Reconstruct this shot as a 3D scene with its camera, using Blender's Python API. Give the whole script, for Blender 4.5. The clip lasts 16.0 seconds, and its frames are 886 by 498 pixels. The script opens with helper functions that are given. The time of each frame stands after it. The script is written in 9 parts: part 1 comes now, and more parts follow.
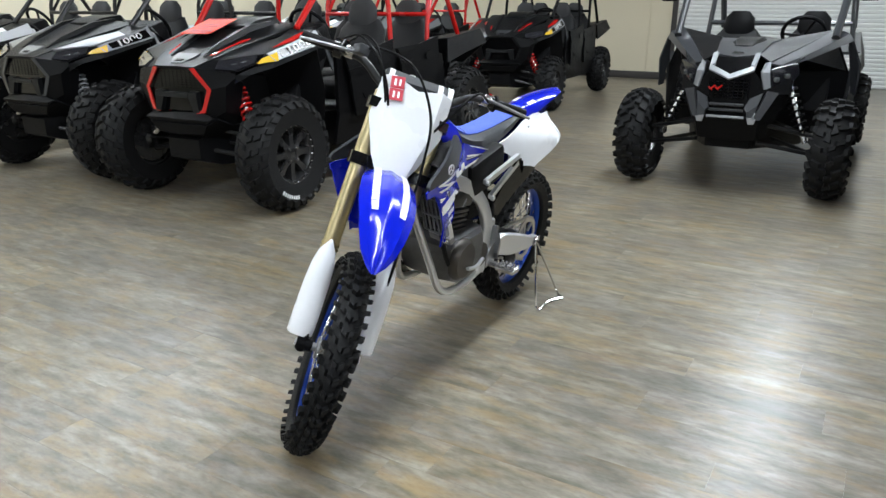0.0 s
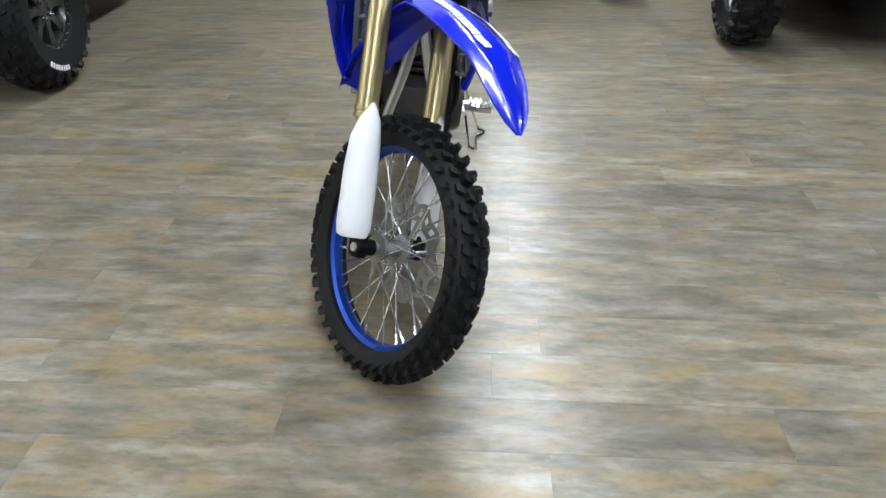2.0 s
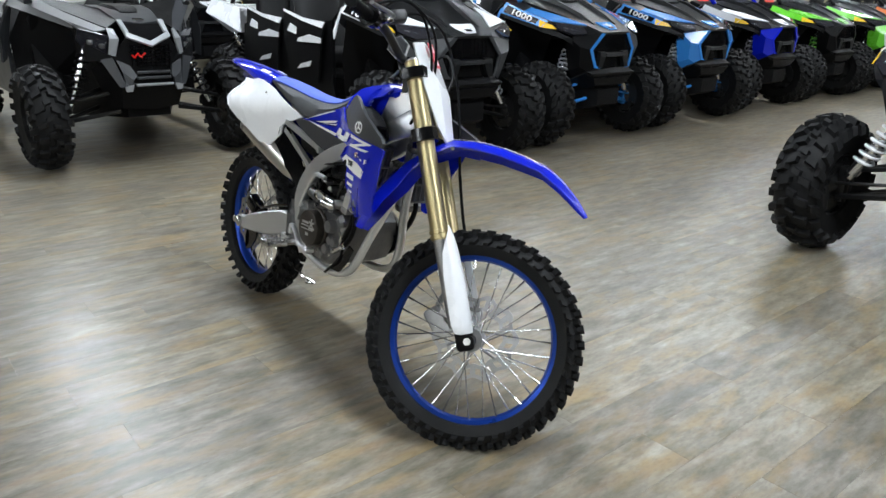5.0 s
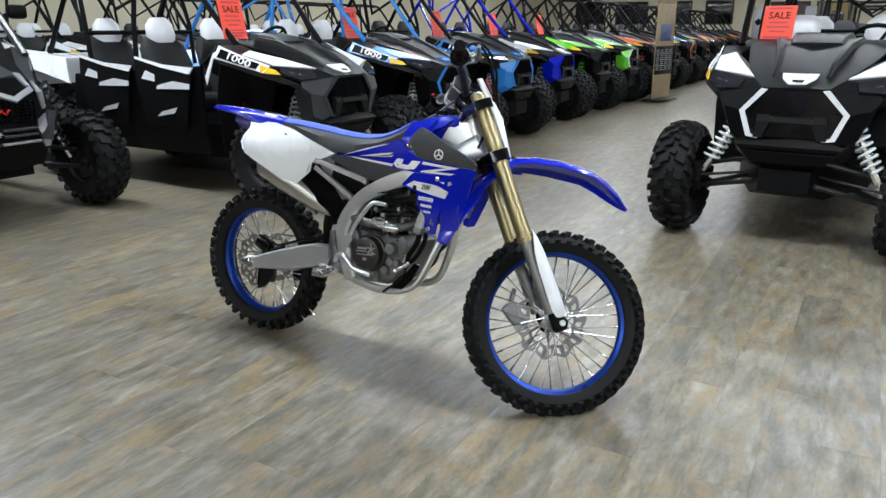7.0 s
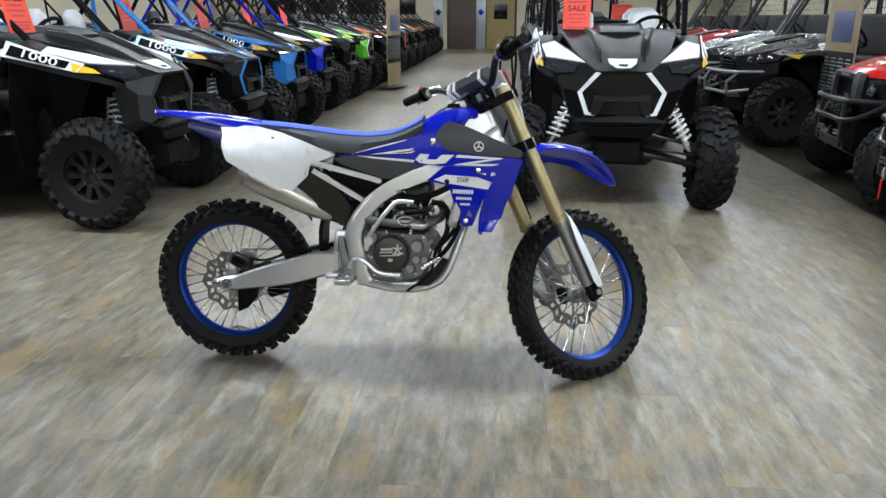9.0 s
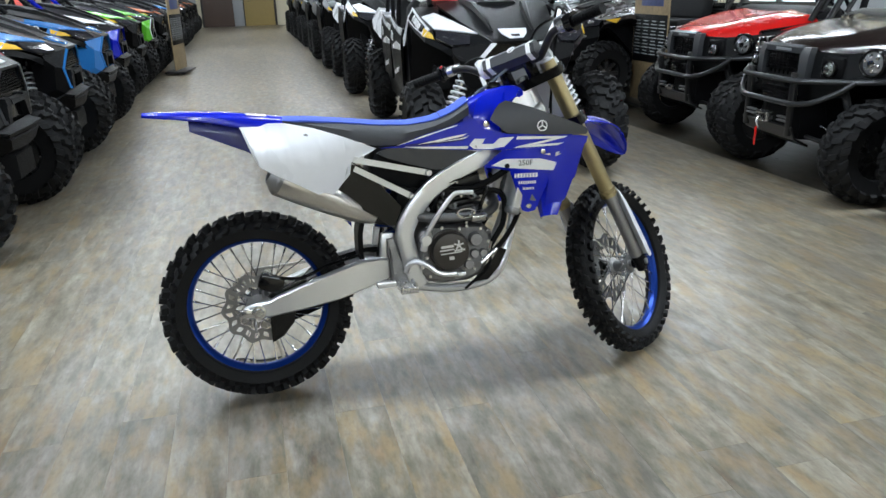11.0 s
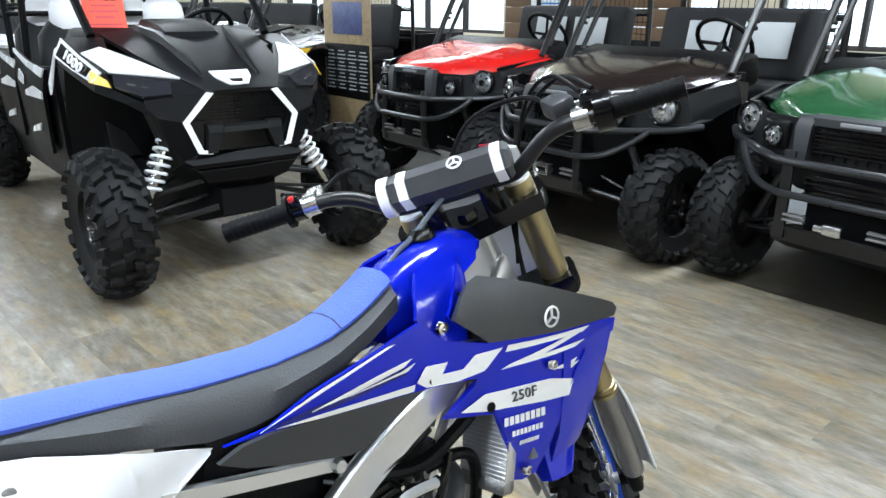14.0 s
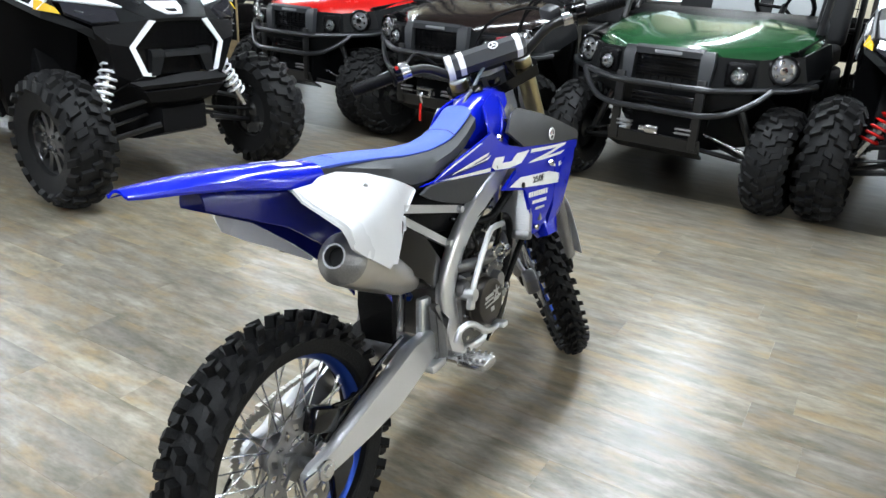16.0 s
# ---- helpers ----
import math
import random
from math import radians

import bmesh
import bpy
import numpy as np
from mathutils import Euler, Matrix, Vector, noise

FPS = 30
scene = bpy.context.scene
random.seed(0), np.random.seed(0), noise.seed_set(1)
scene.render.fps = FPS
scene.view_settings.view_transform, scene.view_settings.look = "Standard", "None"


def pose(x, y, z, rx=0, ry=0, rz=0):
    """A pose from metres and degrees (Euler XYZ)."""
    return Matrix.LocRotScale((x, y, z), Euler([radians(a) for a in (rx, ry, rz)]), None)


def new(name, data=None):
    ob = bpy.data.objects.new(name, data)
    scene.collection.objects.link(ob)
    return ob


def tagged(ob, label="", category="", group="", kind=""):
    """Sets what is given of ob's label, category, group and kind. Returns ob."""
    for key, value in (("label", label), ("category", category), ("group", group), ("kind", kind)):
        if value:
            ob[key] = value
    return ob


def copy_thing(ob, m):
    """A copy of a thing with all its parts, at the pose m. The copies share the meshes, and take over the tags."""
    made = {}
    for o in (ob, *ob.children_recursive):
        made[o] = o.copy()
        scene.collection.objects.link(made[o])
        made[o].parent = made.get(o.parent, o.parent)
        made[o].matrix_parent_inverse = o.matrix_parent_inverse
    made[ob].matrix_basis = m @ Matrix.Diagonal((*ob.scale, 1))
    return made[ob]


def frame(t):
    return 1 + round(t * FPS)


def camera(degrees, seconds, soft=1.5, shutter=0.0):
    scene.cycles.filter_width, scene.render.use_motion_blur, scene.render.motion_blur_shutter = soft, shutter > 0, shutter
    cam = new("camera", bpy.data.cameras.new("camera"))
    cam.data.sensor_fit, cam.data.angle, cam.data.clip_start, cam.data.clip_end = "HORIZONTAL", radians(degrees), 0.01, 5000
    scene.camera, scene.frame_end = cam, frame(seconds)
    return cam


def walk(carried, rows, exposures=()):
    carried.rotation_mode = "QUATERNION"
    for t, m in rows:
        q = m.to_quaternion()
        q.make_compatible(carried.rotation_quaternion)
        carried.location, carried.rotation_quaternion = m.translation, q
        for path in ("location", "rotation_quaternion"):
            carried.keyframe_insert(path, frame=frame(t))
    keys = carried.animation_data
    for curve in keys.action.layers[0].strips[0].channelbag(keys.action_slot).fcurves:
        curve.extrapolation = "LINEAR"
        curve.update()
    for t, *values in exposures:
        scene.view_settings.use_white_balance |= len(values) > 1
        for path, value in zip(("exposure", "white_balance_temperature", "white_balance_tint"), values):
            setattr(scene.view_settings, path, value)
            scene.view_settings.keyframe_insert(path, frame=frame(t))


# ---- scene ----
cam = camera(62.9, 16.0)
METRES, EYE, TILT, LEAN, TURN = 9.25, 1.40, -18.5, 0.0, 31.0
ROWS = [
    (0.0, 0.0, 0.0, 0.0, -0.0, 0.0, -0.0),
    (0.5, -0.0271, 0.0127, -0.0007, -6.16, -1.94, 1.25),
    (1.0, -0.0557, 0.0323, 0.0028, -10.89, -6.01, 1.52),
    (1.5, -0.0852, 0.0523, 0.0079, -17.95, -10.91, 5.8),
    (2.0, -0.1072, 0.0762, 0.0122, -26.02, -14.91, 8.92),
    (2.5, -0.1283, 0.0943, 0.0206, -34.11, -16.88, 10.52),
    (3.0, -0.1562, 0.1076, 0.0262, -43.85, -16.69, 12.15),
    (3.5, -0.1833, 0.1126, 0.029, -49.98, -14.0, 12.06),
    (4.0, -0.2079, 0.1261, 0.0356, -55.99, -10.99, 12.16),
    (4.5, -0.2321, 0.1455, 0.0425, -63.59, -12.21, 14.39),
    (7.0, -0.3125, 0.2723, 0.0866, -90.94, -17.21, 18.62),
    (7.5, -0.3089, 0.3037, 0.0957, -99.18, -19.76, 19.18),
    (8.0, -0.302, 0.3359, 0.1082, -104.68, -21.58, 16.64),
    (8.5, -0.2974, 0.3709, 0.1212, -111.76, -24.4, 16.61),
    (9.0, -0.2826, 0.3994, 0.131, -117.12, -26.04, 16.71),
    (11.5, -0.1689, 0.4682, 0.155, -141.76, -35.13, 11.74),
    (12.0, -0.1397, 0.4511, 0.1476, -145.67, -36.55, 8.85),
    (12.5, -0.1115, 0.4339, 0.1431, -150.65, -38.08, 7.59),
    (13.0, -0.0888, 0.4154, 0.1376, -156.38, -38.52, 6.23),
    (13.5, -0.0687, 0.3943, 0.1338, -159.51, -36.68, 4.9),
    (14.0, -0.0459, 0.3837, 0.1317, -164.74, -36.61, 4.59),
    (14.5, -0.0302, 0.392, 0.1329, -170.24, -37.41, 2.12),
    (15.0, -0.0206, 0.4197, 0.1414, -172.32, -38.64, 0.88),
    (15.5, -0.0059, 0.4518, 0.1521, -174.77, -39.6, -0.52),
    (16.0, 0.0026, 0.488, 0.1633, -178.48, -40.45, -2.29),
]
walk(cam, [(t, pose(0, 0, EYE, TILT, LEAN, TURN) @ pose(METRES * x, METRES * y, METRES * z, 90 + pitch, roll, yaw)) for t, x, y, z, yaw, pitch, roll in ROWS], exposures=[(0.0, 0.0, 6500, 10), (1.0, 0.08, 6500, 10), (2.0, -0.01, 6500, 10), (3.0, -0.04, 6500, 10), (4.5, -0.06, 6500, 10), (7.0, -0.08, 6400, 10), (9.0, -0.06, 6330, 10), (11.5, -0.06, 6280, 9), (12.5, 0.04, 6250, 9), (13.5, 0.36, 6250, 9), (14.5, 0.5, 6330, 9), (16.0, 0.40, 6430, 10)])
# world, lamps and exposure
world = bpy.data.worlds.new("hall_world")
world.use_nodes = True
scene.world = world
wn = world.node_tree
sky = wn.nodes.new("ShaderNodeTexSky")
sky.sky_type, sky.sun_disc = "NISHITA", False
sky.sun_elevation, sky.sun_rotation = radians(35), radians(200)
wn.links.new(sky.outputs[0], wn.nodes["Background"].inputs[0])
wn.nodes["Background"].inputs[1].default_value = 0.1
LAMP_W, LAMP_TINT = 200, (0.908, 1.0, 1.072)
LAMP_ROWS, LAMP_COLS, LAMP_LONG = (-4.6, 0.4, 5.4, 10.4), (-8.6, -0.8, 7.0, 14.8, 22.6), 4.2
LAMP_Z = 4.35

def light_area(name, x, y, z, sx, sy, power, colour):
    lamp = bpy.data.lights.new(name, "AREA")
    lamp.shape, lamp.size, lamp.size_y, lamp.energy, lamp.color = "RECTANGLE", sx, sy, power, colour
    ob = new(name, lamp)
    ob.location = (x, y, z)
    return ob


# ---- materials ----
def surface(name, colour, rough=0.5, metal=0.0, var=0.15, scale=8.0, bump=0.0, coat=0.0, grain=60.0, wear=0.08, spec=0.5):
    """A procedural surface: colour and gloss that vary at a coarse and a fine scale, with a fine relief."""
    m = bpy.data.materials.new(name)
    m.use_nodes = True
    nt = m.node_tree
    b = nt.nodes["Principled BSDF"]
    tc = nt.nodes.new("ShaderNodeTexCoord")
    n1 = nt.nodes.new("ShaderNodeTexNoise")
    n2 = nt.nodes.new("ShaderNodeTexNoise")
    n1.inputs["Scale"].default_value, n1.inputs["Detail"].default_value = scale, 4
    n2.inputs["Scale"].default_value, n2.inputs["Detail"].default_value = grain, 3
    for n in (n1, n2):
        nt.links.new(tc.outputs["Object"], n.inputs["Vector"])
    mix = nt.nodes.new("ShaderNodeMix")
    mix.data_type = "RGBA"
    lo = [c * (1 - var) for c in colour]
    hi = [min(1.0, c * (1 + var)) for c in colour]
    mix.inputs[6].default_value, mix.inputs[7].default_value = (*lo, 1), (*hi, 1)
    add = nt.nodes.new("ShaderNodeMath")
    add.operation = "MULTIPLY_ADD"
    add.inputs[1].default_value, add.inputs[2].default_value = 0.5, 0.0
    nt.links.new(n2.outputs["Fac"], add.inputs[0])
    half = nt.nodes.new("ShaderNodeMath")
    half.operation = "MULTIPLY_ADD"
    half.inputs[1].default_value = 0.5
    nt.links.new(n1.outputs["Fac"], half.inputs[0])
    nt.links.new(add.outputs[0], half.inputs[2])
    nt.links.new(half.outputs[0], mix.inputs[0])
    nt.links.new(mix.outputs[2], b.inputs["Base Color"])
    r = nt.nodes.new("ShaderNodeMapRange")
    r.inputs[3].default_value, r.inputs[4].default_value = max(0.02, rough - wear), min(1, rough + wear)
    nt.links.new(n1.outputs["Fac"], r.inputs[0])
    nt.links.new(r.outputs[0], b.inputs["Roughness"])
    b.inputs["Metallic"].default_value = metal
    b.inputs["Specular IOR Level"].default_value = spec
    b.inputs["Coat Weight"].default_value = coat
    b.inputs["Coat Roughness"].default_value = 0.08
    if bump:
        bp = nt.nodes.new("ShaderNodeBump")
        bp.inputs["Strength"].default_value, bp.inputs["Distance"].default_value = bump, 0.004
        nt.links.new(n2.outputs["Fac"], bp.inputs["Height"])
        nt.links.new(bp.outputs[0], b.inputs["Normal"])
    return m


def glowing(name, colour, strength):
    m = bpy.data.materials.new(name)
    m.use_nodes = True
    b = m.node_tree.nodes["Principled BSDF"]
    b.inputs["Base Color"].default_value = (*colour, 1)
    b.inputs["Emission Color"].default_value = (*colour, 1)
    b.inputs["Emission Strength"].default_value = strength
    return m


def planks_surface(name, island, dark=1.0):
    """Vinyl plank: grey-brown wood print with tan, rust and charcoal streaks along the plank (local x)."""
    m = bpy.data.materials.new(name)
    m.use_nodes = True
    nt = m.node_tree
    b = nt.nodes["Principled BSDF"]
    N = nt.nodes.new
    geo = N("ShaderNodeNewGeometry")
    tc = N("ShaderNodeTexCoord")
    if island:
        rnd = geo.outputs["Random Per Island"]
        place = tc.outputs["Object"]
    else:
        rnd = N("ShaderNodeObjectInfo").outputs["Random"]
        place = geo.outputs["Position"]
    shift = N("ShaderNodeCombineXYZ")
    s1 = N("ShaderNodeMath")
    s1.operation, s1.inputs[1].default_value = "MULTIPLY", 37.0
    nt.links.new(rnd, s1.inputs[0])
    for i in (0, 1, 2):
        nt.links.new(s1.outputs[0], shift.inputs[i])
    vec = N("ShaderNodeVectorMath")
    nt.links.new(place, vec.inputs[0])
    nt.links.new(shift.outputs[0], vec.inputs[1])

    def streak(sx, sy, detail, rough=0.6, source=None):
        mp = N("ShaderNodeMapping")
        mp.inputs["Scale"].default_value = (sx, sy, 1)
        nt.links.new(source or vec.outputs[0], mp.inputs["Vector"])
        n = N("ShaderNodeTexNoise")
        n.inputs["Scale"].default_value, n.inputs["Detail"].default_value, n.inputs["Roughness"].default_value = 1, detail, rough
        nt.links.new(mp.outputs[0], n.inputs["Vector"])
        return n.outputs["Fac"]

    def ramp(fac, stops):
        r = N("ShaderNodeValToRGB")
        while len(r.color_ramp.elements) < len(stops):
            r.color_ramp.elements.new(0.5)
        for e, (p, c) in zip(r.color_ramp.elements, stops):
            e.position, e.color = p, (*c, 1)
        nt.links.new(fac, r.inputs[0])
        return r.outputs[0]

    def mixed(fac, a, c, mode="MIX"):
        x = N("ShaderNodeMix")
        x.data_type, x.blend_type = "RGBA", mode
        if isinstance(fac, float):
            x.inputs[0].default_value = fac
        else:
            nt.links.new(fac, x.inputs[0])
        nt.links.new(a, x.inputs[6])
        nt.links.new(c, x.inputs[7])
        return x.outputs[2]

    # mottled print: broad tone, middling blotches, small flecks, dark knots
    base = ramp(streak(5.2, 17, 6, 0.64), [(0.27, (0.098, 0.082, 0.060)), (0.39, (0.138, 0.128, 0.098)), (0.51, (0.204, 0.185, 0.149)), (0.63, (0.276, 0.257, 0.216)), (0.77, (0.365, 0.350, 0.308))])
    tan = ramp(streak(4.4, 12, 4, 0.6), [(0.0, (0.0, 0.0, 0.0)), (0.49, (0.0, 0.0, 0.0)), (0.66, (0.72, 0.72, 0.72))])
    tint = N("ShaderNodeRGB")
    tint.outputs[0].default_value = (0.270, 0.198, 0.100, 1)
    c = mixed(tan, base, tint.outputs[0])
    grey = ramp(streak(2.0, 6, 4, 0.6, place), [(0.0, (0, 0, 0)), (0.46, (0, 0, 0)), (0.64, (0.36, 0.36, 0.36))])
    slate = N("ShaderNodeRGB")
    slate.outputs[0].default_value = (0.172, 0.164, 0.150, 1)
    c = mixed(grey, c, slate.outputs[0])
    rust = ramp(streak(4.5, 17, 3, 0.6), [(0.0, (0, 0, 0)), (0.54, (0, 0, 0)), (0.80, (0.45, 0.45, 0.45))])
    amber = N("ShaderNodeRGB")
    amber.outputs[0].default_value = (0.262, 0.160, 0.082, 1)
    c = mixed(rust, c, amber.outputs[0])
    fine = ramp(streak(30, 62, 3, 0.6), [(0.30, (0.80, 0.78, 0.76)), (0.50, (1, 1, 1)), (0.72, (1.08, 1.075, 1.06))])
    c = mixed(0.75, c, fine, "MULTIPLY")
    tone = ramp(rnd, [(0.0, (0.83, 0.83, 0.85)), (0.25, (0.94, 0.93, 0.94)), (0.5, (0.98, 0.97, 0.94)), (0.75, (1.04, 1.01, 0.96)), (1.0, (1.13, 1.11, 1.07))])
    c = mixed(1.0, c, tone, "MULTIPLY")
    knots = ramp(streak(5, 15, 3, 0.6), [(0.0, (1, 1, 1)), (0.52, (1, 1, 1)), (0.76, (0.58, 0.48, 0.39))])
    c = mixed(0.45, c, knots, "MULTIPLY")
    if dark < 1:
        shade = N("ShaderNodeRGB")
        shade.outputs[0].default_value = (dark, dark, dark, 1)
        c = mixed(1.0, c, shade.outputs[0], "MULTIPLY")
    nt.links.new(c, b.inputs["Base Color"])
    g = N("ShaderNodeMapRange")
    g.inputs[3].default_value, g.inputs[4].default_value = 0.24, 0.39
    nt.links.new(streak(6, 16, 4), g.inputs[0])
    nt.links.new(g.outputs[0], b.inputs["Roughness"])
    b.inputs["Specular IOR Level"].default_value = 0.42
    bp = N("ShaderNodeBump")
    bp.inputs["Strength"].default_value, bp.inputs["Distance"].default_value = 0.07, 0.0015
    nt.links.new(streak(26, 80, 3), bp.inputs["Height"])
    nt.links.new(bp.outputs[0], b.inputs["Normal"])
    return m


M_PLANK = planks_surface("vinyl_plank", False)
M_PLANKS = planks_surface("vinyl_planks_rest", True)
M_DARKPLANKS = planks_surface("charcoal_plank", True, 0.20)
M_JOINT = surface("plank_joint", (0.15, 0.13, 0.105), 0.8)
M_WALL = surface("cream_wall_paint", (0.62, 0.56, 0.42), 0.7, var=0.06, scale=1.2, bump=0.2, grain=40)
# ceiling stays out of view; its grey is set dark to cut bounced light
M_CEIL = surface("low_bounce_ceiling", (0.14, 0.14, 0.135), 0.8, var=0.08, scale=0.6)
M_STEEL_DOOR = surface("white_roller_steel", (0.68, 0.69, 0.68), 0.45, var=0.07, scale=2)
M_BASE = surface("dark_base_trim", (0.035, 0.03, 0.028), 0.6)
M_BLACK = surface("black_textured_plastic", (0.0038, 0.0038, 0.0044), 0.45, var=0.35, scale=5, bump=0.35, grain=260, spec=0.11)
M_BLACK2 = surface("black_gloss_plastic", (0.004, 0.004, 0.0045), 0.14, var=0.3, spec=0.35)
M_RUBBER = surface("tyre_rubber", (0.0065, 0.0065, 0.007), 0.62, var=0.35, scale=14, bump=0.4, grain=180, spec=0.25)
M_DARKMETAL = surface("black_powder_coat", (0.010, 0.010, 0.0105), 0.32, metal=0.1, var=0.2)
M_STEEL = surface("bright_steel", (0.62, 0.62, 0.63), 0.25, metal=1.0, var=0.12, scale=20)
M_ALU = surface("brushed_aluminium", (0.74, 0.75, 0.77), 0.33, metal=0.85, var=0.1, scale=10, bump=0.1, grain=300)
M_CAST = surface("cast_aluminium", (0.30, 0.30, 0.305), 0.42, metal=0.9, var=0.35, scale=24, bump=0.4, grain=220)
M_ENGINE = surface("dark_cast_engine_metal", (0.155, 0.155, 0.158), 0.38, metal=0.85, var=0.5, scale=30, bump=0.5, grain=240)
M_DISC = surface("brushed_disc_steel", (0.30, 0.30, 0.305), 0.34, metal=0.9, var=0.15, scale=30)
M_HOOD = surface("charcoal_moulded_plastic", (0.0085, 0.009, 0.0098), 0.36, var=0.3, scale=3, bump=0.22, grain=240, spec=0.15)
M_HOSE = surface("blue_grey_hose", (0.10, 0.12, 0.15), 0.45, var=0.1)
M_BENCH = surface("black_bench_vinyl", (0.009, 0.009, 0.010), 0.6, var=0.15, bump=0.3, grain=300, spec=0.3)
M_CHROME = surface("chrome", (0.82, 0.82, 0.83), 0.1, metal=1.0, var=0.05)
M_TITAN = surface("brushed_muffler_metal", (0.56, 0.54, 0.51), 0.32, metal=0.9, var=0.12, scale=6)
M_GOLD = surface("gold_fork_tube", (0.44, 0.37, 0.205), 0.36, metal=0.95, var=0.1, scale=12)
M_BRONZE = surface("dark_bronze_cover", (0.060, 0.054, 0.048), 0.40, metal=0.7, var=0.2, scale=30)
M_BLUE = surface("royal_blue_plastic", (0.003, 0.013, 0.50), 0.22, var=0.12, scale=4, coat=0.6, spec=0.3)
M_NAVY = surface("navy_graphic", (0.006, 0.010, 0.16), 0.25, var=0.2, coat=0.3)
M_RIMBLUE = surface("blue_anodised_rim", (0.007, 0.045, 0.30), 0.30, metal=0.6, var=0.12)
M_SEATBLUE = surface("blue_grip_vinyl", (0.075, 0.135, 0.62), 0.7, var=0.1, bump=0.5, grain=320)
M_SEATBLACK = surface("charcoal_seat_vinyl", (0.055, 0.058, 0.064), 0.62, var=0.12, bump=0.4, grain=320)
M_GREY = surface("charcoal_scoop_plastic", (0.038, 0.040, 0.045), 0.40, var=0.15, bump=0.1)
M_WHITE = surface("white_plastic", (0.78, 0.79, 0.82), 0.28, var=0.04, scale=3, coat=0.15)
M_DECAL = surface("white_decal", (0.90, 0.90, 0.91), 0.3, var=0.04)
M_RED = surface("red_plastic", (0.55, 0.012, 0.010), 0.25, var=0.12, coat=0.4)
M_REDTAG = surface("red_tag_print", (0.50, 0.03, 0.05), 0.4, var=0.1)
M_SALE = surface("fluorescent_orange_card", (0.90, 0.085, 0.045), 0.6, var=0.08)
M_YELLOW = surface("amber_reflector", (0.80, 0.50, 0.03), 0.25, var=0.1)
M_LTBLUE = surface("light_blue_plastic", (0.035, 0.22, 0.62), 0.25, var=0.12, coat=0.4)
M_GREEN = surface("lime_green_plastic", (0.12, 0.50, 0.03), 0.28, var=0.12, coat=0.3)
M_DKGREEN = surface("dark_green_plastic", (0.014, 0.064, 0.024), 0.18, var=0.15, coat=0.5)
M_BROWN = surface("glossy_brown_paint", (0.011, 0.0072, 0.0066), 0.18, var=0.15, coat=0.25)
M_SILVER = surface("silver_plastic", (0.30, 0.31, 0.325), 0.34, metal=0.3, var=0.1, coat=0.3)
M_GUN = surface("gunmetal_plastic", (0.034, 0.036, 0.040), 0.34, var=0.15, spec=0.4, coat=0.15)
M_ORANGE = surface("orange_plastic", (0.75, 0.16, 0.02), 0.3, var=0.1, coat=0.3)
M_DKLAMP = surface("dim_lamp_reflector", (0.10, 0.105, 0.11), 0.15, metal=0.5, var=0.4, scale=60, coat=0.6)
M_TUBE = surface("satin_black_tube", (0.030, 0.031, 0.034), 0.30, metal=0.5, var=0.15)
M_RIMBLACK = surface("black_wheel_paint", (0.022, 0.022, 0.023), 0.28, metal=0.2, var=0.2, coat=0.3)
M_LOUVRE = surface("grey_louvre_plastic", (0.15, 0.16, 0.175), 0.38, var=0.12)
M_STEELPAINT = surface("silver_grey_paint", (0.30, 0.31, 0.32), 0.25, metal=0.4, var=0.08, coat=0.4)
M_LENS = surface("headlight_lens", (0.30, 0.31, 0.33), 0.08, metal=0.6, var=0.3, scale=60, coat=0.8)
M_DKLENS = surface("smoked_lens", (0.02, 0.02, 0.025), 0.08, var=0.5, scale=40, coat=0.8)
M_SEATGREY = surface("grey_seat_cover", (0.03, 0.03, 0.032), 0.75, var=0.15, bump=0.3)
M_PAPER = surface("white_placard", (0.42, 0.44, 0.45), 0.5, var=0.06)
M_WOODDOOR = surface("brown_door", (0.07, 0.045, 0.035), 0.5, var=0.25, scale=3)
M_MAROON = surface("dark_red_paint", (0.28, 0.012, 0.014), 0.22, var=0.12, coat=0.5)


# ---- mesh helpers ----
def basis(d):
    d = Vector(d).normalized()
    u = d.cross(Vector((0, 0, 1)))
    if u.length < 1e-3:
        u = d.cross(Vector((0, 1, 0)))
    u.normalize()
    return u, d.cross(u).normalized()


def tube(bm, pts, r, n=8, closed=False, caps=True):
    """A round tube along points; r may be a list."""
    pts = [Vector(p) for p in pts]
    k = len(pts)
    rs = r if isinstance(r, (list, tuple)) else [r] * k
    rings = []
    u = None
    for i, p in enumerate(pts):
        a = pts[(i - 1) % k] if closed or i > 0 else p
        b = pts[(i + 1) % k] if closed or i < k - 1 else p
        d = (b - a).normalized()
        if u is None:
            u, v = basis(d)
        else:
            u = (u - d * u.dot(d)).normalized()
            v = d.cross(u)
        rings.append([bm.verts.new(p + (u * math.cos(2 * math.pi * j / n) + v * math.sin(2 * math.pi * j / n)) * rs[i]) for j in range(n)])
    for i in range(k if closed else k - 1):
        a, b = rings[i], rings[(i + 1) % k]
        for j in range(n):
            bm.faces.new((a[j], a[(j + 1) % n], b[(j + 1) % n], b[j]))
    if caps and not closed:
        bm.faces.new(rings[0][::-1])
        bm.faces.new(rings[-1])
    return bm


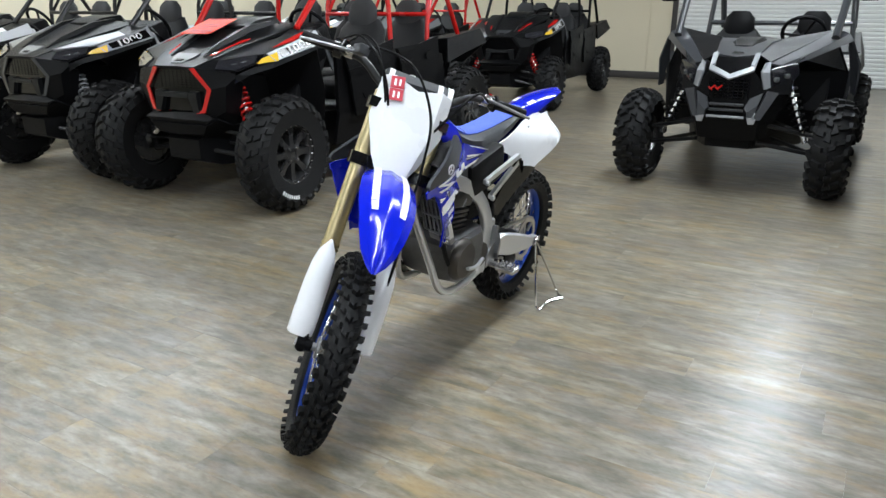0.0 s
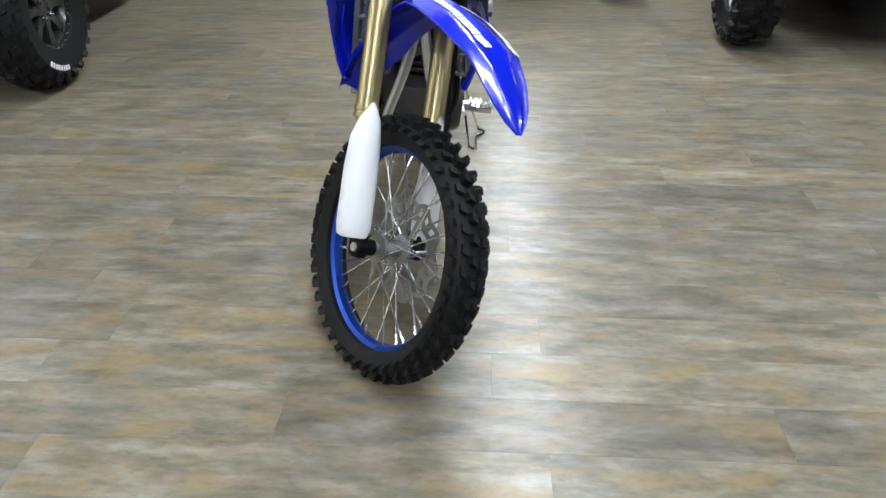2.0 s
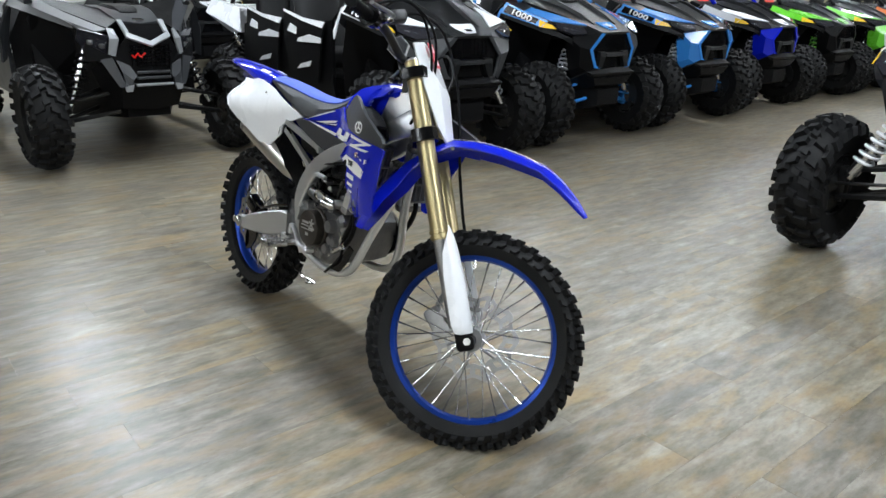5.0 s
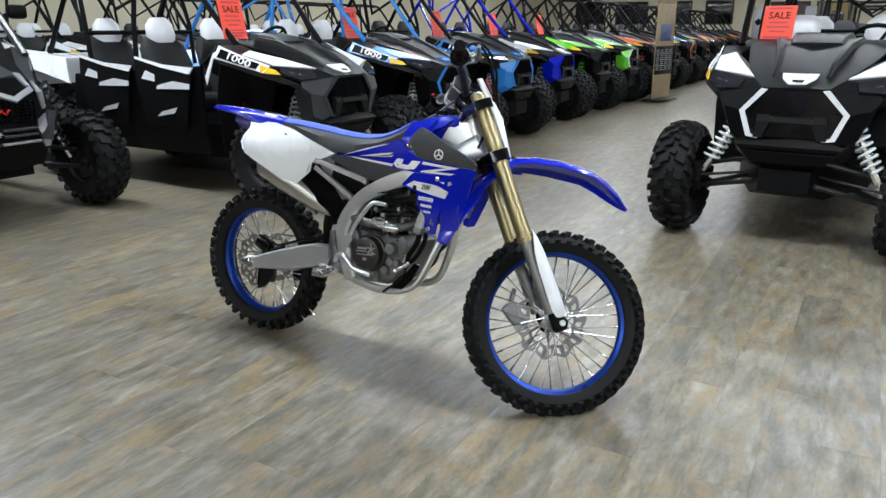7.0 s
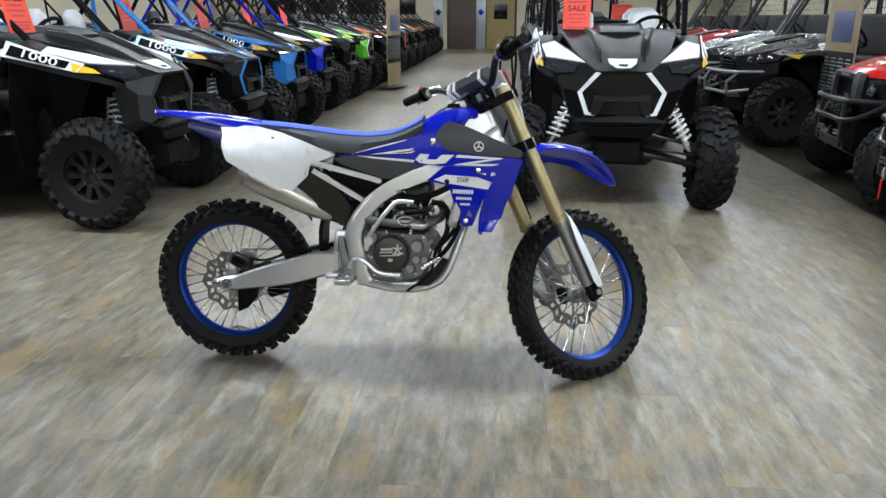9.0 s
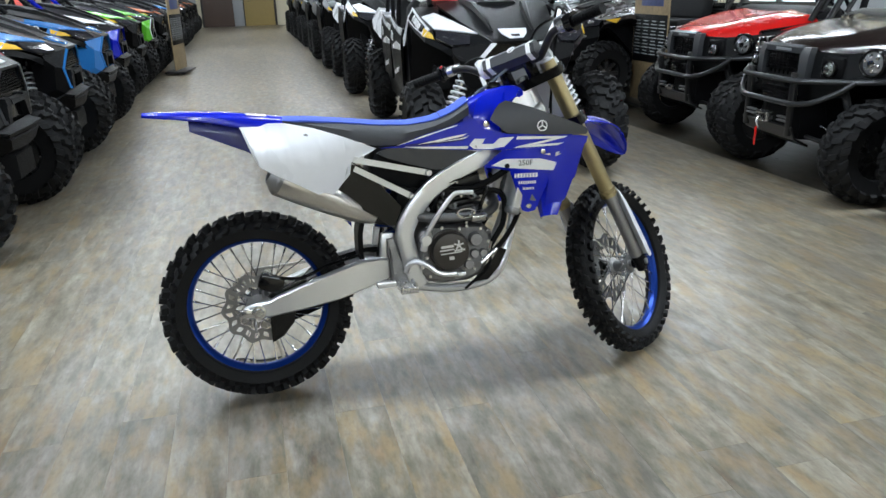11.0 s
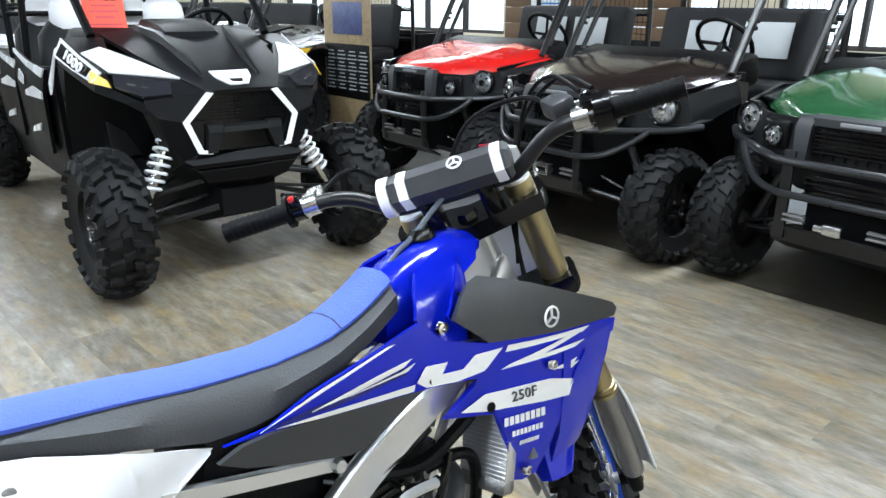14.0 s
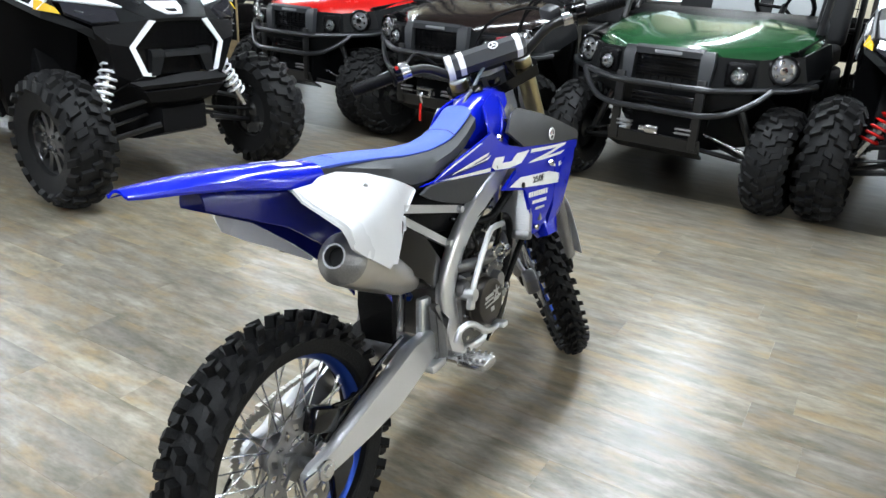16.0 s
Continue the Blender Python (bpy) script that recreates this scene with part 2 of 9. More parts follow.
def curve_pts(pts, per=5, closed=False):
    """Catmull-Rom points through pts."""
    p = [Vector(q) for q in pts]
    k = len(p)
    out = []
    for i in range(k if closed else k - 1):
        a = p[(i - 1) % k] if closed or i > 0 else p[0]
        b, c = p[i], p[(i + 1) % k]
        d = p[(i + 2) % k] if closed or i < k - 2 else p[-1]
        for s in range(per):
            t = s / per
            out.append(0.5 * (2 * b + (c - a) * t + (2 * a - 5 * b + 4 * c - d) * t * t + (3 * b - a - 3 * c + d) * t ** 3))
    if not closed:
        out.append(p[-1])
    return out


def box(bm, size, at, m=None, bev=0.0, seg=2):
    r = bmesh.ops.create_cube(bm, size=1.0)
    vs = r["verts"]
    bmesh.ops.scale(bm, vec=size, verts=vs)
    if bev:
        es = list({e for v in vs for e in v.link_edges})
        out = bmesh.ops.bevel(bm, geom=es, offset=bev, segments=seg, affect="EDGES", profile=0.5)
        vs = list({v for f in out["faces"] for v in f.verts} | {v for v in vs if v.is_valid})
    mm = Matrix.Translation(at) @ (m if m is not None else Matrix())
    bmesh.ops.transform(bm, matrix=mm, verts=vs)
    return bm


def lathe(bm, profile, n=32, m=None, closed=False):
    """Turns (radius, height) pairs round the local y axis."""
    m = m if m is not None else Matrix()
    rings = []
    for r, h in profile:
        if r < 1e-5:
            rings.append([bm.verts.new(m @ Vector((0, h, 0)))])
        else:
            rings.append([bm.verts.new(m @ Vector((r * math.cos(2 * math.pi * j / n), h, r * math.sin(2 * math.pi * j / n)))) for j in range(n)])
    k = len(rings)
    for i in range(k if closed else k - 1):
        a, b = rings[i], rings[(i + 1) % k]
        for j in range(n):
            q = [a[j % len(a)], b[j % len(b)], b[(j + 1) % len(b)], a[(j + 1) % len(a)]]
            q = list(dict.fromkeys(q))
            if len(q) > 2:
                bm.faces.new(q)
    return bm


def loft(bm, rings, caps=True):
    """Joins closed rings of equal count."""
    vv = [[bm.verts.new(p) for p in r] for r in rings]
    n = len(vv[0])
    for a, b in zip(vv, vv[1:]):
        for j in range(n):
            bm.faces.new((a[j], a[(j + 1) % n], b[(j + 1) % n], b[j]))
    if caps:
        bm.faces.new(vv[0][::-1])
        bm.faces.new(vv[-1])
    return bm


def solid(bm, faces, t):
    """Gives an open sheet of faces a thickness, inward along its vertex normals."""
    bmesh.ops.recalc_face_normals(bm, faces=faces)
    inside = set(faces)
    verts = {v for f in faces for v in f.verts}
    twin = {}
    for v in verts:
        n = Vector()
        for f in v.link_faces:
            if f in inside:
                f.normal_update()
                n += f.normal * max(f.calc_area(), 1e-9)
        twin[v] = bm.verts.new(v.co - (n.normalized() if n.length > 0 else Vector((0, 0, 1))) * t)
    rim = [(l.vert, l.link_loop_next.vert) for f in faces for l in f.loops if sum(g in inside for g in l.edge.link_faces) == 1]
    for f in faces:
        bm.faces.new([twin[v] for v in reversed(f.verts)])
    for p, q in rim:
        bm.faces.new((q, p, twin[p], twin[q]))


def panels(bm, polys, t=0.012, mirror=True):
    """Joined flat panels (lists of 3D points) with a thickness, mirrored over y."""
    seen, faces = {}, []
    for sgn in ((1, -1) if mirror else (1,)):
        for poly in polys:
            vs = []
            for x, y, z in poly:
                key = (round(x, 4), round(y * sgn, 4), round(z, 4))
                if key not in seen:
                    seen[key] = bm.verts.new(key)
                if seen[key] not in vs:
                    vs.append(seen[key])
            if sgn < 0:
                vs.reverse()
            faces.append(bm.faces.new(vs))
    solid(bm, faces, t)
    return bm


def skin(bm, poly, f, t=0.006, cuts=3):
    """A side panel: an outline in x and z bent to y = f(x, z), with a thickness."""
    old = set(bm.verts)
    vs = [bm.verts.new((x, 0, z)) for x, z in poly]
    face = bm.faces.new(vs)
    out = bmesh.ops.triangulate(bm, faces=[face])
    faces = out["faces"]
    if cuts:
        es = list({e for q in faces for e in q.edges})
        bmesh.ops.subdivide_edges(bm, edges=es, cuts=cuts, use_grid_fill=True)
    got = [v for v in bm.verts if v not in old]
    for v in got:
        v.co.y = f(v.co.x, v.co.z)
    faces = list({q for v in got for q in v.link_faces})
    solid(bm, faces, t)
    return bm


def mesh_of(name, bm, mats, angle=38):
    bmesh.ops.recalc_face_normals(bm, faces=bm.faces)
    me = bpy.data.meshes.new(name)
    bm.to_mesh(me)
    bm.free()
    for m in mats if isinstance(mats, (list, tuple)) else (mats,):
        me.materials.append(m)
    me.polygons.foreach_set("use_smooth", [True] * len(me.polygons))
    me.set_sharp_from_angle(angle=radians(angle))
    return me


def part(name, bm, material, parent, label="", angle=38, at=None):
    """Links a bmesh (or a mesh) as one mesh object under a thing or a part."""
    me = mesh_of(name, bm, material, angle) if isinstance(bm, bmesh.types.BMesh) else bm
    ob = new(name, me)
    ob.parent = parent
    if at is not None:
        ob.matrix_basis = at
    return tagged(ob, label)


def thing(name, m, label, category, group="", kind=""):
    e = new(name)
    e.empty_display_size = 0.2
    e.matrix_basis = m
    return tagged(e, label, category, group, kind)


def B():
    return bmesh.new()


def words(text, size, depth=0.001):
    """A mesh of lettering in the built-in font, centred, in the x-y plane."""
    cu = bpy.data.curves.new("lettering", "FONT")
    cu.body, cu.size, cu.extrude, cu.align_x, cu.align_y = text, size, depth, "CENTER", "CENTER"
    cu.resolution_u = 2
    ob = bpy.data.objects.new("lettering", cu)
    me = bpy.data.meshes.new_from_object(ob)
    bpy.data.objects.remove(ob)
    return me


def lettering(name, text, size, material, parent, m, label=""):
    me = words(text, size)
    me.materials.clear()
    me.materials.append(material)
    return part(name, me, material, parent, label, at=m)


# ---- wheels ----
def knobby_tyre(R, W, rim, rows, count, knob, sharp=0.55, n=40):
    """A tyre round the local y axis: carcass and tread blocks. rows: (height over the half width -1..1, block length, block width, phase)."""
    bm = B()
    h = W / 2
    c = R - knob
    prof = []
    steps = 11
    for i in range(steps + 1):
        a = math.pi * i / steps
        y = -math.cos(a)
        k = abs(math.sin(a)) ** sharp
        prof.append((rim + (c - rim) * k, y * h * (1.0 if 0 < i < steps else 0.78)))
    lathe(bm, prof + [(rim - 0.004, h * 0.7), (rim - 0.004, -h * 0.7)], n, closed=True)

    def crown(u):
        return rim + (c - rim) * max(0.0, 1 - u * u) ** (sharp / 2)

    for u, ln, wd, ph in rows:
        r0 = crown(u)
        du = 0.02
        slope = (crown(min(0.99, u + du)) - crown(max(-0.99, u - du))) / (2 * du * h)
        nrm = Vector((1, -slope, 0)).normalized()
        tang = Vector((slope, 1, 0)).normalized()
        for k in range(count):
            a = 2 * math.pi * (k + ph) / count
            rot = Matrix.Rotation(-a, 4, "Y")
            vs = []
            for dn, sc in ((-0.006, 1.0), (knob * (1 - 0.25 * abs(u)), 0.82)):
                for sx, sy in ((-1, -1), (1, -1), (1, 1), (-1, 1)):
                    skew = 0.25 * ln * sy * (1 if u > 0 else -1 if u < 0 else 0)
                    p = Vector((r0, u * h, 0)) + nrm * dn + tang * (sy * wd / 2 * sc) + Vector((0, 0, 1)) * (sx * ln / 2 * sc + skew)
                    vs.append(bm.verts.new(rot @ p))
            for q in ((4, 5, 6, 7), (0, 1, 5, 4), (1, 2, 6, 5), (2, 3, 7, 6), (3, 0, 4, 7)):
                bm.faces.new([vs[i] for i in q])
    return mesh_of("tyre", bm, M_RUBBER, 30)


def utv_rim(r, W, spokes, name, mats, beadlock=False):
    """A cast wheel round the local y axis; its face is at +y."""
    bm = B()
    h = W / 2
    lathe(bm, [(r, -h * 0.75), (r * 1.02, -h * 0.7), (r * 0.92, -h * 0.3), (r * 0.90, h * 0.35), (r * 1.03, h * 0.62), (r * 1.03, h * 0.70), (r * 0.93, h * 0.66), (r * 0.86, h * 0.40), (r * 0.84, -h * 0.3), (r * 0.92, -h * 0.75)], 36, closed=True)
    lathe(bm, [(0, h * 0.62), (r * 0.17, h * 0.60), (r * 0.20, h * 0.52), (r * 0.22, h * 0.2), (r * 0.22, -h * 0.2), (0, -h * 0.2)], 20)
    lathe(bm, [(0, -h * 0.55), (r * 0.84, -h * 0.55), (r * 0.84, -h * 0.62), (0, -h * 0.62)], 24)
    for k in range(4):
        a = math.pi / 4 + k * math.pi / 2
        lathe(bm, [(0, 0.022), (0.010, 0.020), (0.011, 0)], 6, Matrix.Translation((r * 0.30 * math.cos(a), h * 0.50, r * 0.30 * math.sin(a))))
    for k in range(spokes):
        rot = Matrix.Rotation(2 * math.pi * k / spokes, 4, "Y")
        rings = []
        for rr, w, y, th in ((0.18, 0.034, 0.46, 0.05), (0.5, 0.022, 0.44, 0.04), (0.90, 0.030, 0.48, 0.035)):
            rings.append([rot @ Vector((rr * r, y * h + sy * th, sx * w * r / 0.2)) for sx, sy in ((-1, -1), (1, -1), (0.8, 0.4), (-0.8, 0.4))])
        loft(bm, rings)
    if beadlock:
        for k in range(24):
            a = 2 * math.pi * k / 24
            m = Matrix.Translation((r * 0.97 * math.cos(a), h * 0.70, r * 0.97 * math.sin(a)))
            lathe(bm, [(0, 0.012), (0.008, 0.010), (0.009, 0), (0, 0)], 6, m)
    return mesh_of(name, bm, mats, 35)


def mud_rows():
    return [(-0.90, 0.050, 0.060, 0.0), (0.90, 0.050, 0.060, 0.5), (-0.52, 0.042, 0.068, 0.5), (0.52, 0.042, 0.068, 0.0), (-0.15, 0.036, 0.052, 0.1), (0.15, 0.036, 0.052, 0.6)]


TYRE_UTV = knobby_tyre(0.380, 0.255, 0.180, mud_rows(), 20, 0.028, sharp=0.42)
TYRE_BIG = knobby_tyre(0.415, 0.265, 0.205, [(-0.90, 0.044, 0.05, 0.0), (0.90, 0.044, 0.05, 0.5), (-0.55, 0.044, 0.05, 0.3), (0.55, 0.044, 0.05, 0.8), (-0.2, 0.042, 0.045, 0.1), (0.2, 0.042, 0.045, 0.6)], 25, 0.019, sharp=0.40)
TYRE_MULE = knobby_tyre(0.335, 0.235, 0.165, mud_rows(), 19, 0.018, sharp=0.42)
RIM_BLACK = utv_rim(0.188, 0.22, 10, "rim", M_RIMBLACK)
RIM_BEAD = utv_rim(0.208, 0.23, 8, "rim", M_RIMBLACK, True)
RIM_EDGE = utv_rim(0.190, 0.225, 8, "rim", M_RIMBLACK, True)
RIM_STEEL = utv_rim(0.168, 0.20, 6, "rim", M_BLACK)
RIM_ORANGE = utv_rim(0.188, 0.22, 10, "rim", M_ORANGE)


def hub_mesh():
    bm = B()
    lathe(bm, [(0, 0.03), (0.06, 0.03), (0.075, 0.0), (0.075, -0.06), (0.03, -0.10), (0, -0.10)], 16)
    return mesh_of("wheel", bm, M_DARKMETAL)


HUB = hub_mesh()


def tyre_print():
    """A short arc of white bars on the tyre's outer wall."""
    bm = B()
    for k in range(8):
        rot = Matrix.Rotation(radians(52 + k * 4.6), 4, "Y")
        m = rot @ Matrix.Translation((0.300, 0.1275, 0))
        box(bm, (0.026, 0.004, 0.010 if k % 3 else 0.015), (0, 0, 0), None)
        bmesh.ops.transform(bm, matrix=m, verts=bm.verts[-8:])
    return mesh_of("sidewall_print", bm, M_DECAL)


TYRE_PRINT = tyre_print()


def ring_of_nuts(r, h, count, size):
    """Bright nuts on a circle on the wheel's face."""
    bm = B()
    for k in range(count):
        a = 2 * math.pi * (k + 0.5) / count
        lathe(bm, [(0, size * 1.3), (size * 0.8, size * 1.2), (size, 0), (0, 0)], 6, Matrix.Translation((r * math.cos(a), h, r * math.sin(a))))
    return mesh_of("wheel_nut", bm, M_STEEL)


NUTS = ring_of_nuts(0.056, 0.075, 4, 0.011)
BEAD_NUTS = ring_of_nuts(0.202, 0.086, 24, 0.0095)


def add_wheel(parent, x, y, z, tyre, rim, steer=0.0, camber=0.0):
    """A wheel with its face outward; y > 0 is the left side."""
    m = Matrix.Translation((x, y, z)) @ pose(0, 0, 0, camber, 0, steer) @ (Matrix() if y > 0 else Matrix.Rotation(math.pi, 4, "Z"))
    w = part("wheel", HUB, M_DARKMETAL, parent, at=m)
    t = part("tyre", tyre, M_RUBBER, w)
    if tyre is TYRE_BIG:
        part("sidewall_print", TYRE_PRINT, M_DECAL, t, "white raised sidewall print")
    part("rim", rim, M_DARKMETAL, w)
    part("wheel_nut", NUTS, M_STEEL, w, "bright wheel nuts")
    if rim is RIM_BEAD:
        part("beadlock_bolt", BEAD_NUTS, M_STEEL, w, "ring of bright beadlock bolts")
    return w


def coil(bm, a, b, r, wire, turns, n=9):
    a, b = Vector(a), Vector(b)
    d = b - a
    u, v = basis(d)
    pts = []
    k = int(turns * n)
    for i in range(k + 1):
        t = i / k
        ang = 2 * math.pi * turns * t
        pts.append(a + d * t + (u * math.cos(ang) + v * math.sin(ang)) * r)
    return tube(bm, pts, wire, 6)


SEAT_PARTS = {}


def seat_meshes():
    """A bucket seat's cushion, backrest and head pad, facing +x."""
    if not SEAT_PARTS:
        bm = B()
        box(bm, (0.46, 0.46, 0.16), (0, 0, 0), None, 0.05, 3)
        SEAT_PARTS["cushion"] = mesh_of("cushion", bm, M_BENCH)
        bm = B()
        rings = []
        for z, w, d, x in ((0.0, 0.21, 0.07, 0.0), (0.25, 0.25, 0.085, -0.05), (0.42, 0.23, 0.075, -0.09), (0.52, 0.15, 0.06, -0.12)):
            rings.append([Vector((x + d * math.cos(a), w * math.copysign(abs(math.sin(a)) ** 0.6, math.sin(a)), z)) for a in [2 * math.pi * i / 16 for i in range(16)]])
        loft(bm, rings)
        SEAT_PARTS["backrest"] = mesh_of("backrest", bm, M_BENCH)
        bm = B()
        rings = []
        for z, w, d in ((0.0, 0.12, 0.05), (0.06, 0.145, 0.062), (0.16, 0.135, 0.06), (0.22, 0.08, 0.035)):
            rings.append([Vector((d * math.cos(a), w * math.copysign(abs(math.sin(a)) ** 0.6, math.sin(a)), z)) for a in [2 * math.pi * i / 14 for i in range(14)]])
        loft(bm, rings)
        SEAT_PARTS["head"] = bm
        SEAT_PARTS["bar"] = None
    return SEAT_PARTS


HEAD_CACHE = {}


def head_pad(material):
    if material.name not in HEAD_CACHE:
        me = mesh_of("head_pad", seat_meshes()["head"].copy(), material)
        HEAD_CACHE[material.name] = me
    return HEAD_CACHE[material.name]


def add_seat(parent, x, y, z, pad):
    s = seat_meshes()
    seat = part("seat", s["cushion"], None, parent, at=Matrix.Translation((x, y, z)))
    part("backrest", s["backrest"], None, seat, at=pose(-0.22, 0, 0.06, 0, -8, 0))
    part("head_pad", head_pad(pad), None, seat, "light head pad", at=pose(-0.36, 0, 0.50, 0, -10, 0))
    return seat


def steering_wheel(parent, x, y, z, tilt=-55, r=0.17):
    bm = B()
    tube(bm, [(r * math.cos(2 * math.pi * i / 20), r * math.sin(2 * math.pi * i / 20), 0) for i in range(20)], 0.016, 7, closed=True)
    for a in (0.5, math.pi - 0.5, -math.pi / 2):
        tube(bm, [(0, 0, -0.02), (r * math.cos(a), r * math.sin(a), 0)], 0.012, 6)
    tube(bm, [(0, 0, 0.0), (0, 0, -0.2)], 0.022, 8)
    return part("steering_wheel", bm, M_BLACK, parent, at=pose(x, y, z, 0, tilt, 0))


def sale_sign(m, sale=True):
    """A bright orange price card that hangs from a cage bar; its face looks along local +x."""
    e = thing("price_card", m, "bright orange sale card hanging from the cage bar", "price card", "orange price cards")
    bm = B()
    box(bm, (0.004, 0.26, 0.36), (0, 0, 0), None, 0.0015, 1)
    part("card", bm, M_SALE, e)
    face = pose(0.0032, 0, 0, 90, 0, 90)
    if sale:
        lettering("lettering", "SALE", 0.085, M_BLACK, e, face @ Matrix.Translation((0, 0.09, 0)))
    bm = B()
    for i, (w, z) in enumerate(((0.19, 0.155), (0.15, 0.03), (0.18, -0.01), (0.12, -0.05), (0.20, -0.10), (0.2, -0.125), (0.16, -0.15))):
        box(bm, (0.002, w, 0.012 if i else 0.016), (0.0025, 0, z))
    part("small_print", bm, M_REDTAG, e, "rows of small dark red print")
    bm = B()
    tube(bm, curve_pts([(0, 0.0, 0.17), (-0.02, 0.02, 0.20), (-0.05, 0, 0.22), (-0.03, -0.02, 0.19), (0, 0, 0.17)], 3), 0.003, 5)
    part("tie", bm, M_BLACK, e)
    return e


LIFT = ((0.30, 0.30), (0.40, 0.458), (0.50, 0.665), (0.56, 0.70), (0.60, 0.755), (0.775, 0.88), (0.885, 1.0), (0.955, 1.085), (1.16, 1.275), (1.85, 1.94))


def lifted_z(z):
    for (a, u), (b, v) in zip(LIFT, LIFT[1:]):
        if z <= b:
            return z if z < 0.30 else u + (v - u) * (z - a) / (b - a)
    return z + 0.09


SETBACK = 0.18


def pair(name, polys, t, material, parent, label="", angle=20):
    """The same panels on the left and on the right, as two parts."""
    for s in (1, -1):
        bm = B()
        for group in polys:
            panels(bm, [[(x, s * y, z) for x, y, z in poly] for poly in group], t, False)
        part(name, lifted(bm), material, parent, label, angle)


def lifted(bm):
    for v in bm.verts:
        v.co.z = lifted_z(v.co.z)
        v.co.x -= SETBACK
    return bm


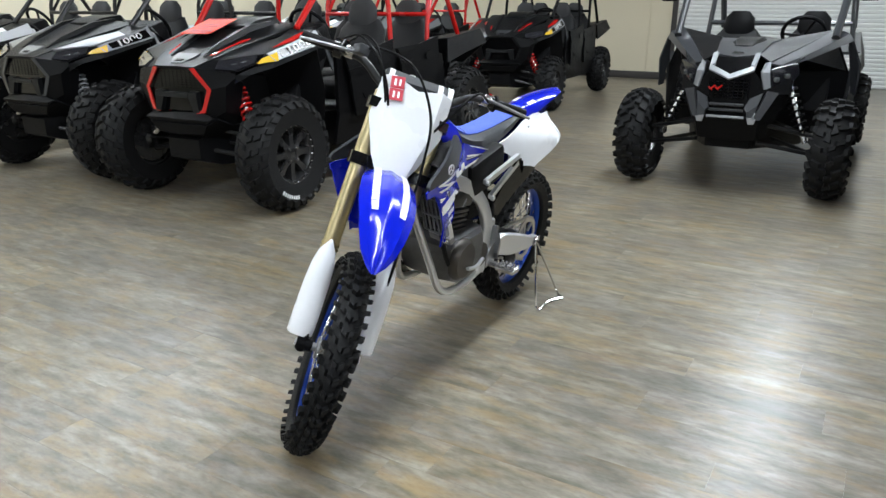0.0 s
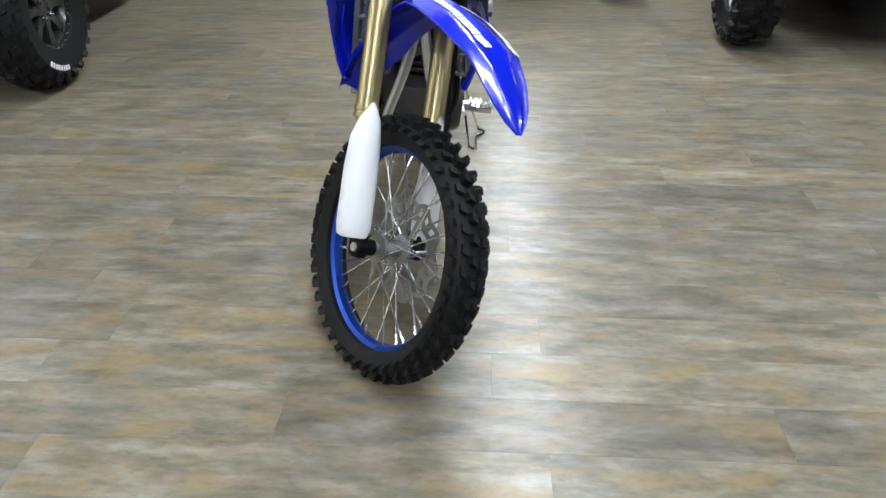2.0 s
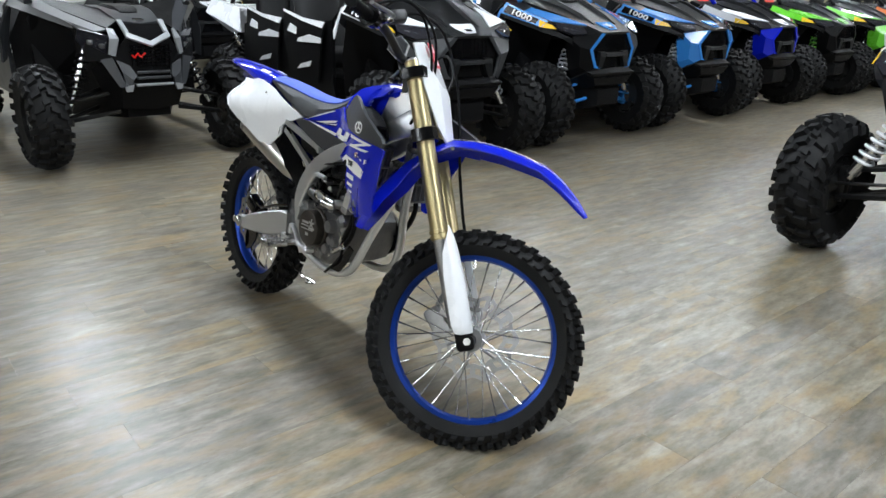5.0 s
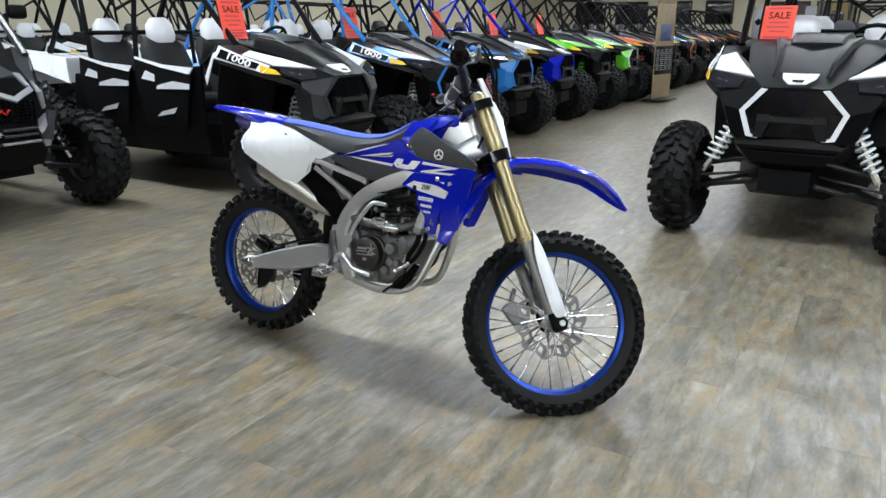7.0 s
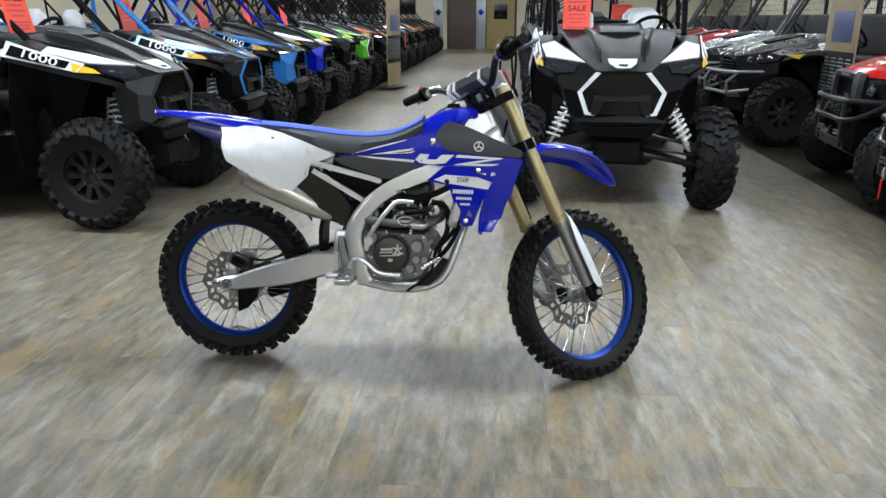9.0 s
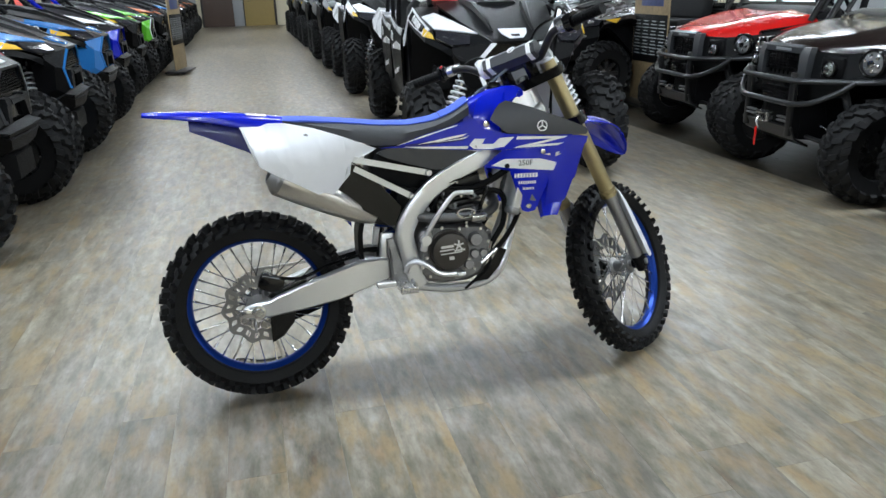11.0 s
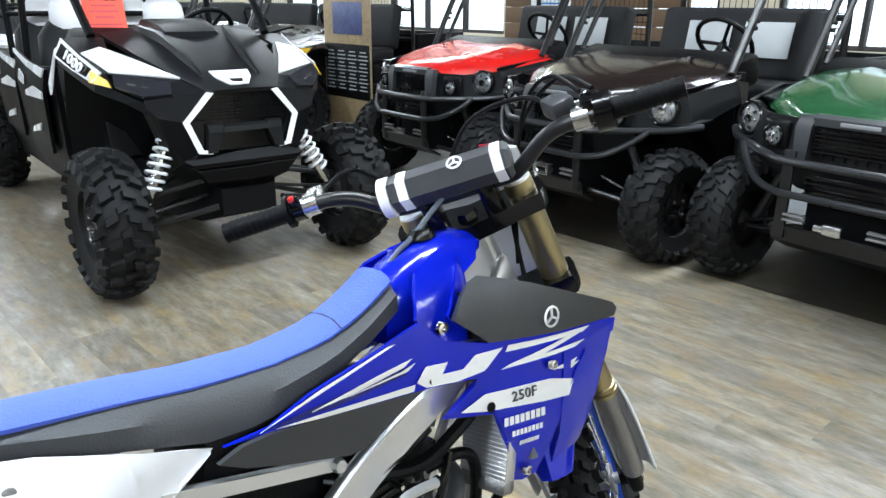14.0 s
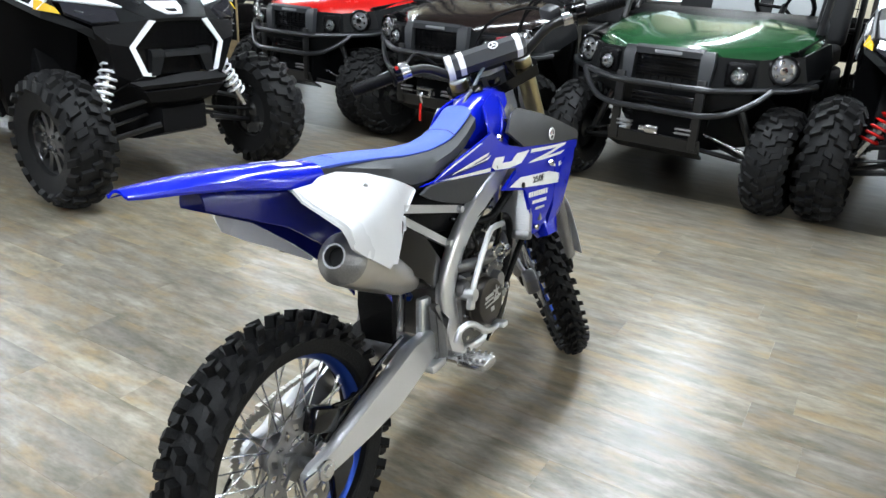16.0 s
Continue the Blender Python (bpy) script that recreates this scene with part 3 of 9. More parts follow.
def sport_utv(m, label, group, body, accent, cage, spring, led, seats=2, tyre=None, rim=None, rims_bead=False, z0=0.378, digits=True, doors=None, steer=0.0, pad=None, half=0.66, far=False, axle=-0.12):
    """A side-by-side sport buggy: local x ahead, the front axle at x = 0."""
    e = thing("side_by_side", m, label, "side-by-side", group)
    tyre, rim = tyre or TYRE_UTV, rim or RIM_BLACK
    back = -2.29 if seats == 2 else -2.97
    cab = -1.75 if seats == 2 else -2.45
    for sx, st in ((axle, steer), (back, 0)):
        for y in (half, -half):
            add_wheel(e, sx, y, z0, tyre, rim, st, 0)
    # hood: a low lip over the grille, rising to a raised middle at the cage
    bm = B()
    panels(bm, [
        [(0.17, 0, 1.012), (0.16, 0.19, 1.008), (-0.08, 0.13, 1.112), (-0.06, 0, 1.095)],
        [(-0.06, 0, 1.095), (-0.08, 0.13, 1.112), (-0.38, 0.17, 1.235), (-0.38, 0, 1.215)],
        [(-0.38, 0, 1.215), (-0.38, 0.17, 1.235), (-0.60, 0.22, 1.29), (-0.60, 0, 1.28)],
        [(0.16, 0.19, 1.008), (0.04, 0.265, 1.062), (-0.20, 0.36, 1.145), (-0.08, 0.13, 1.112)],
        [(-0.08, 0.13, 1.112), (-0.20, 0.36, 1.145), (-0.58, 0.44, 1.245), (-0.38, 0.17, 1.235)],
        [(-0.38, 0.17, 1.235), (-0.58, 0.44, 1.245), (-0.66, 0.44, 1.26), (-0.60, 0.22, 1.29)],
        [(0.17, 0, 1.012), (0.16, 0.19, 1.008), (0.15, 0.18, 0.99), (0.16, 0, 0.993)],
    ], 0.02)
    hood = part("hood", bm, M_HOOD, e, angle=16)
    for sd in (1, -1):
        bm = B()
        loft(bm, [[(x, sd * y + dy, z) for dy, z in ((-w, zz - 0.006), (w, zz - 0.006), (w * 0.5, zz + h), (-w * 0.5, zz + h))] for x, y, zz, w, h in ((0.02, 0.155, 1.07, 0.012, 0.006), (-0.12, 0.16, 1.128, 0.022, 0.028), (-0.40, 0.20, 1.235, 0.035, 0.034), (-0.60, 0.25, 1.28, 0.03, 0.02))])
        part("hood_ridge", bm, M_HOOD, hood, angle=20)
    bm = B()
    loft(bm, [[(x, y, z) for y, z in ((-w, zz - 0.02), (w, zz - 0.02), (w * 0.85, zz + h), (-w * 0.85, zz + h))] for x, zz, w, h in ((-0.46, 1.262, 0.17, 0.004), (-0.54, 1.278, 0.18, 0.022), (-0.74, 1.30, 0.21, 0.030), (-0.80, 1.27, 0.20, 0.01))])
    part("hood_scoop", bm, M_HOOD, hood, angle=20)
    bm = B()
    panels(bm, [[(0.135, 0, 1.032), (0.13, 0.05, 1.033), (0.06, 0.095, 1.062), (0.0, 0.105, 1.09), (-0.015, 0, 1.088)]], 0.008)
    badge = part("badge_plate", bm, accent if accent is not M_RED else M_GUN, hood, angle=16)
    bm = B()
    panels(bm, [[(0.115, 0, 1.044), (0.112, 0.028, 1.045), (0.085, 0.034, 1.056), (0.085, 0, 1.055)]], 0.006)
    part("badge_mark", bm, M_BLACK, badge)
    for sd in (1, -1):
        def sides(*polys, sd=sd):
            return [[(x, sd * y, z) for x, y, z in poly] for poly in polys]
        # dark shoulder with the lamp recess, wheel arch lip and well
        bm = B()
        panels(bm, sides(
            [(0.16, 0.19, 1.004), (0.04, 0.265, 1.056), (0.02, 0.33, 1.045), (0.10, 0.33, 0.985)],
            [(0.02, 0.33, 1.045), (0.04, 0.265, 1.056), (-0.20, 0.36, 1.14), (-0.42, 0.47, 1.19), (-0.42, 0.60, 1.165), (-0.13, 0.57, 1.09)],
            [(-0.42, 0.47, 1.19), (-0.58, 0.44, 1.24), (-0.66, 0.60, 1.24), (-0.62, 0.62, 1.235), (-0.42, 0.60, 1.165)],
            [(-0.13, 0.57, 1.09), (-0.42, 0.60, 1.165), (-0.62, 0.62, 1.235), (-0.65, 0.665, 1.14), (-0.40, 0.645, 1.085), (-0.17, 0.615, 1.03)],
            [(-0.17, 0.615, 1.03), (-0.40, 0.645, 1.085), (-0.65, 0.665, 1.14), (-0.63, 0.67, 1.11), (-0.40, 0.65, 1.055), (-0.17, 0.62, 1.0)],
            [(-0.08, 0.565, 1.02), (-0.13, 0.57, 1.09), (-0.17, 0.615, 1.03), (-0.17, 0.62, 1.0), (-0.02, 0.53, 0.955), (0.03, 0.47, 0.962)],
            [(0.03, 0.47, 0.962), (-0.02, 0.53, 0.955), (0.06, 0.43, 0.885), (0.10, 0.40, 0.90)],
        ), 0.014, False)
        fender = part("fender", bm, M_HOOD, e, angle=16)
        bm = B()
        panels(bm, sides(
            [(-0.10, 0.52, 1.06), (-0.45, 0.58, 1.15), (-0.62, 0.64, 1.14), (-0.68, 0.66, 0.80), (-0.66, 0.64, 0.40), (-0.58, 0.28, 0.40), (-0.48, 0.26, 0.90)],
            [(-0.10, 0.52, 1.06), (-0.48, 0.26, 0.90), (-0.30, 0.20, 1.02), (0.02, 0.24, 0.96)],
            [(0.02, 0.24, 0.96), (-0.30, 0.20, 1.02), (-0.48, 0.26, 0.90), (-0.58, 0.28, 0.40), (-0.15, 0.22, 0.40), (0.02, 0.22, 0.62)],
        ), 0.012, False)
        part("wheel_well", bm, M_BLACK, e, "matt black wheel well liner", angle=20)
        bm = B()
        if accent is M_RED:
            panels(bm, sides([(-0.22, 0.545, 1.118), (-0.42, 0.60, 1.174), (-0.60, 0.60, 1.225), (-0.58, 0.55, 1.225), (-0.40, 0.55, 1.178)]), 0.010, False)
            panels(bm, sides([(0.0, 0.20, 1.082), (-0.03, 0.225, 1.092), (-0.30, 0.30, 1.185), (-0.26, 0.26, 1.172)]), 0.010, False)
        else:
            panels(bm, sides([(0.035, 0.268, 1.068), (-0.13, 0.555, 1.098), (-0.42, 0.60, 1.174), (-0.44, 0.50, 1.200), (-0.21, 0.40, 1.146)]), 0.010, False)
        part("hood_accent", bm, accent, fender, angle=20)
        bm = B()
        panels(bm, sides([(-0.14, 0.583, 1.092), (-0.42, 0.612, 1.166), (-0.63, 0.632, 1.236), (-0.655, 0.672, 1.142), (-0.40, 0.652, 1.088), (-0.18, 0.620, 1.040)]), 0.008, False)
        part("fender_strip", bm, accent if accent is not M_RED else M_SILVER, fender, angle=30)
        if digits and not far:
            bm = B()
            panels(bm, sides([(-0.23, 0.602, 1.104), (-0.42, 0.621, 1.153), (-0.60, 0.640, 1.212), (-0.625, 0.670, 1.150), (-0.40, 0.655, 1.100), (-0.25, 0.630, 1.066)]), 0.006, False)
            part("digit_panel", bm, M_BLACK2, fender, "dark panel behind the digits", angle=30)
        bm = B()
        panels(bm, sides([(-0.650, 0.650, 1.19), (-0.672, 0.658, 1.18), (-0.735, 0.70, 1.00), (-0.725, 0.70, 0.94), (-0.710, 0.69, 0.99), (-0.660, 0.672, 1.14)]), 0.010, False)
        part("fender_tail", bm, accent if accent is not M_RED else M_GUN, fender, angle=30)
        bm = B()
        panels(bm, sides([(-0.215, 0.614, 1.10), (-0.205, 0.630, 1.042), (-0.045, 0.572, 1.028), (-0.09, 0.575, 1.06)]), 0.006, False)
        part("amber_marker", bm, M_YELLOW, fender, "yellow triangular fender mark")
        # lamp: a dark recess, smoked glass and two elements
        bm = B()
        panels(bm, sides([(0.035, 0.315, 1.035), (-0.10, 0.545, 1.074), (-0.055, 0.555, 1.025), (0.045, 0.46, 0.975), (0.10, 0.335, 0.985)]), 0.02, False)
        lamp = part("headlight", bm, M_DKLENS, e, "smoked angular headlight", angle=20)
        bm = B()
        for k in range(3):
            box(bm, (0.012, 0.045, 0.020), (0.062 - k * 0.038, sd * (0.375 + k * 0.058), 1.006 + k * 0.016), pose(0, 0, 0, sd * 12, 0, sd * 30), 0.005)
        part("lamp_element", bm, M_DKLAMP, lamp)
        # nose cheek with its chin
        bm = B()
        panels(bm, sides(
            [(0.155, 0.19, 1.004), (0.10, 0.335, 0.985), (0.045, 0.46, 0.970), (0.06, 0.46, 0.935), (0.105, 0.42, 0.885), (0.135, 0.31, 0.862), (0.155, 0.205, 0.992)],
            [(0.135, 0.31, 0.862), (0.105, 0.42, 0.885), (0.075, 0.37, 0.71), (0.115, 0.31, 0.672), (0.15, 0.25, 0.702)],
            [(0.105, 0.42, 0.885), (0.06, 0.46, 0.935), (-0.05, 0.44, 0.90), (-0.06, 0.36, 0.66), (0.075, 0.37, 0.71)],
            [(0.075, 0.37, 0.71), (-0.06, 0.36, 0.66), (-0.02, 0.33, 0.60), (0.115, 0.31, 0.672)],
        ), 0.016, False)
        part("nose_cheek", bm, body, e, "angular moulded nose cheek", angle=14)
        bm = B()
        panels(bm, sides(
            [(0.168, 0.155, 0.997), (0.164, 0.192, 1.003), (0.140, 0.315, 0.860), (0.146, 0.282, 0.857)],
            [(0.146, 0.282, 0.857), (0.140, 0.315, 0.860), (0.154, 0.256, 0.702), (0.157, 0.228, 0.716)],
            [(0.157, 0.228, 0.716), (0.154, 0.256, 0.702), (0.163, 0.185, 0.692), (0.163, 0.180, 0.712)],
        ), 0.010, False)
        part("grille_outline", bm, led, e)
    bm = B()
    panels(bm, [[(0.13, 0, 1.0), (0.13, 0.18, 0.998), (0.105, 0.30, 0.86), (0.12, 0.24, 0.70), (0.13, 0, 0.70)]], 0.006)
    for k in range(8):
        z = 0.86 + k * 0.017
        w = 0.285 - 0.105 * (z - 0.86) / 0.135
        box(bm, (0.012, 2 * w - 0.03, 0.006), (0.137, 0, z))
    for k in range(9):
        box(bm, (0.010, 0.006, 0.13), (0.135, -0.16 + 0.04 * k, 0.925))
    part("grille", bm, M_BLACK2, e)
    bm = B()
    loft(bm, [[(x, y, z) for x, z in ((0.12, 0.845), (0.165, 0.838), (0.172, 0.80), (0.12, 0.79))] for y in (-0.20, -0.12)])
    loft(bm, [[(x, y, z) for x, z in ((0.12, 0.835), (0.172, 0.828), (0.178, 0.80), (0.12, 0.79))] for y in (-0.12, 0.12)])
    loft(bm, [[(x, y, z) for x, z in ((0.12, 0.845), (0.165, 0.838), (0.172, 0.80), (0.12, 0.79))] for y in (0.12, 0.20)])
    for sd in (1, -1):
        loft(bm, [[(0.13, sd * y0, z), (0.168, sd * y0, z), (0.168, sd * y1, z), (0.13, sd * y1, z)] for y0, y1, z in ((0.12, 0.20, 0.80), (0.16, 0.21, 0.70))])
    part("grille_bar", bm, M_HOOD, e, angle=16)
    bm = B()
    panels(bm, [
        [(0.165, 0, 0.700), (0.15, 0.24, 0.698), (0.115, 0.325, 0.668), (0.185, 0.300, 0.652), (0.205, 0, 0.655)],
        [(0.205, 0, 0.655), (0.185, 0.300, 0.652), (0.175, 0.285, 0.630), (0.195, 0, 0.630)],
        [(0.185, 0, 0.622), (0.165, 0.262, 0.624), (0.145, 0.215, 0.560), (0.165, 0, 0.555)],
        [(0.165, 0, 0.555), (0.145, 0.215, 0.560), (0.04, 0.150, 0.50), (0.06, 0, 0.49)],
        [(0.165, 0.262, 0.624), (0.115, 0.325, 0.668), (-0.04, 0.33, 0.60), (-0.06, 0.24, 0.50), (0.04, 0.150, 0.50), (0.145, 0.215, 0.560)],
    ], 0.016)
    part("chin_guard", bm, M_BLACK, e, "black lower bumper moulding", angle=14)
    # belly, suspension
    bm = B()
    loft(bm, [[(x, y, z) for y, z in ((-w, a), (w, a), (w, b), (-w, b))] for x, w, a, b in ((0.14, 0.15, 0.36, 0.5), (0.0, 0.22, 0.31, 0.58), (-0.6, 0.42, 0.30, 0.6), (back + 0.55, 0.48, 0.30, 0.55), (back - 0.1, 0.24, 0.36, 0.75), (back - 0.35, 0.2, 0.45, 0.72))])
    box(bm, (0.2, 1.0, 0.34), (-0.62, 0, 0.72), pose(0, 0, 0, 0, -25, 0), 0.02)
    part("chassis", bm, M_BLACK, e)
    for x0 in (axle, back):
        for s in (1, -1):
            bm = B()
            tube(bm, [(x0 + 0.16, s * 0.18, 0.42), (x0 + 0.02, s * 0.58, z0 - 0.06)], 0.017, 7)
            tube(bm, [(x0 - 0.20, s * 0.2, 0.42), (x0 - 0.01, s * 0.58, z0 - 0.06)], 0.017, 7)
            tube(bm, [(x0 + 0.12, s * 0.22, 0.56), (x0 + 0.01, s * 0.56, z0 + 0.09)], 0.014, 7)
            tube(bm, [(x0 - 0.16, s * 0.22, 0.56), (x0, s * 0.56, z0 + 0.09)], 0.014, 7)
            tube(bm, [(x0 + 0.05, s * 0.15, 0.47), (x0 + 0.06, s * 0.58, z0 + 0.02)], 0.010, 6)
            box(bm, (0.06, 0.05, 0.2), (x0, s * 0.57, z0 + 0.01), None, 0.012)
            part("suspension_arm", bm, M_DARKMETAL if led is not M_LTBLUE else M_LTBLUE, e)
            bm = B()
            top, low = Vector((x0 - 0.02, s * 0.25, 0.95)), Vector((x0 + 0.05, s * 0.53, z0 + 0.06))
            tube(bm, [top, top.lerp(low, 0.45), low], [0.02, 0.02, 0.024], 8)
            tube(bm, [top.lerp(low, 0.62), top.lerp(low, 0.95)], 0.034, 9)
            shock = part("shock_absorber", bm, M_STEEL, e)
            bm = B()
            coil(bm, top.lerp(low, 0.20), top.lerp(low, 0.84), 0.050, 0.0085, 9 if not far else 6)
            part("spring", bm, spring, shock)
    # sides
    pair("side_panel", [[
        [(-0.66, 0.66, 0.95), (cab + 0.1, 0.68, 0.86), (cab, 0.66, 0.50), (-0.70, 0.64, 0.46)],
        [(-0.66, 0.66, 0.95), (-0.50, 0.62, 1.10), (-0.62, 0.62, 0.96)],
        [(-0.70, 0.64, 0.46), (cab, 0.66, 0.50), (cab, 0.60, 0.33), (-0.72, 0.58, 0.33)],
    ]], 0.03, M_BLACK, e)
    dcol = doors or accent
    door_x = [(-0.90, -1.60)] if seats == 2 else [(-0.90, -1.60), (-1.68, -2.40)]
    for s in (1, -1):
        for a, c in door_x:
            mid = (a + c) / 2
            bm = B()
            panels(bm, [[(x, s * y, z) for x, y, z in poly] for poly in (
                [(a, 0.69, 1.06), (mid, 0.70, 1.08), (c, 0.70, 1.14), (c, 0.715, 0.95), (mid, 0.72, 0.90), (a - 0.05, 0.705, 0.92)],
                [(a - 0.05, 0.705, 0.92), (mid, 0.72, 0.90), (c, 0.715, 0.95), (c + 0.04, 0.69, 0.58), (a - 0.16, 0.68, 0.56)],
            )], 0.02, False)
            door = part("door", bm, M_BLACK, e, "black moulded door", angle=14)
            if not far:
                bm = B()
                for poly in (
                    [(a + 0.01, 0.697, 1.065), (mid, 0.707, 1.085), (c, 0.707, 1.145), (c, 0.710, 1.125), (mid, 0.713, 1.058), (a - 0.03, 0.707, 1.015)],
                    [(a - 0.03, 0.716, 0.935), (a - 0.22, 0.722, 0.955), (mid - 0.06, 0.728, 0.915), (mid - 0.08, 0.726, 0.885), (a - 0.04, 0.716, 0.895)],
                    [(mid - 0.10, 0.722, 1.0), (c + 0.14, 0.719, 1.03), (c + 0.08, 0.721, 0.965), (mid - 0.10, 0.727, 0.945)],
                    [(a - 0.22, 0.708, 0.74), (mid - 0.05, 0.716, 0.70), (mid - 0.12, 0.712, 0.655), (a - 0.26, 0.706, 0.69)],
                ):
                    panels(bm, [[(x, s * y, z) for x, y, z in poly]], 0.008, False)
                part("door_stripe", bm, dcol, door, "coloured angular door graphics", angle=20)
    bm = B()
    panels(bm, [
        [(cab - 0.05, 0.66, 0.98), (back - 0.35, 0.62, 1.06), (back - 0.35, 0.70, 0.92), (back + 0.2, 0.74, 0.86), (cab + 0.02, 0.70, 0.78)],
        [(cab - 0.05, 0.66, 0.98), (back - 0.35, 0.62, 1.06), (back - 0.35, 0.30, 1.0), (cab - 0.05, 0.30, 0.96)],
        [(back - 0.35, 0.62, 1.06), (back - 0.35, 0.70, 0.92), (back - 0.42, 0.4, 0.70), (back - 0.42, 0.0, 0.70), (back - 0.37, 0.0, 1.0), (back - 0.35, 0.30, 1.0)],
    ], 0.02)
    part("rear_fender", lifted(bm), dcol if not far else accent, e, angle=20)
    bm = B()
    box(bm, (0.25, 1.1, 0.26), (-0.66, 0, 1.02), pose(0, 0, 0, 0, 20, 0), 0.05)
    part("dashboard", lifted(bm), M_BLACK, e)
    steering_wheel(e, -1.0, 0.30, 1.24)
    for r in range(seats // 2):
        for y in (0.30, -0.30):
            add_seat(e, -1.38 - r * 0.78, y, 0.74, pad or M_SEATGREY)
    # roll cage
    roof = cab + 0.15
    for s in (1, -1):
        bm = B()
        tube(bm, curve_pts([(-0.40, s * 0.50, 1.13), (-0.62, s * 0.52, 1.38), (-0.90, s * 0.54, 1.72), (-1.06, s * 0.53, 1.80), ((roof - 1.06) / 2, s * 0.53, 1.84), (roof, s * 0.53, 1.82), (roof - 0.18, s * 0.54, 1.66), (roof - 0.42, s * 0.56, 1.30), (back + 0.05, s * 0.56, 1.0)], 4), 0.024, 8)
        tube(bm, [(roof - 0.06, s * 0.54, 1.79), (roof + 0.05, s * 0.58, 1.3), (roof + 0.08, s * 0.58, 0.9)], 0.022, 8)
        tube(bm, [(roof - 0.2, s * 0.54, 1.6), (roof + 0.06, s * 0.58, 1.2)], 0.018, 7)
        if seats == 4:
            tube(bm, [(-1.50, s * 0.54, 1.83), (-1.52, s * 0.60, 1.3), (-1.52, s * 0.62, 0.9)], 0.022, 8)
        part("cage_side", lifted(bm), cage, e)
    bm = B()
    for x, z in ((-1.0, 1.78), (roof, 1.82)) + (((-1.5, 1.83),) if seats == 4 else ()):
        tube(bm, [(x, -0.53, z), (x, 0.53, z)], 0.022, 8)
    tube(bm, [(roof, -0.5, 1.8), (roof - 0.3, 0.0, 1.45), (roof, 0.5, 1.8)], 0.018, 7)
    tube(bm, [(roof + 0.07, -0.58, 1.22), (roof + 0.07, 0.58, 1.22)], 0.020, 8)
    part("cage_crossbar", lifted(bm), cage, e)
    if digits and not far:
        for s in (1, -1):
            mm = pose(-0.42, s * 0.646, 1.133, 0, 0, 180 if s > 0 else 0) @ pose(0, 0, 0, 0, 15 if s < 0 else -15, 0) @ pose(0, 0, 0, 66, 0, -3 * s)
            me = words("1000", 0.075, 0.004)
            me.materials.clear()
            me.materials.append(M_DECAL)
            part("digits", me, M_DECAL, e, "raised pale model digits", at=mm @ Matrix.Diagonal((1.75, 1, 1, 1)))
    return e


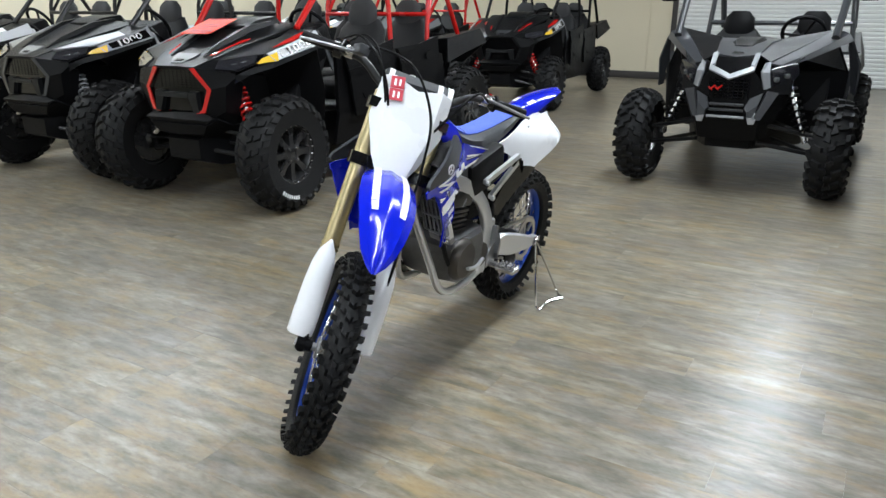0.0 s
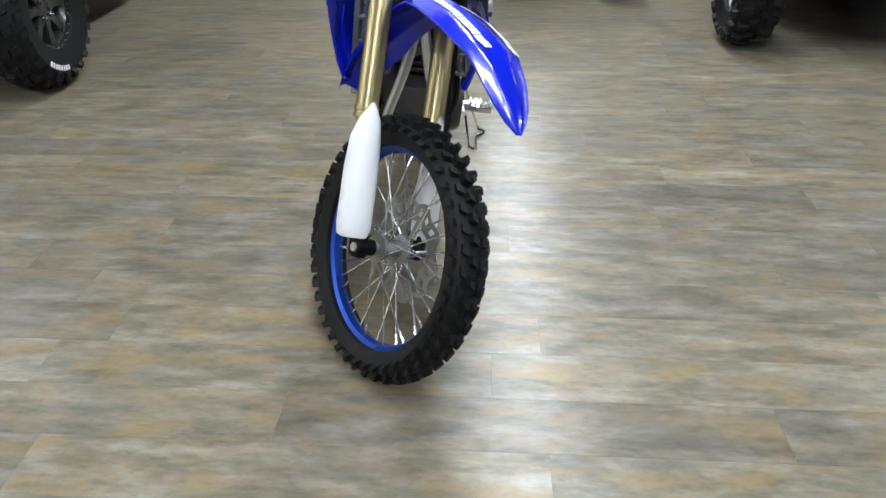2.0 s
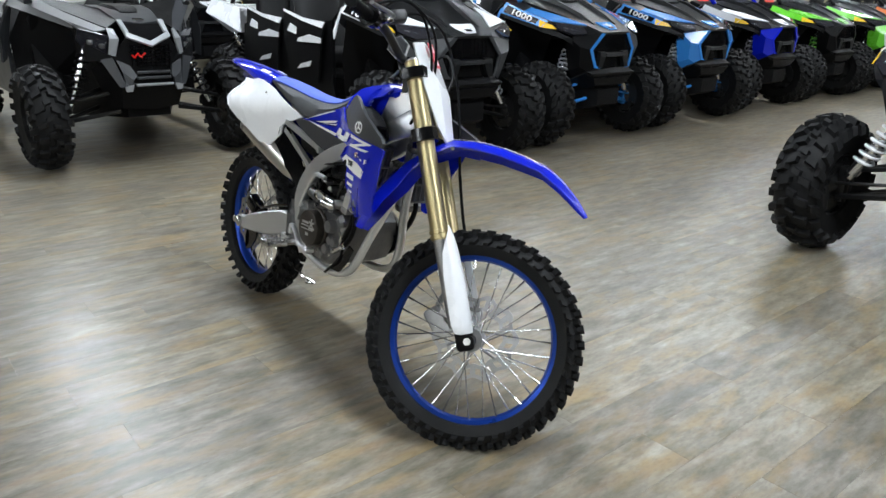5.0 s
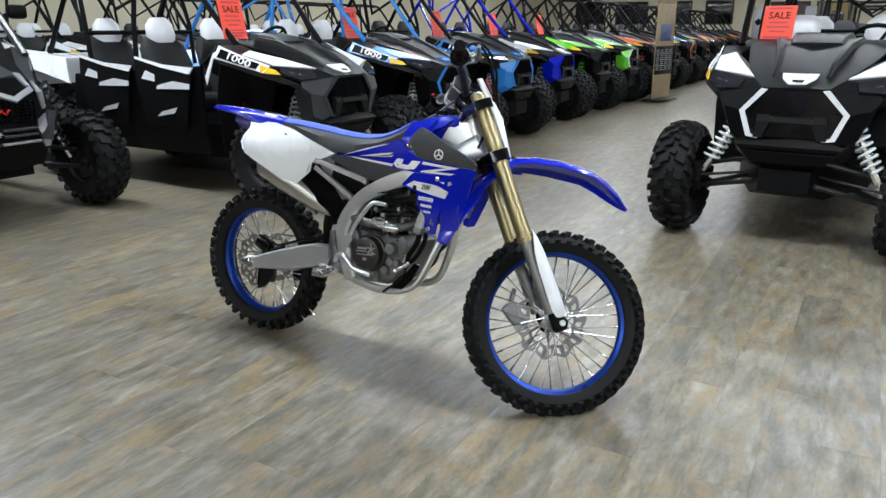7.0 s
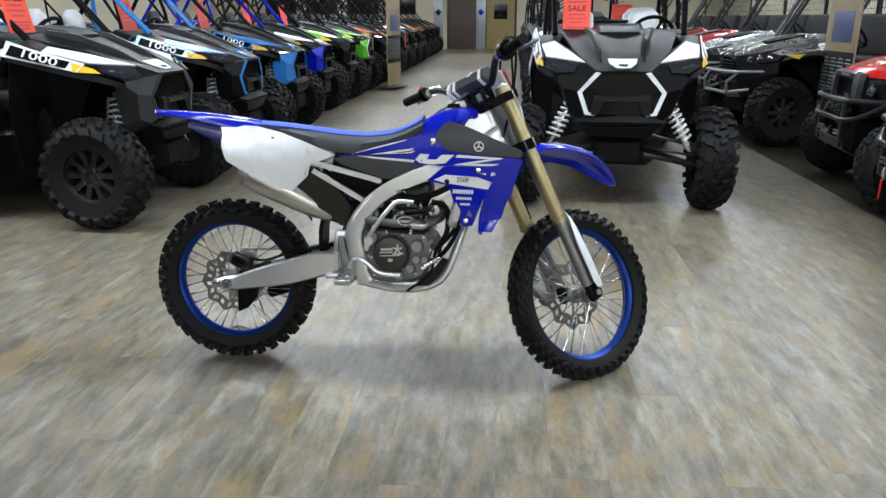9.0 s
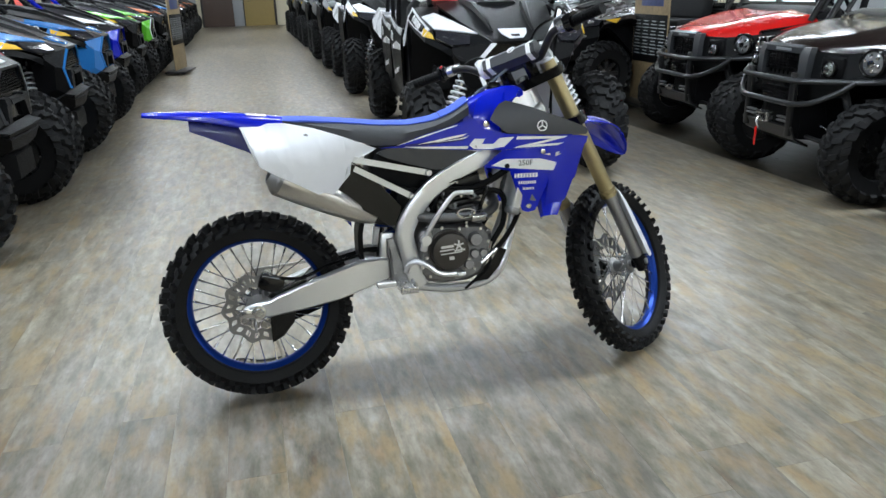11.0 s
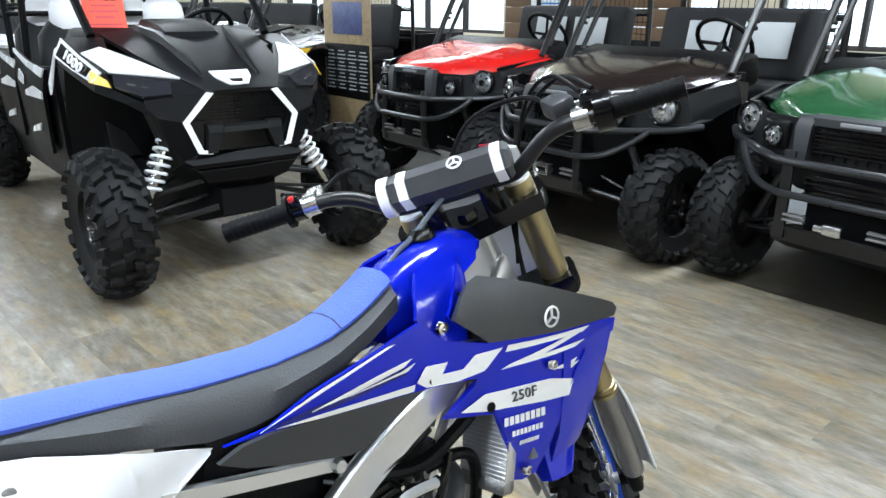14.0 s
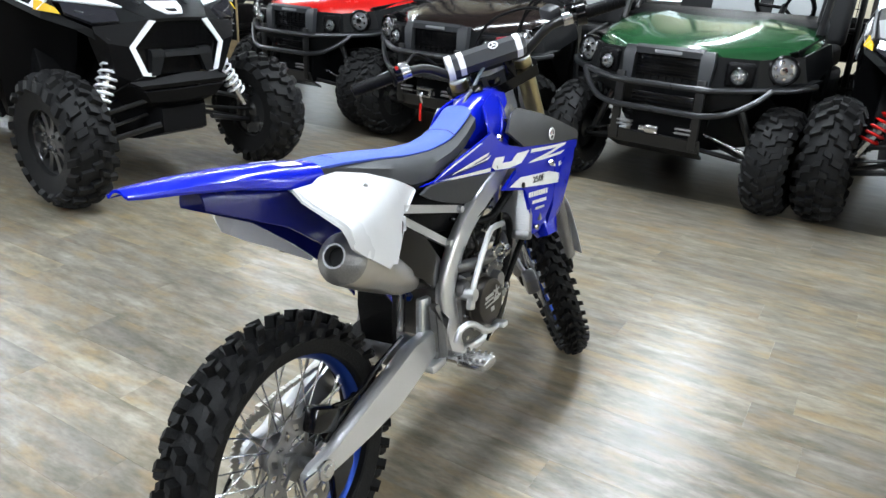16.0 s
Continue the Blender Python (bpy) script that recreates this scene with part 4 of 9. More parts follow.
def mule_front(e, paint, lamp_r, winch):
    """Rounded painted hood, black fascia with round lamps, tube bumper."""
    # painted hood: bowed front edge, crowned, with two raised ridges
    bm = B()
    rings = []
    for x, zc, ze, w, bow in ((0.235, 0.962, 0.945, 0.33, 0.05), (0.215, 0.982, 0.955, 0.40, 0.09), (0.15, 1.005, 0.965, 0.52, 0.14), (0.05, 1.03, 0.98, 0.63, 0.15), (-0.12, 1.066, 1.005, 0.69, 0.12), (-0.32, 1.098, 1.045, 0.70, 0.08), (-0.52, 1.12, 1.075, 0.69, 0.05), (-0.57, 1.105, 1.065, 0.68, 0.05)):
        ring = []
        for i in range(21):
            u = -1 + 2 * i / 20
            ridge = 0.020 * math.exp(-((abs(u) - 0.52) / 0.09) ** 2) - 0.010 * math.exp(-(u / 0.36) ** 4)
            ring.append((x - bow * u * u, u * w, ze + (zc - ze) * (1 - abs(u) ** 3) + ridge * max(0.0, min(1.0, (0.16 - x) / 0.4)) * 0.8 - 0.05 * max(0, abs(u) - 0.86) / 0.14))
        ring += [(x - bow * u * u - 0.012, u * w * 0.97, ze - 0.06) for u in (1, 0.5, 0, -0.5, -1)]
        rings.append(ring)
    loft(bm, rings)
    part("hood", bm, paint, e, angle=45)
    # black fascia with the lamp shoulders
    bm = B()
    panels(bm, [
        [(0.215, 0, 0.935), (0.205, 0.27, 0.930), (0.22, 0.27, 0.74), (0.235, 0, 0.74)],
        [(0.205, 0.27, 0.930), (0.135, 0.50, 0.930), (0.15, 0.52, 0.765), (0.22, 0.27, 0.74)],
        [(0.135, 0.50, 0.930), (-0.03, 0.70, 0.960), (-0.05, 0.745, 0.80), (0.15, 0.52, 0.765)],
        [(-0.03, 0.70, 0.960), (-0.42, 0.755, 1.02), (-0.44, 0.785, 0.90), (-0.12, 0.775, 0.81), (-0.05, 0.745, 0.80)],
        [(-0.42, 0.755, 1.02), (-0.57, 0.735, 1.0), (-0.60, 0.74, 0.40), (-0.50, 0.765, 0.62), (-0.44, 0.785, 0.90)],
        [(0.22, 0.27, 0.74), (0.15, 0.52, 0.765), (0.10, 0.47, 0.66), (0.19, 0.27, 0.60), (0.20, 0, 0.58), (0.235, 0, 0.74)],
    ], 0.02)
    part("fascia", bm, M_HOOD, e, angle=18)
    for s in (1, -1):
        bm = B()
        panels(bm, [[(x, s * y, z) for x, y, z in poly] for poly in (
            [(-0.05, 0.66, 0.98), (-0.60, 0.68, 1.04), (-0.62, 0.66, 0.40), (-0.52, 0.25, 0.40), (-0.30, 0.25, 0.85)],
            [(-0.30, 0.25, 0.85), (-0.52, 0.25, 0.40), (0.0, 0.22, 0.40), (0.12, 0.28, 0.70)],
        )], 0.012, False)
        part("wheel_well", bm, M_BLACK, e, "matt black wheel well liner", angle=20)
    bm = B()
    box(bm, (0.02, 0.40, 0.14), (0.232, 0, 0.853), None, 0.008)
    for k in range(7):
        box(bm, (0.014, 0.40, 0.007), (0.246, 0, 0.795 + k * 0.018))
    for k in range(7):
        box(bm, (0.010, 0.006, 0.15), (0.243, -0.15 + 0.05 * k, 0.838))
    part("grille", bm, M_BLACK2, e)
    bm = B()
    for s in (1, -1):
        loft(bm, [[(x0, s * ya, z), (x0 + 0.055, s * ya, z), (x0 + 0.045, s * yb, z), (x0, s * yb, z)] for x0, ya, yb, z in ((0.20, 0.20, 0.275, 0.955), (0.22, 0.205, 0.285, 0.90), (0.225, 0.21, 0.275, 0.74))])
    loft(bm, [[(x, y, z) for x, z in ((0.205, 0.905), (0.262, 0.912), (0.262, 0.948), (0.24, 0.966), (0.20, 0.962))] for y in (-0.21, -0.10, 0.10, 0.21)])
    part("grille_frame", bm, M_GUN, e, "dark grey moulded grille surround", angle=25)
    bm = B()
    box(bm, (0.006, 0.17, 0.018), (0.264, 0, 0.931), None, 0.002)
    part("nameplate", bm, M_SILVER, e, "plain raised name bar")
    for s in (1, -1):
        # small lamp in a square pod, large lamp on the outer shoulder
        bm = B()
        box(bm, (0.05, 0.165, 0.145), (0.168, s * 0.415, 0.838), pose(0, 0, 0, 0, 0, s * 18), 0.022, 3)
        part("lamp_pod", bm, M_BLACK, e, "black square lamp pod")
        for x, y, z, r, out in ((0.052, 0.620, 0.880, lamp_r, 34), (0.188, 0.415, 0.832, lamp_r * 0.62, 16)):
            mm = Matrix.Translation((x, s * y, z)) @ pose(0, 0, 0, 0, 0, -90 + s * out * 0.5)
            bm = B()
            lathe(bm, [(r * 1.22, -0.02), (r * 1.24, 0.022), (r * 1.10, 0.030), (r * 1.0, 0.022), (r * 0.95, -0.01)], 24, mm)
            bezel = part("headlight", bm, M_BLACK2, e)
            bm = B()
            lathe(bm, [(r, 0.012), (r * 0.8, 0.024), (r * 0.4, 0.030), (0, 0.032)], 24, mm)
            part("lens", bm, M_LENS if r > 0.04 else M_DKLAMP, bezel, "clear round lens")
            bm = B()
            lathe(bm, [(r * 0.36, 0.028), (r * 0.3, 0.040), (0, 0.042)], 14, mm)
            part("bulb_cap", bm, M_CHROME, bezel)
            if r > 0.04:
                for k in range(6):
                    t = 2 * math.pi * k / 6 + 0.3
                    bm = B()
                    lathe(bm, [(r * 0.17, 0), (r * 0.12, 0.008), (0, 0.010)], 8, mm @ Matrix.Translation((r * 0.64 * math.cos(t), 0.024, r * 0.64 * math.sin(t))))
                    part("facet", bm, M_CHROME, bezel)
    # tube bumper: a wide rail with flat ends, a hanging loop, two posts and a slotted plate
    bm = B()
    tube(bm, curve_pts([(-0.08, -0.79, 0.795), (0.04, -0.70, 0.775), (0.16, -0.54, 0.762), (0.29, -0.38, 0.755), (0.345, -0.25, 0.75), (0.345, 0.25, 0.75), (0.29, 0.38, 0.755), (0.16, 0.54, 0.762), (0.04, 0.70, 0.775), (-0.08, 0.79, 0.795)], 4), 0.019, 9)
    part("bumper_rail", bm, M_TUBE, e)
    for s in (1, -1):
        bm = B()
        panels(bm, [[(0.13, s * 0.585, 0.785), (-0.02, s * 0.76, 0.805), (-0.16, s * 0.80, 0.83), (-0.08, s * 0.72, 0.825), (0.08, s * 0.57, 0.795)]], 0.014, False)
        part("bumper_wing", bm, M_HOOD, e, "flat bumper end plate")
    bm = B()
    tube(bm, curve_pts([(0.14, -0.60, 0.765), (0.20, -0.54, 0.70), (0.29, -0.42, 0.625), (0.345, -0.29, 0.60), (0.35, -0.2, 0.598), (0.35, 0.2, 0.598), (0.345, 0.29, 0.60), (0.29, 0.42, 0.625), (0.20, 0.54, 0.70), (0.14, 0.60, 0.765)], 4), 0.018, 9)
    part("bumper_loop", bm, M_TUBE, e)
    for s in (1, -1):
        bm = B()
        box(bm, (0.022, 0.055, 0.42), (0.325, s * 0.255, 0.59), None, 0.006)
        part("bumper_post", bm, M_DARKMETAL, e)
        bm = B()
        box(bm, (0.03, 0.10, 0.012), (0.33, s * 0.19, 0.475), None, 0.003)
        box(bm, (0.03, 0.10, 0.012), (0.33, s * 0.19, 0.500), None, 0.003)
        part("tow_slot", bm, M_CAST, e)
    bm = B()
    panels(bm, [[(0.34, 0, 0.44), (0.335, 0.30, 0.44), (0.30, 0.30, 0.36), (0.305, 0, 0.36)], [(0.305, 0, 0.36), (0.30, 0.30, 0.36), (0.18, 0.28, 0.30), (0.18, 0, 0.30)]], 0.014)
    part("skid_plate", bm, M_DARKMETAL, e)
    bm = B()
    box(bm, (0.012, 0.40, 0.13), (0.25, 0, 0.62), None, 0.006)
    for k in range(5):
        box(bm, (0.012, 0.40, 0.008), (0.262, 0, 0.57 + 0.026 * k))
    part("lower_grille", bm, M_BLACK2, e)
    bm = B()
    if winch:
        box(bm, (0.06, 0.13, 0.022), (0.345, 0.0, 0.505), None, 0.006)
        box(bm, (0.06, 0.13, 0.022), (0.345, 0.0, 0.455), None, 0.006)
        for s in (1, -1):
            box(bm, (0.05, 0.02, 0.07), (0.345, s * 0.055, 0.48), None, 0.005)
        tube(bm, curve_pts([(0.385, 0, 0.48), (0.40, 0.0, 0.45), (0.395, 0.01, 0.42), (0.385, 0.0, 0.40)], 3), 0.010, 7)
        part("winch_fairlead", bm, M_STEEL, e, "bright winch fairlead and hook")
        bm = B()
        box(bm, (0.006, 0.022, 0.13), (0.40, 0.0, 0.34), None, 0.002)
        part("winch_strap", bm, M_RED, e, "short red hook strap")
    else:
        box(bm, (0.04, 0.085, 0.05), (0.345, 0.0, 0.475), None, 0.008)
        box(bm, (0.03, 0.04, 0.03), (0.355, -0.06, 0.475), None, 0.006)
        part("hitch_block", bm, M_STEEL, e)


def trail_front(e, paint, lamp_r, winch):
    """Sloping angular hood with painted fender flares, slanted clear lamps and a thin bent bumper."""
    bm = B()
    panels(bm, [
        [(0.33, 0, 0.955), (0.31, 0.16, 0.955), (0.02, 0.20, 1.075), (0.02, 0, 1.055)],
        [(0.02, 0, 1.055), (0.02, 0.20, 1.075), (-0.34, 0.27, 1.150), (-0.34, 0, 1.135)],
        [(-0.34, 0, 1.135), (-0.34, 0.27, 1.150), (-0.60, 0.30, 1.195), (-0.60, 0, 1.190)],
        [(0.31, 0.16, 0.955), (0.23, 0.30, 0.975), (-0.06, 0.47, 1.050), (0.02, 0.20, 1.075)],
        [(0.02, 0.20, 1.075), (-0.06, 0.47, 1.050), (-0.40, 0.53, 1.110), (-0.34, 0.27, 1.150)],
        [(-0.34, 0.27, 1.150), (-0.40, 0.53, 1.110), (-0.62, 0.55, 1.150), (-0.60, 0.30, 1.195)],
    ], 0.018)
    hood = part("hood", bm, paint, e, angle=16)
    bm = B()
    panels(bm, [[(-0.10, 0, 1.105), (-0.10, 0.10, 1.112), (-0.46, 0.16, 1.185), (-0.46, 0, 1.183)]], 0.03)
    part("hood_scoop", bm, M_BLACK, hood, angle=20)
    for sd in (1, -1):
        def sides(*polys, sd=sd):
            return [[(x, sd * y, z) for x, y, z in poly] for poly in polys]
        bm = B()
        panels(bm, sides(
            [(-0.06, 0.47, 1.046), (0.12, 0.52, 0.985), (-0.02, 0.70, 0.985), (-0.30, 0.74, 1.035), (-0.40, 0.53, 1.106)],
            [(-0.40, 0.53, 1.106), (-0.30, 0.74, 1.035), (-0.56, 0.74, 0.99), (-0.62, 0.60, 1.11)],
            [(-0.02, 0.70, 0.985), (0.05, 0.70, 0.925), (-0.10, 0.745, 0.955), (-0.30, 0.755, 0.985), (-0.50, 0.75, 0.93), (-0.56, 0.74, 0.99), (-0.30, 0.74, 1.035)],
        ), 0.014, False)
        fender = part("fender", bm, paint, e, angle=18)
        bm = B()
        panels(bm, sides([(0.05, 0.70, 0.925), (-0.10, 0.748, 0.955), (-0.30, 0.760, 0.985), (-0.50, 0.755, 0.93), (-0.62, 0.76, 0.66), (-0.66, 0.74, 0.66), (-0.54, 0.735, 0.90), (-0.30, 0.745, 0.950), (-0.08, 0.73, 0.915), (0.06, 0.66, 0.87)]), 0.02, False)
        part("fender_flare", bm, M_BLACK, fender, "black textured fender lip", angle=25)
        bm = B()
        panels(bm, sides([(0.02, 0.712, 0.985), (-0.16, 0.752, 1.000), (-0.10, 0.752, 0.945)]), 0.008, False)
        part("amber_marker", bm, M_YELLOW, fender, "amber triangular side marker")
        bm = B()
        panels(bm, sides([(0.235, 0.30, 0.968), (0.10, 0.52, 0.980), (0.03, 0.665, 0.975), (0.07, 0.655, 0.915), (0.20, 0.47, 0.885), (0.27, 0.32, 0.915)]), 0.02, False)
        lamp = part("headlight", bm, M_DKLENS, e, "slanted headlight with clear reflectors", angle=20)
        for k in range(3):
            bm = B()
            lathe(bm, [(0.034, -0.01), (0.034, 0.006), (0.028, 0.012), (0.02, 0.002), (0, -0.004)], 14, pose(0.248 - k * 0.062, sd * (0.375 + k * 0.095), 0.930 + k * 0.008, 0, 0, -90 + sd * 34))
            part("reflector", bm, M_CHROME, lamp)
        bm = B()
        panels(bm, sides(
            [(0.31, 0.16, 0.950), (0.23, 0.30, 0.966), (0.27, 0.32, 0.912), (0.20, 0.47, 0.880), (0.07, 0.655, 0.910), (0.05, 0.64, 0.80), (0.22, 0.46, 0.74), (0.33, 0.24, 0.70)],
            [(0.33, 0.24, 0.70), (0.22, 0.46, 0.74), (0.05, 0.64, 0.80), (0.02, 0.42, 0.52), (0.26, 0.24, 0.50)],
        ), 0.02, False)
        part("nose_cheek", bm, M_HOOD, e, angle=16)
        bm = B()
        panels(bm, sides(
            [(0.02, 0.66, 0.96), (-0.58, 0.68, 0.98), (-0.64, 0.66, 0.40), (-0.52, 0.25, 0.40), (-0.30, 0.25, 0.85)],
            [(-0.30, 0.25, 0.85), (-0.52, 0.25, 0.40), (0.0, 0.22, 0.40), (0.12, 0.28, 0.70)],
        ), 0.012, False)
        part("wheel_well", bm, M_BLACK, e, "matt black wheel well liner", angle=20)
        bm = B()
        tube(bm, [(0.10, sd * 0.52, 0.80), (0.36, sd * 0.36, 0.79), (0.46, sd * 0.30, 0.68), (0.44, sd * 0.28, 0.56)], 0.016, 8)
        part("bumper_post", bm, M_CAST, e)
    bm = B()
    panels(bm, [[(0.318, 0, 0.950), (0.30, 0.17, 0.948), (0.325, 0.25, 0.70), (0.33, 0, 0.68)], [(0.33, 0, 0.68), (0.325, 0.25, 0.70), (0.26, 0.24, 0.50), (0.27, 0, 0.48)]], 0.012)
    part("grille", bm, M_BLACK2, e, angle=16)
    for k in range(6):
        bm = B()
        box(bm, (0.012, 0.34 + 0.016 * k, 0.010), (0.338 + 0.002 * k, 0, 0.90 - k * 0.034), None, 0.002)
        part("grille_slat", bm, M_HOOD, e)
    bm = B()
    tube(bm, [(0.36, -0.36, 0.79), (0.46, -0.30, 0.79), (0.46, 0.30, 0.79), (0.36, 0.36, 0.79)], 0.017, 8)
    part("bumper_rail", bm, M_CAST, e)
    bm = B()
    tube(bm, [(0.24, -0.40, 0.60), (0.44, -0.28, 0.56), (0.44, 0.28, 0.56), (0.24, 0.40, 0.60)], 0.017, 8)
    part("bumper_loop", bm, M_CAST, e)


def work_utv(m, label, group, paint, winch=False, rim=None, lamp_r=0.072, screen=True, sheets=True, angular=False):
    """A utility side-by-side with a painted hood, round lamps and a tube bumper: local x ahead, front axle at x = 0."""
    e = thing("utility_vehicle", m, label, "utility vehicle", group)
    rim = rim or RIM_STEEL
    for sx in (0, -2.15):
        for y in (0.67, -0.67):
            add_wheel(e, sx, y, 0.375 if angular else 0.335, TYRE_UTV if angular else TYRE_MULE, rim)
    (trail_front if angular else mule_front)(e, paint, lamp_r, winch)
    # body, bed, cab
    bm = B()
    loft(bm, [[(x, y, z) for y, z in ((-w, a), (w, a), (w, b), (-w, b))] for x, w, a, b in ((0.20, 0.20, 0.34, 0.60), (-0.5, 0.34, 0.28, 0.60), (-1.6, 0.5, 0.28, 0.55), (-2.5, 0.4, 0.36, 0.7))])
    box(bm, (0.06, 1.36, 0.55), (-0.60, 0, 0.78), None, 0.01)
    part("chassis", bm, M_BLACK, e)
    for s in (1, -1):
        bm = B()
        tube(bm, [(0.15, s * 0.2, 0.36), (0.0, s * 0.58, 0.29)], 0.016, 7)
        tube(bm, [(-0.15, s * 0.2, 0.36), (0.0, s * 0.58, 0.29)], 0.016, 7)
        tube(bm, [(0.06, s * 0.34, 0.80), (0.02, s * 0.54, 0.36)], 0.026, 8)
        tube(bm, [(0.05, s * 0.1, 0.34), (0.05, s * 0.59, 0.31)], 0.011, 7)
        part("suspension_arm", bm, M_DARKMETAL, e)
        bm = B()
        tube(bm, [(0.08, s * 0.24, 0.44), (0.05, s * 0.58, 0.34)], 0.009, 7)
        part("tie_rod", bm, M_STEEL, e, "bright steering rod")
    bm = B()
    box(bm, (1.1, 1.36, 0.08), (-1.15, 0, 0.52), None, 0.02)
    box(bm, (0.5, 1.3, 0.35), (-1.40, 0, 0.60), None, 0.04)
    part("floor_tub", bm, M_BLACK, e)
    for z, h, name, dx in ((0.86, 0.16, "seat_bench", -1.30), (1.16, 0.50, "seat_back", -1.58)):
        bm = B()
        box(bm, (0.46 if h < 0.3 else 0.14, 1.28, h), (dx, 0, z), pose(0, 0, 0, 0, -10 if h > 0.3 else 0, 0), 0.045, 3)
        part(name, bm, M_BENCH, e)
    for y in (0.36, -0.10) if sheets else ():
        bm = B()
        box(bm, (0.006, 0.36, 0.24), (-1.488, y - 0.08, 1.20), pose(0, 0, 0, 0, -10, 0), 0.002)
        part("seat_placard", bm, M_PAPER, e, "pale grey instruction sheet")
    steering_wheel(e, -0.92, 0.32, 1.20, -50, 0.19)
    bm = B()
    box(bm, (0.25, 1.32, 0.20), (-0.70, 0, 1.04), pose(0, 0, 0, 0, 15, 0), 0.05)
    part("dashboard", bm, M_BLACK, e)
    for s in (1, -1):
        bm = B()
        tube(bm, curve_pts([(-0.50, s * 0.66, 1.05), (-0.66, s * 0.66, 1.35), (-0.94, s * 0.65, 1.86), (-1.0, s * 0.64, 1.92), (-1.1, s * 0.64, 1.93), (-1.75, s * 0.64, 1.93), (-1.80, s * 0.64, 1.85), (-1.82, s * 0.66, 1.3), (-1.82, s * 0.66, 0.6)], 3), 0.024, 8)
        tube(bm, [(-0.62, s * 0.62, 1.12), (-1.0, s * 0.61, 1.80)], 0.018, 8)
        for z in (1.30, 1.34):
            tube(bm, [(-0.66 - (z - 1.32) * 0.5, s * 0.69, z), (-0.66 - (z - 1.32) * 0.5, s * 0.62, z)], 0.012, 7)
        part("cab_frame", bm, M_DARKMETAL, e)
    bm = B()
    for x, z in ((-0.98, 1.91), (-1.78, 1.91), (-1.82, 1.35), (-1.82, 1.02)):
        tube(bm, [(x, -0.65, z), (x, 0.65, z)], 0.022, 8)
    part("cab_crossbar", bm, M_DARKMETAL, e)
    if screen:
        bm = B()
        for k in range(-12, 13):
            tube(bm, [(-1.84, k * 0.052, 1.03), (-1.84, k * 0.052, 1.88)], 0.0035, 4)
        for k in range(9):
            tube(bm, [(-1.84, -0.64, 1.08 + k * 0.1), (-1.84, 0.64, 1.08 + k * 0.1)], 0.0035, 4)
        part("rear_screen", bm, M_BLACK, e, "black wire mesh rear screen")
    bm = B()
    box(bm, (0.9, 1.36, 0.04), (-2.32, 0, 0.80), None, 0.01)
    for s in (1, -1):
        box(bm, (0.9, 0.04, 0.28), (-2.32, s * 0.68, 0.94), None, 0.01)
    box(bm, (0.04, 1.36, 0.28), (-1.88, 0, 0.94), None, 0.01)
    box(bm, (0.04, 1.36, 0.28), (-2.76, 0, 0.94), None, 0.01)
    part("cargo_bed", bm, M_BLACK, e)
    return e


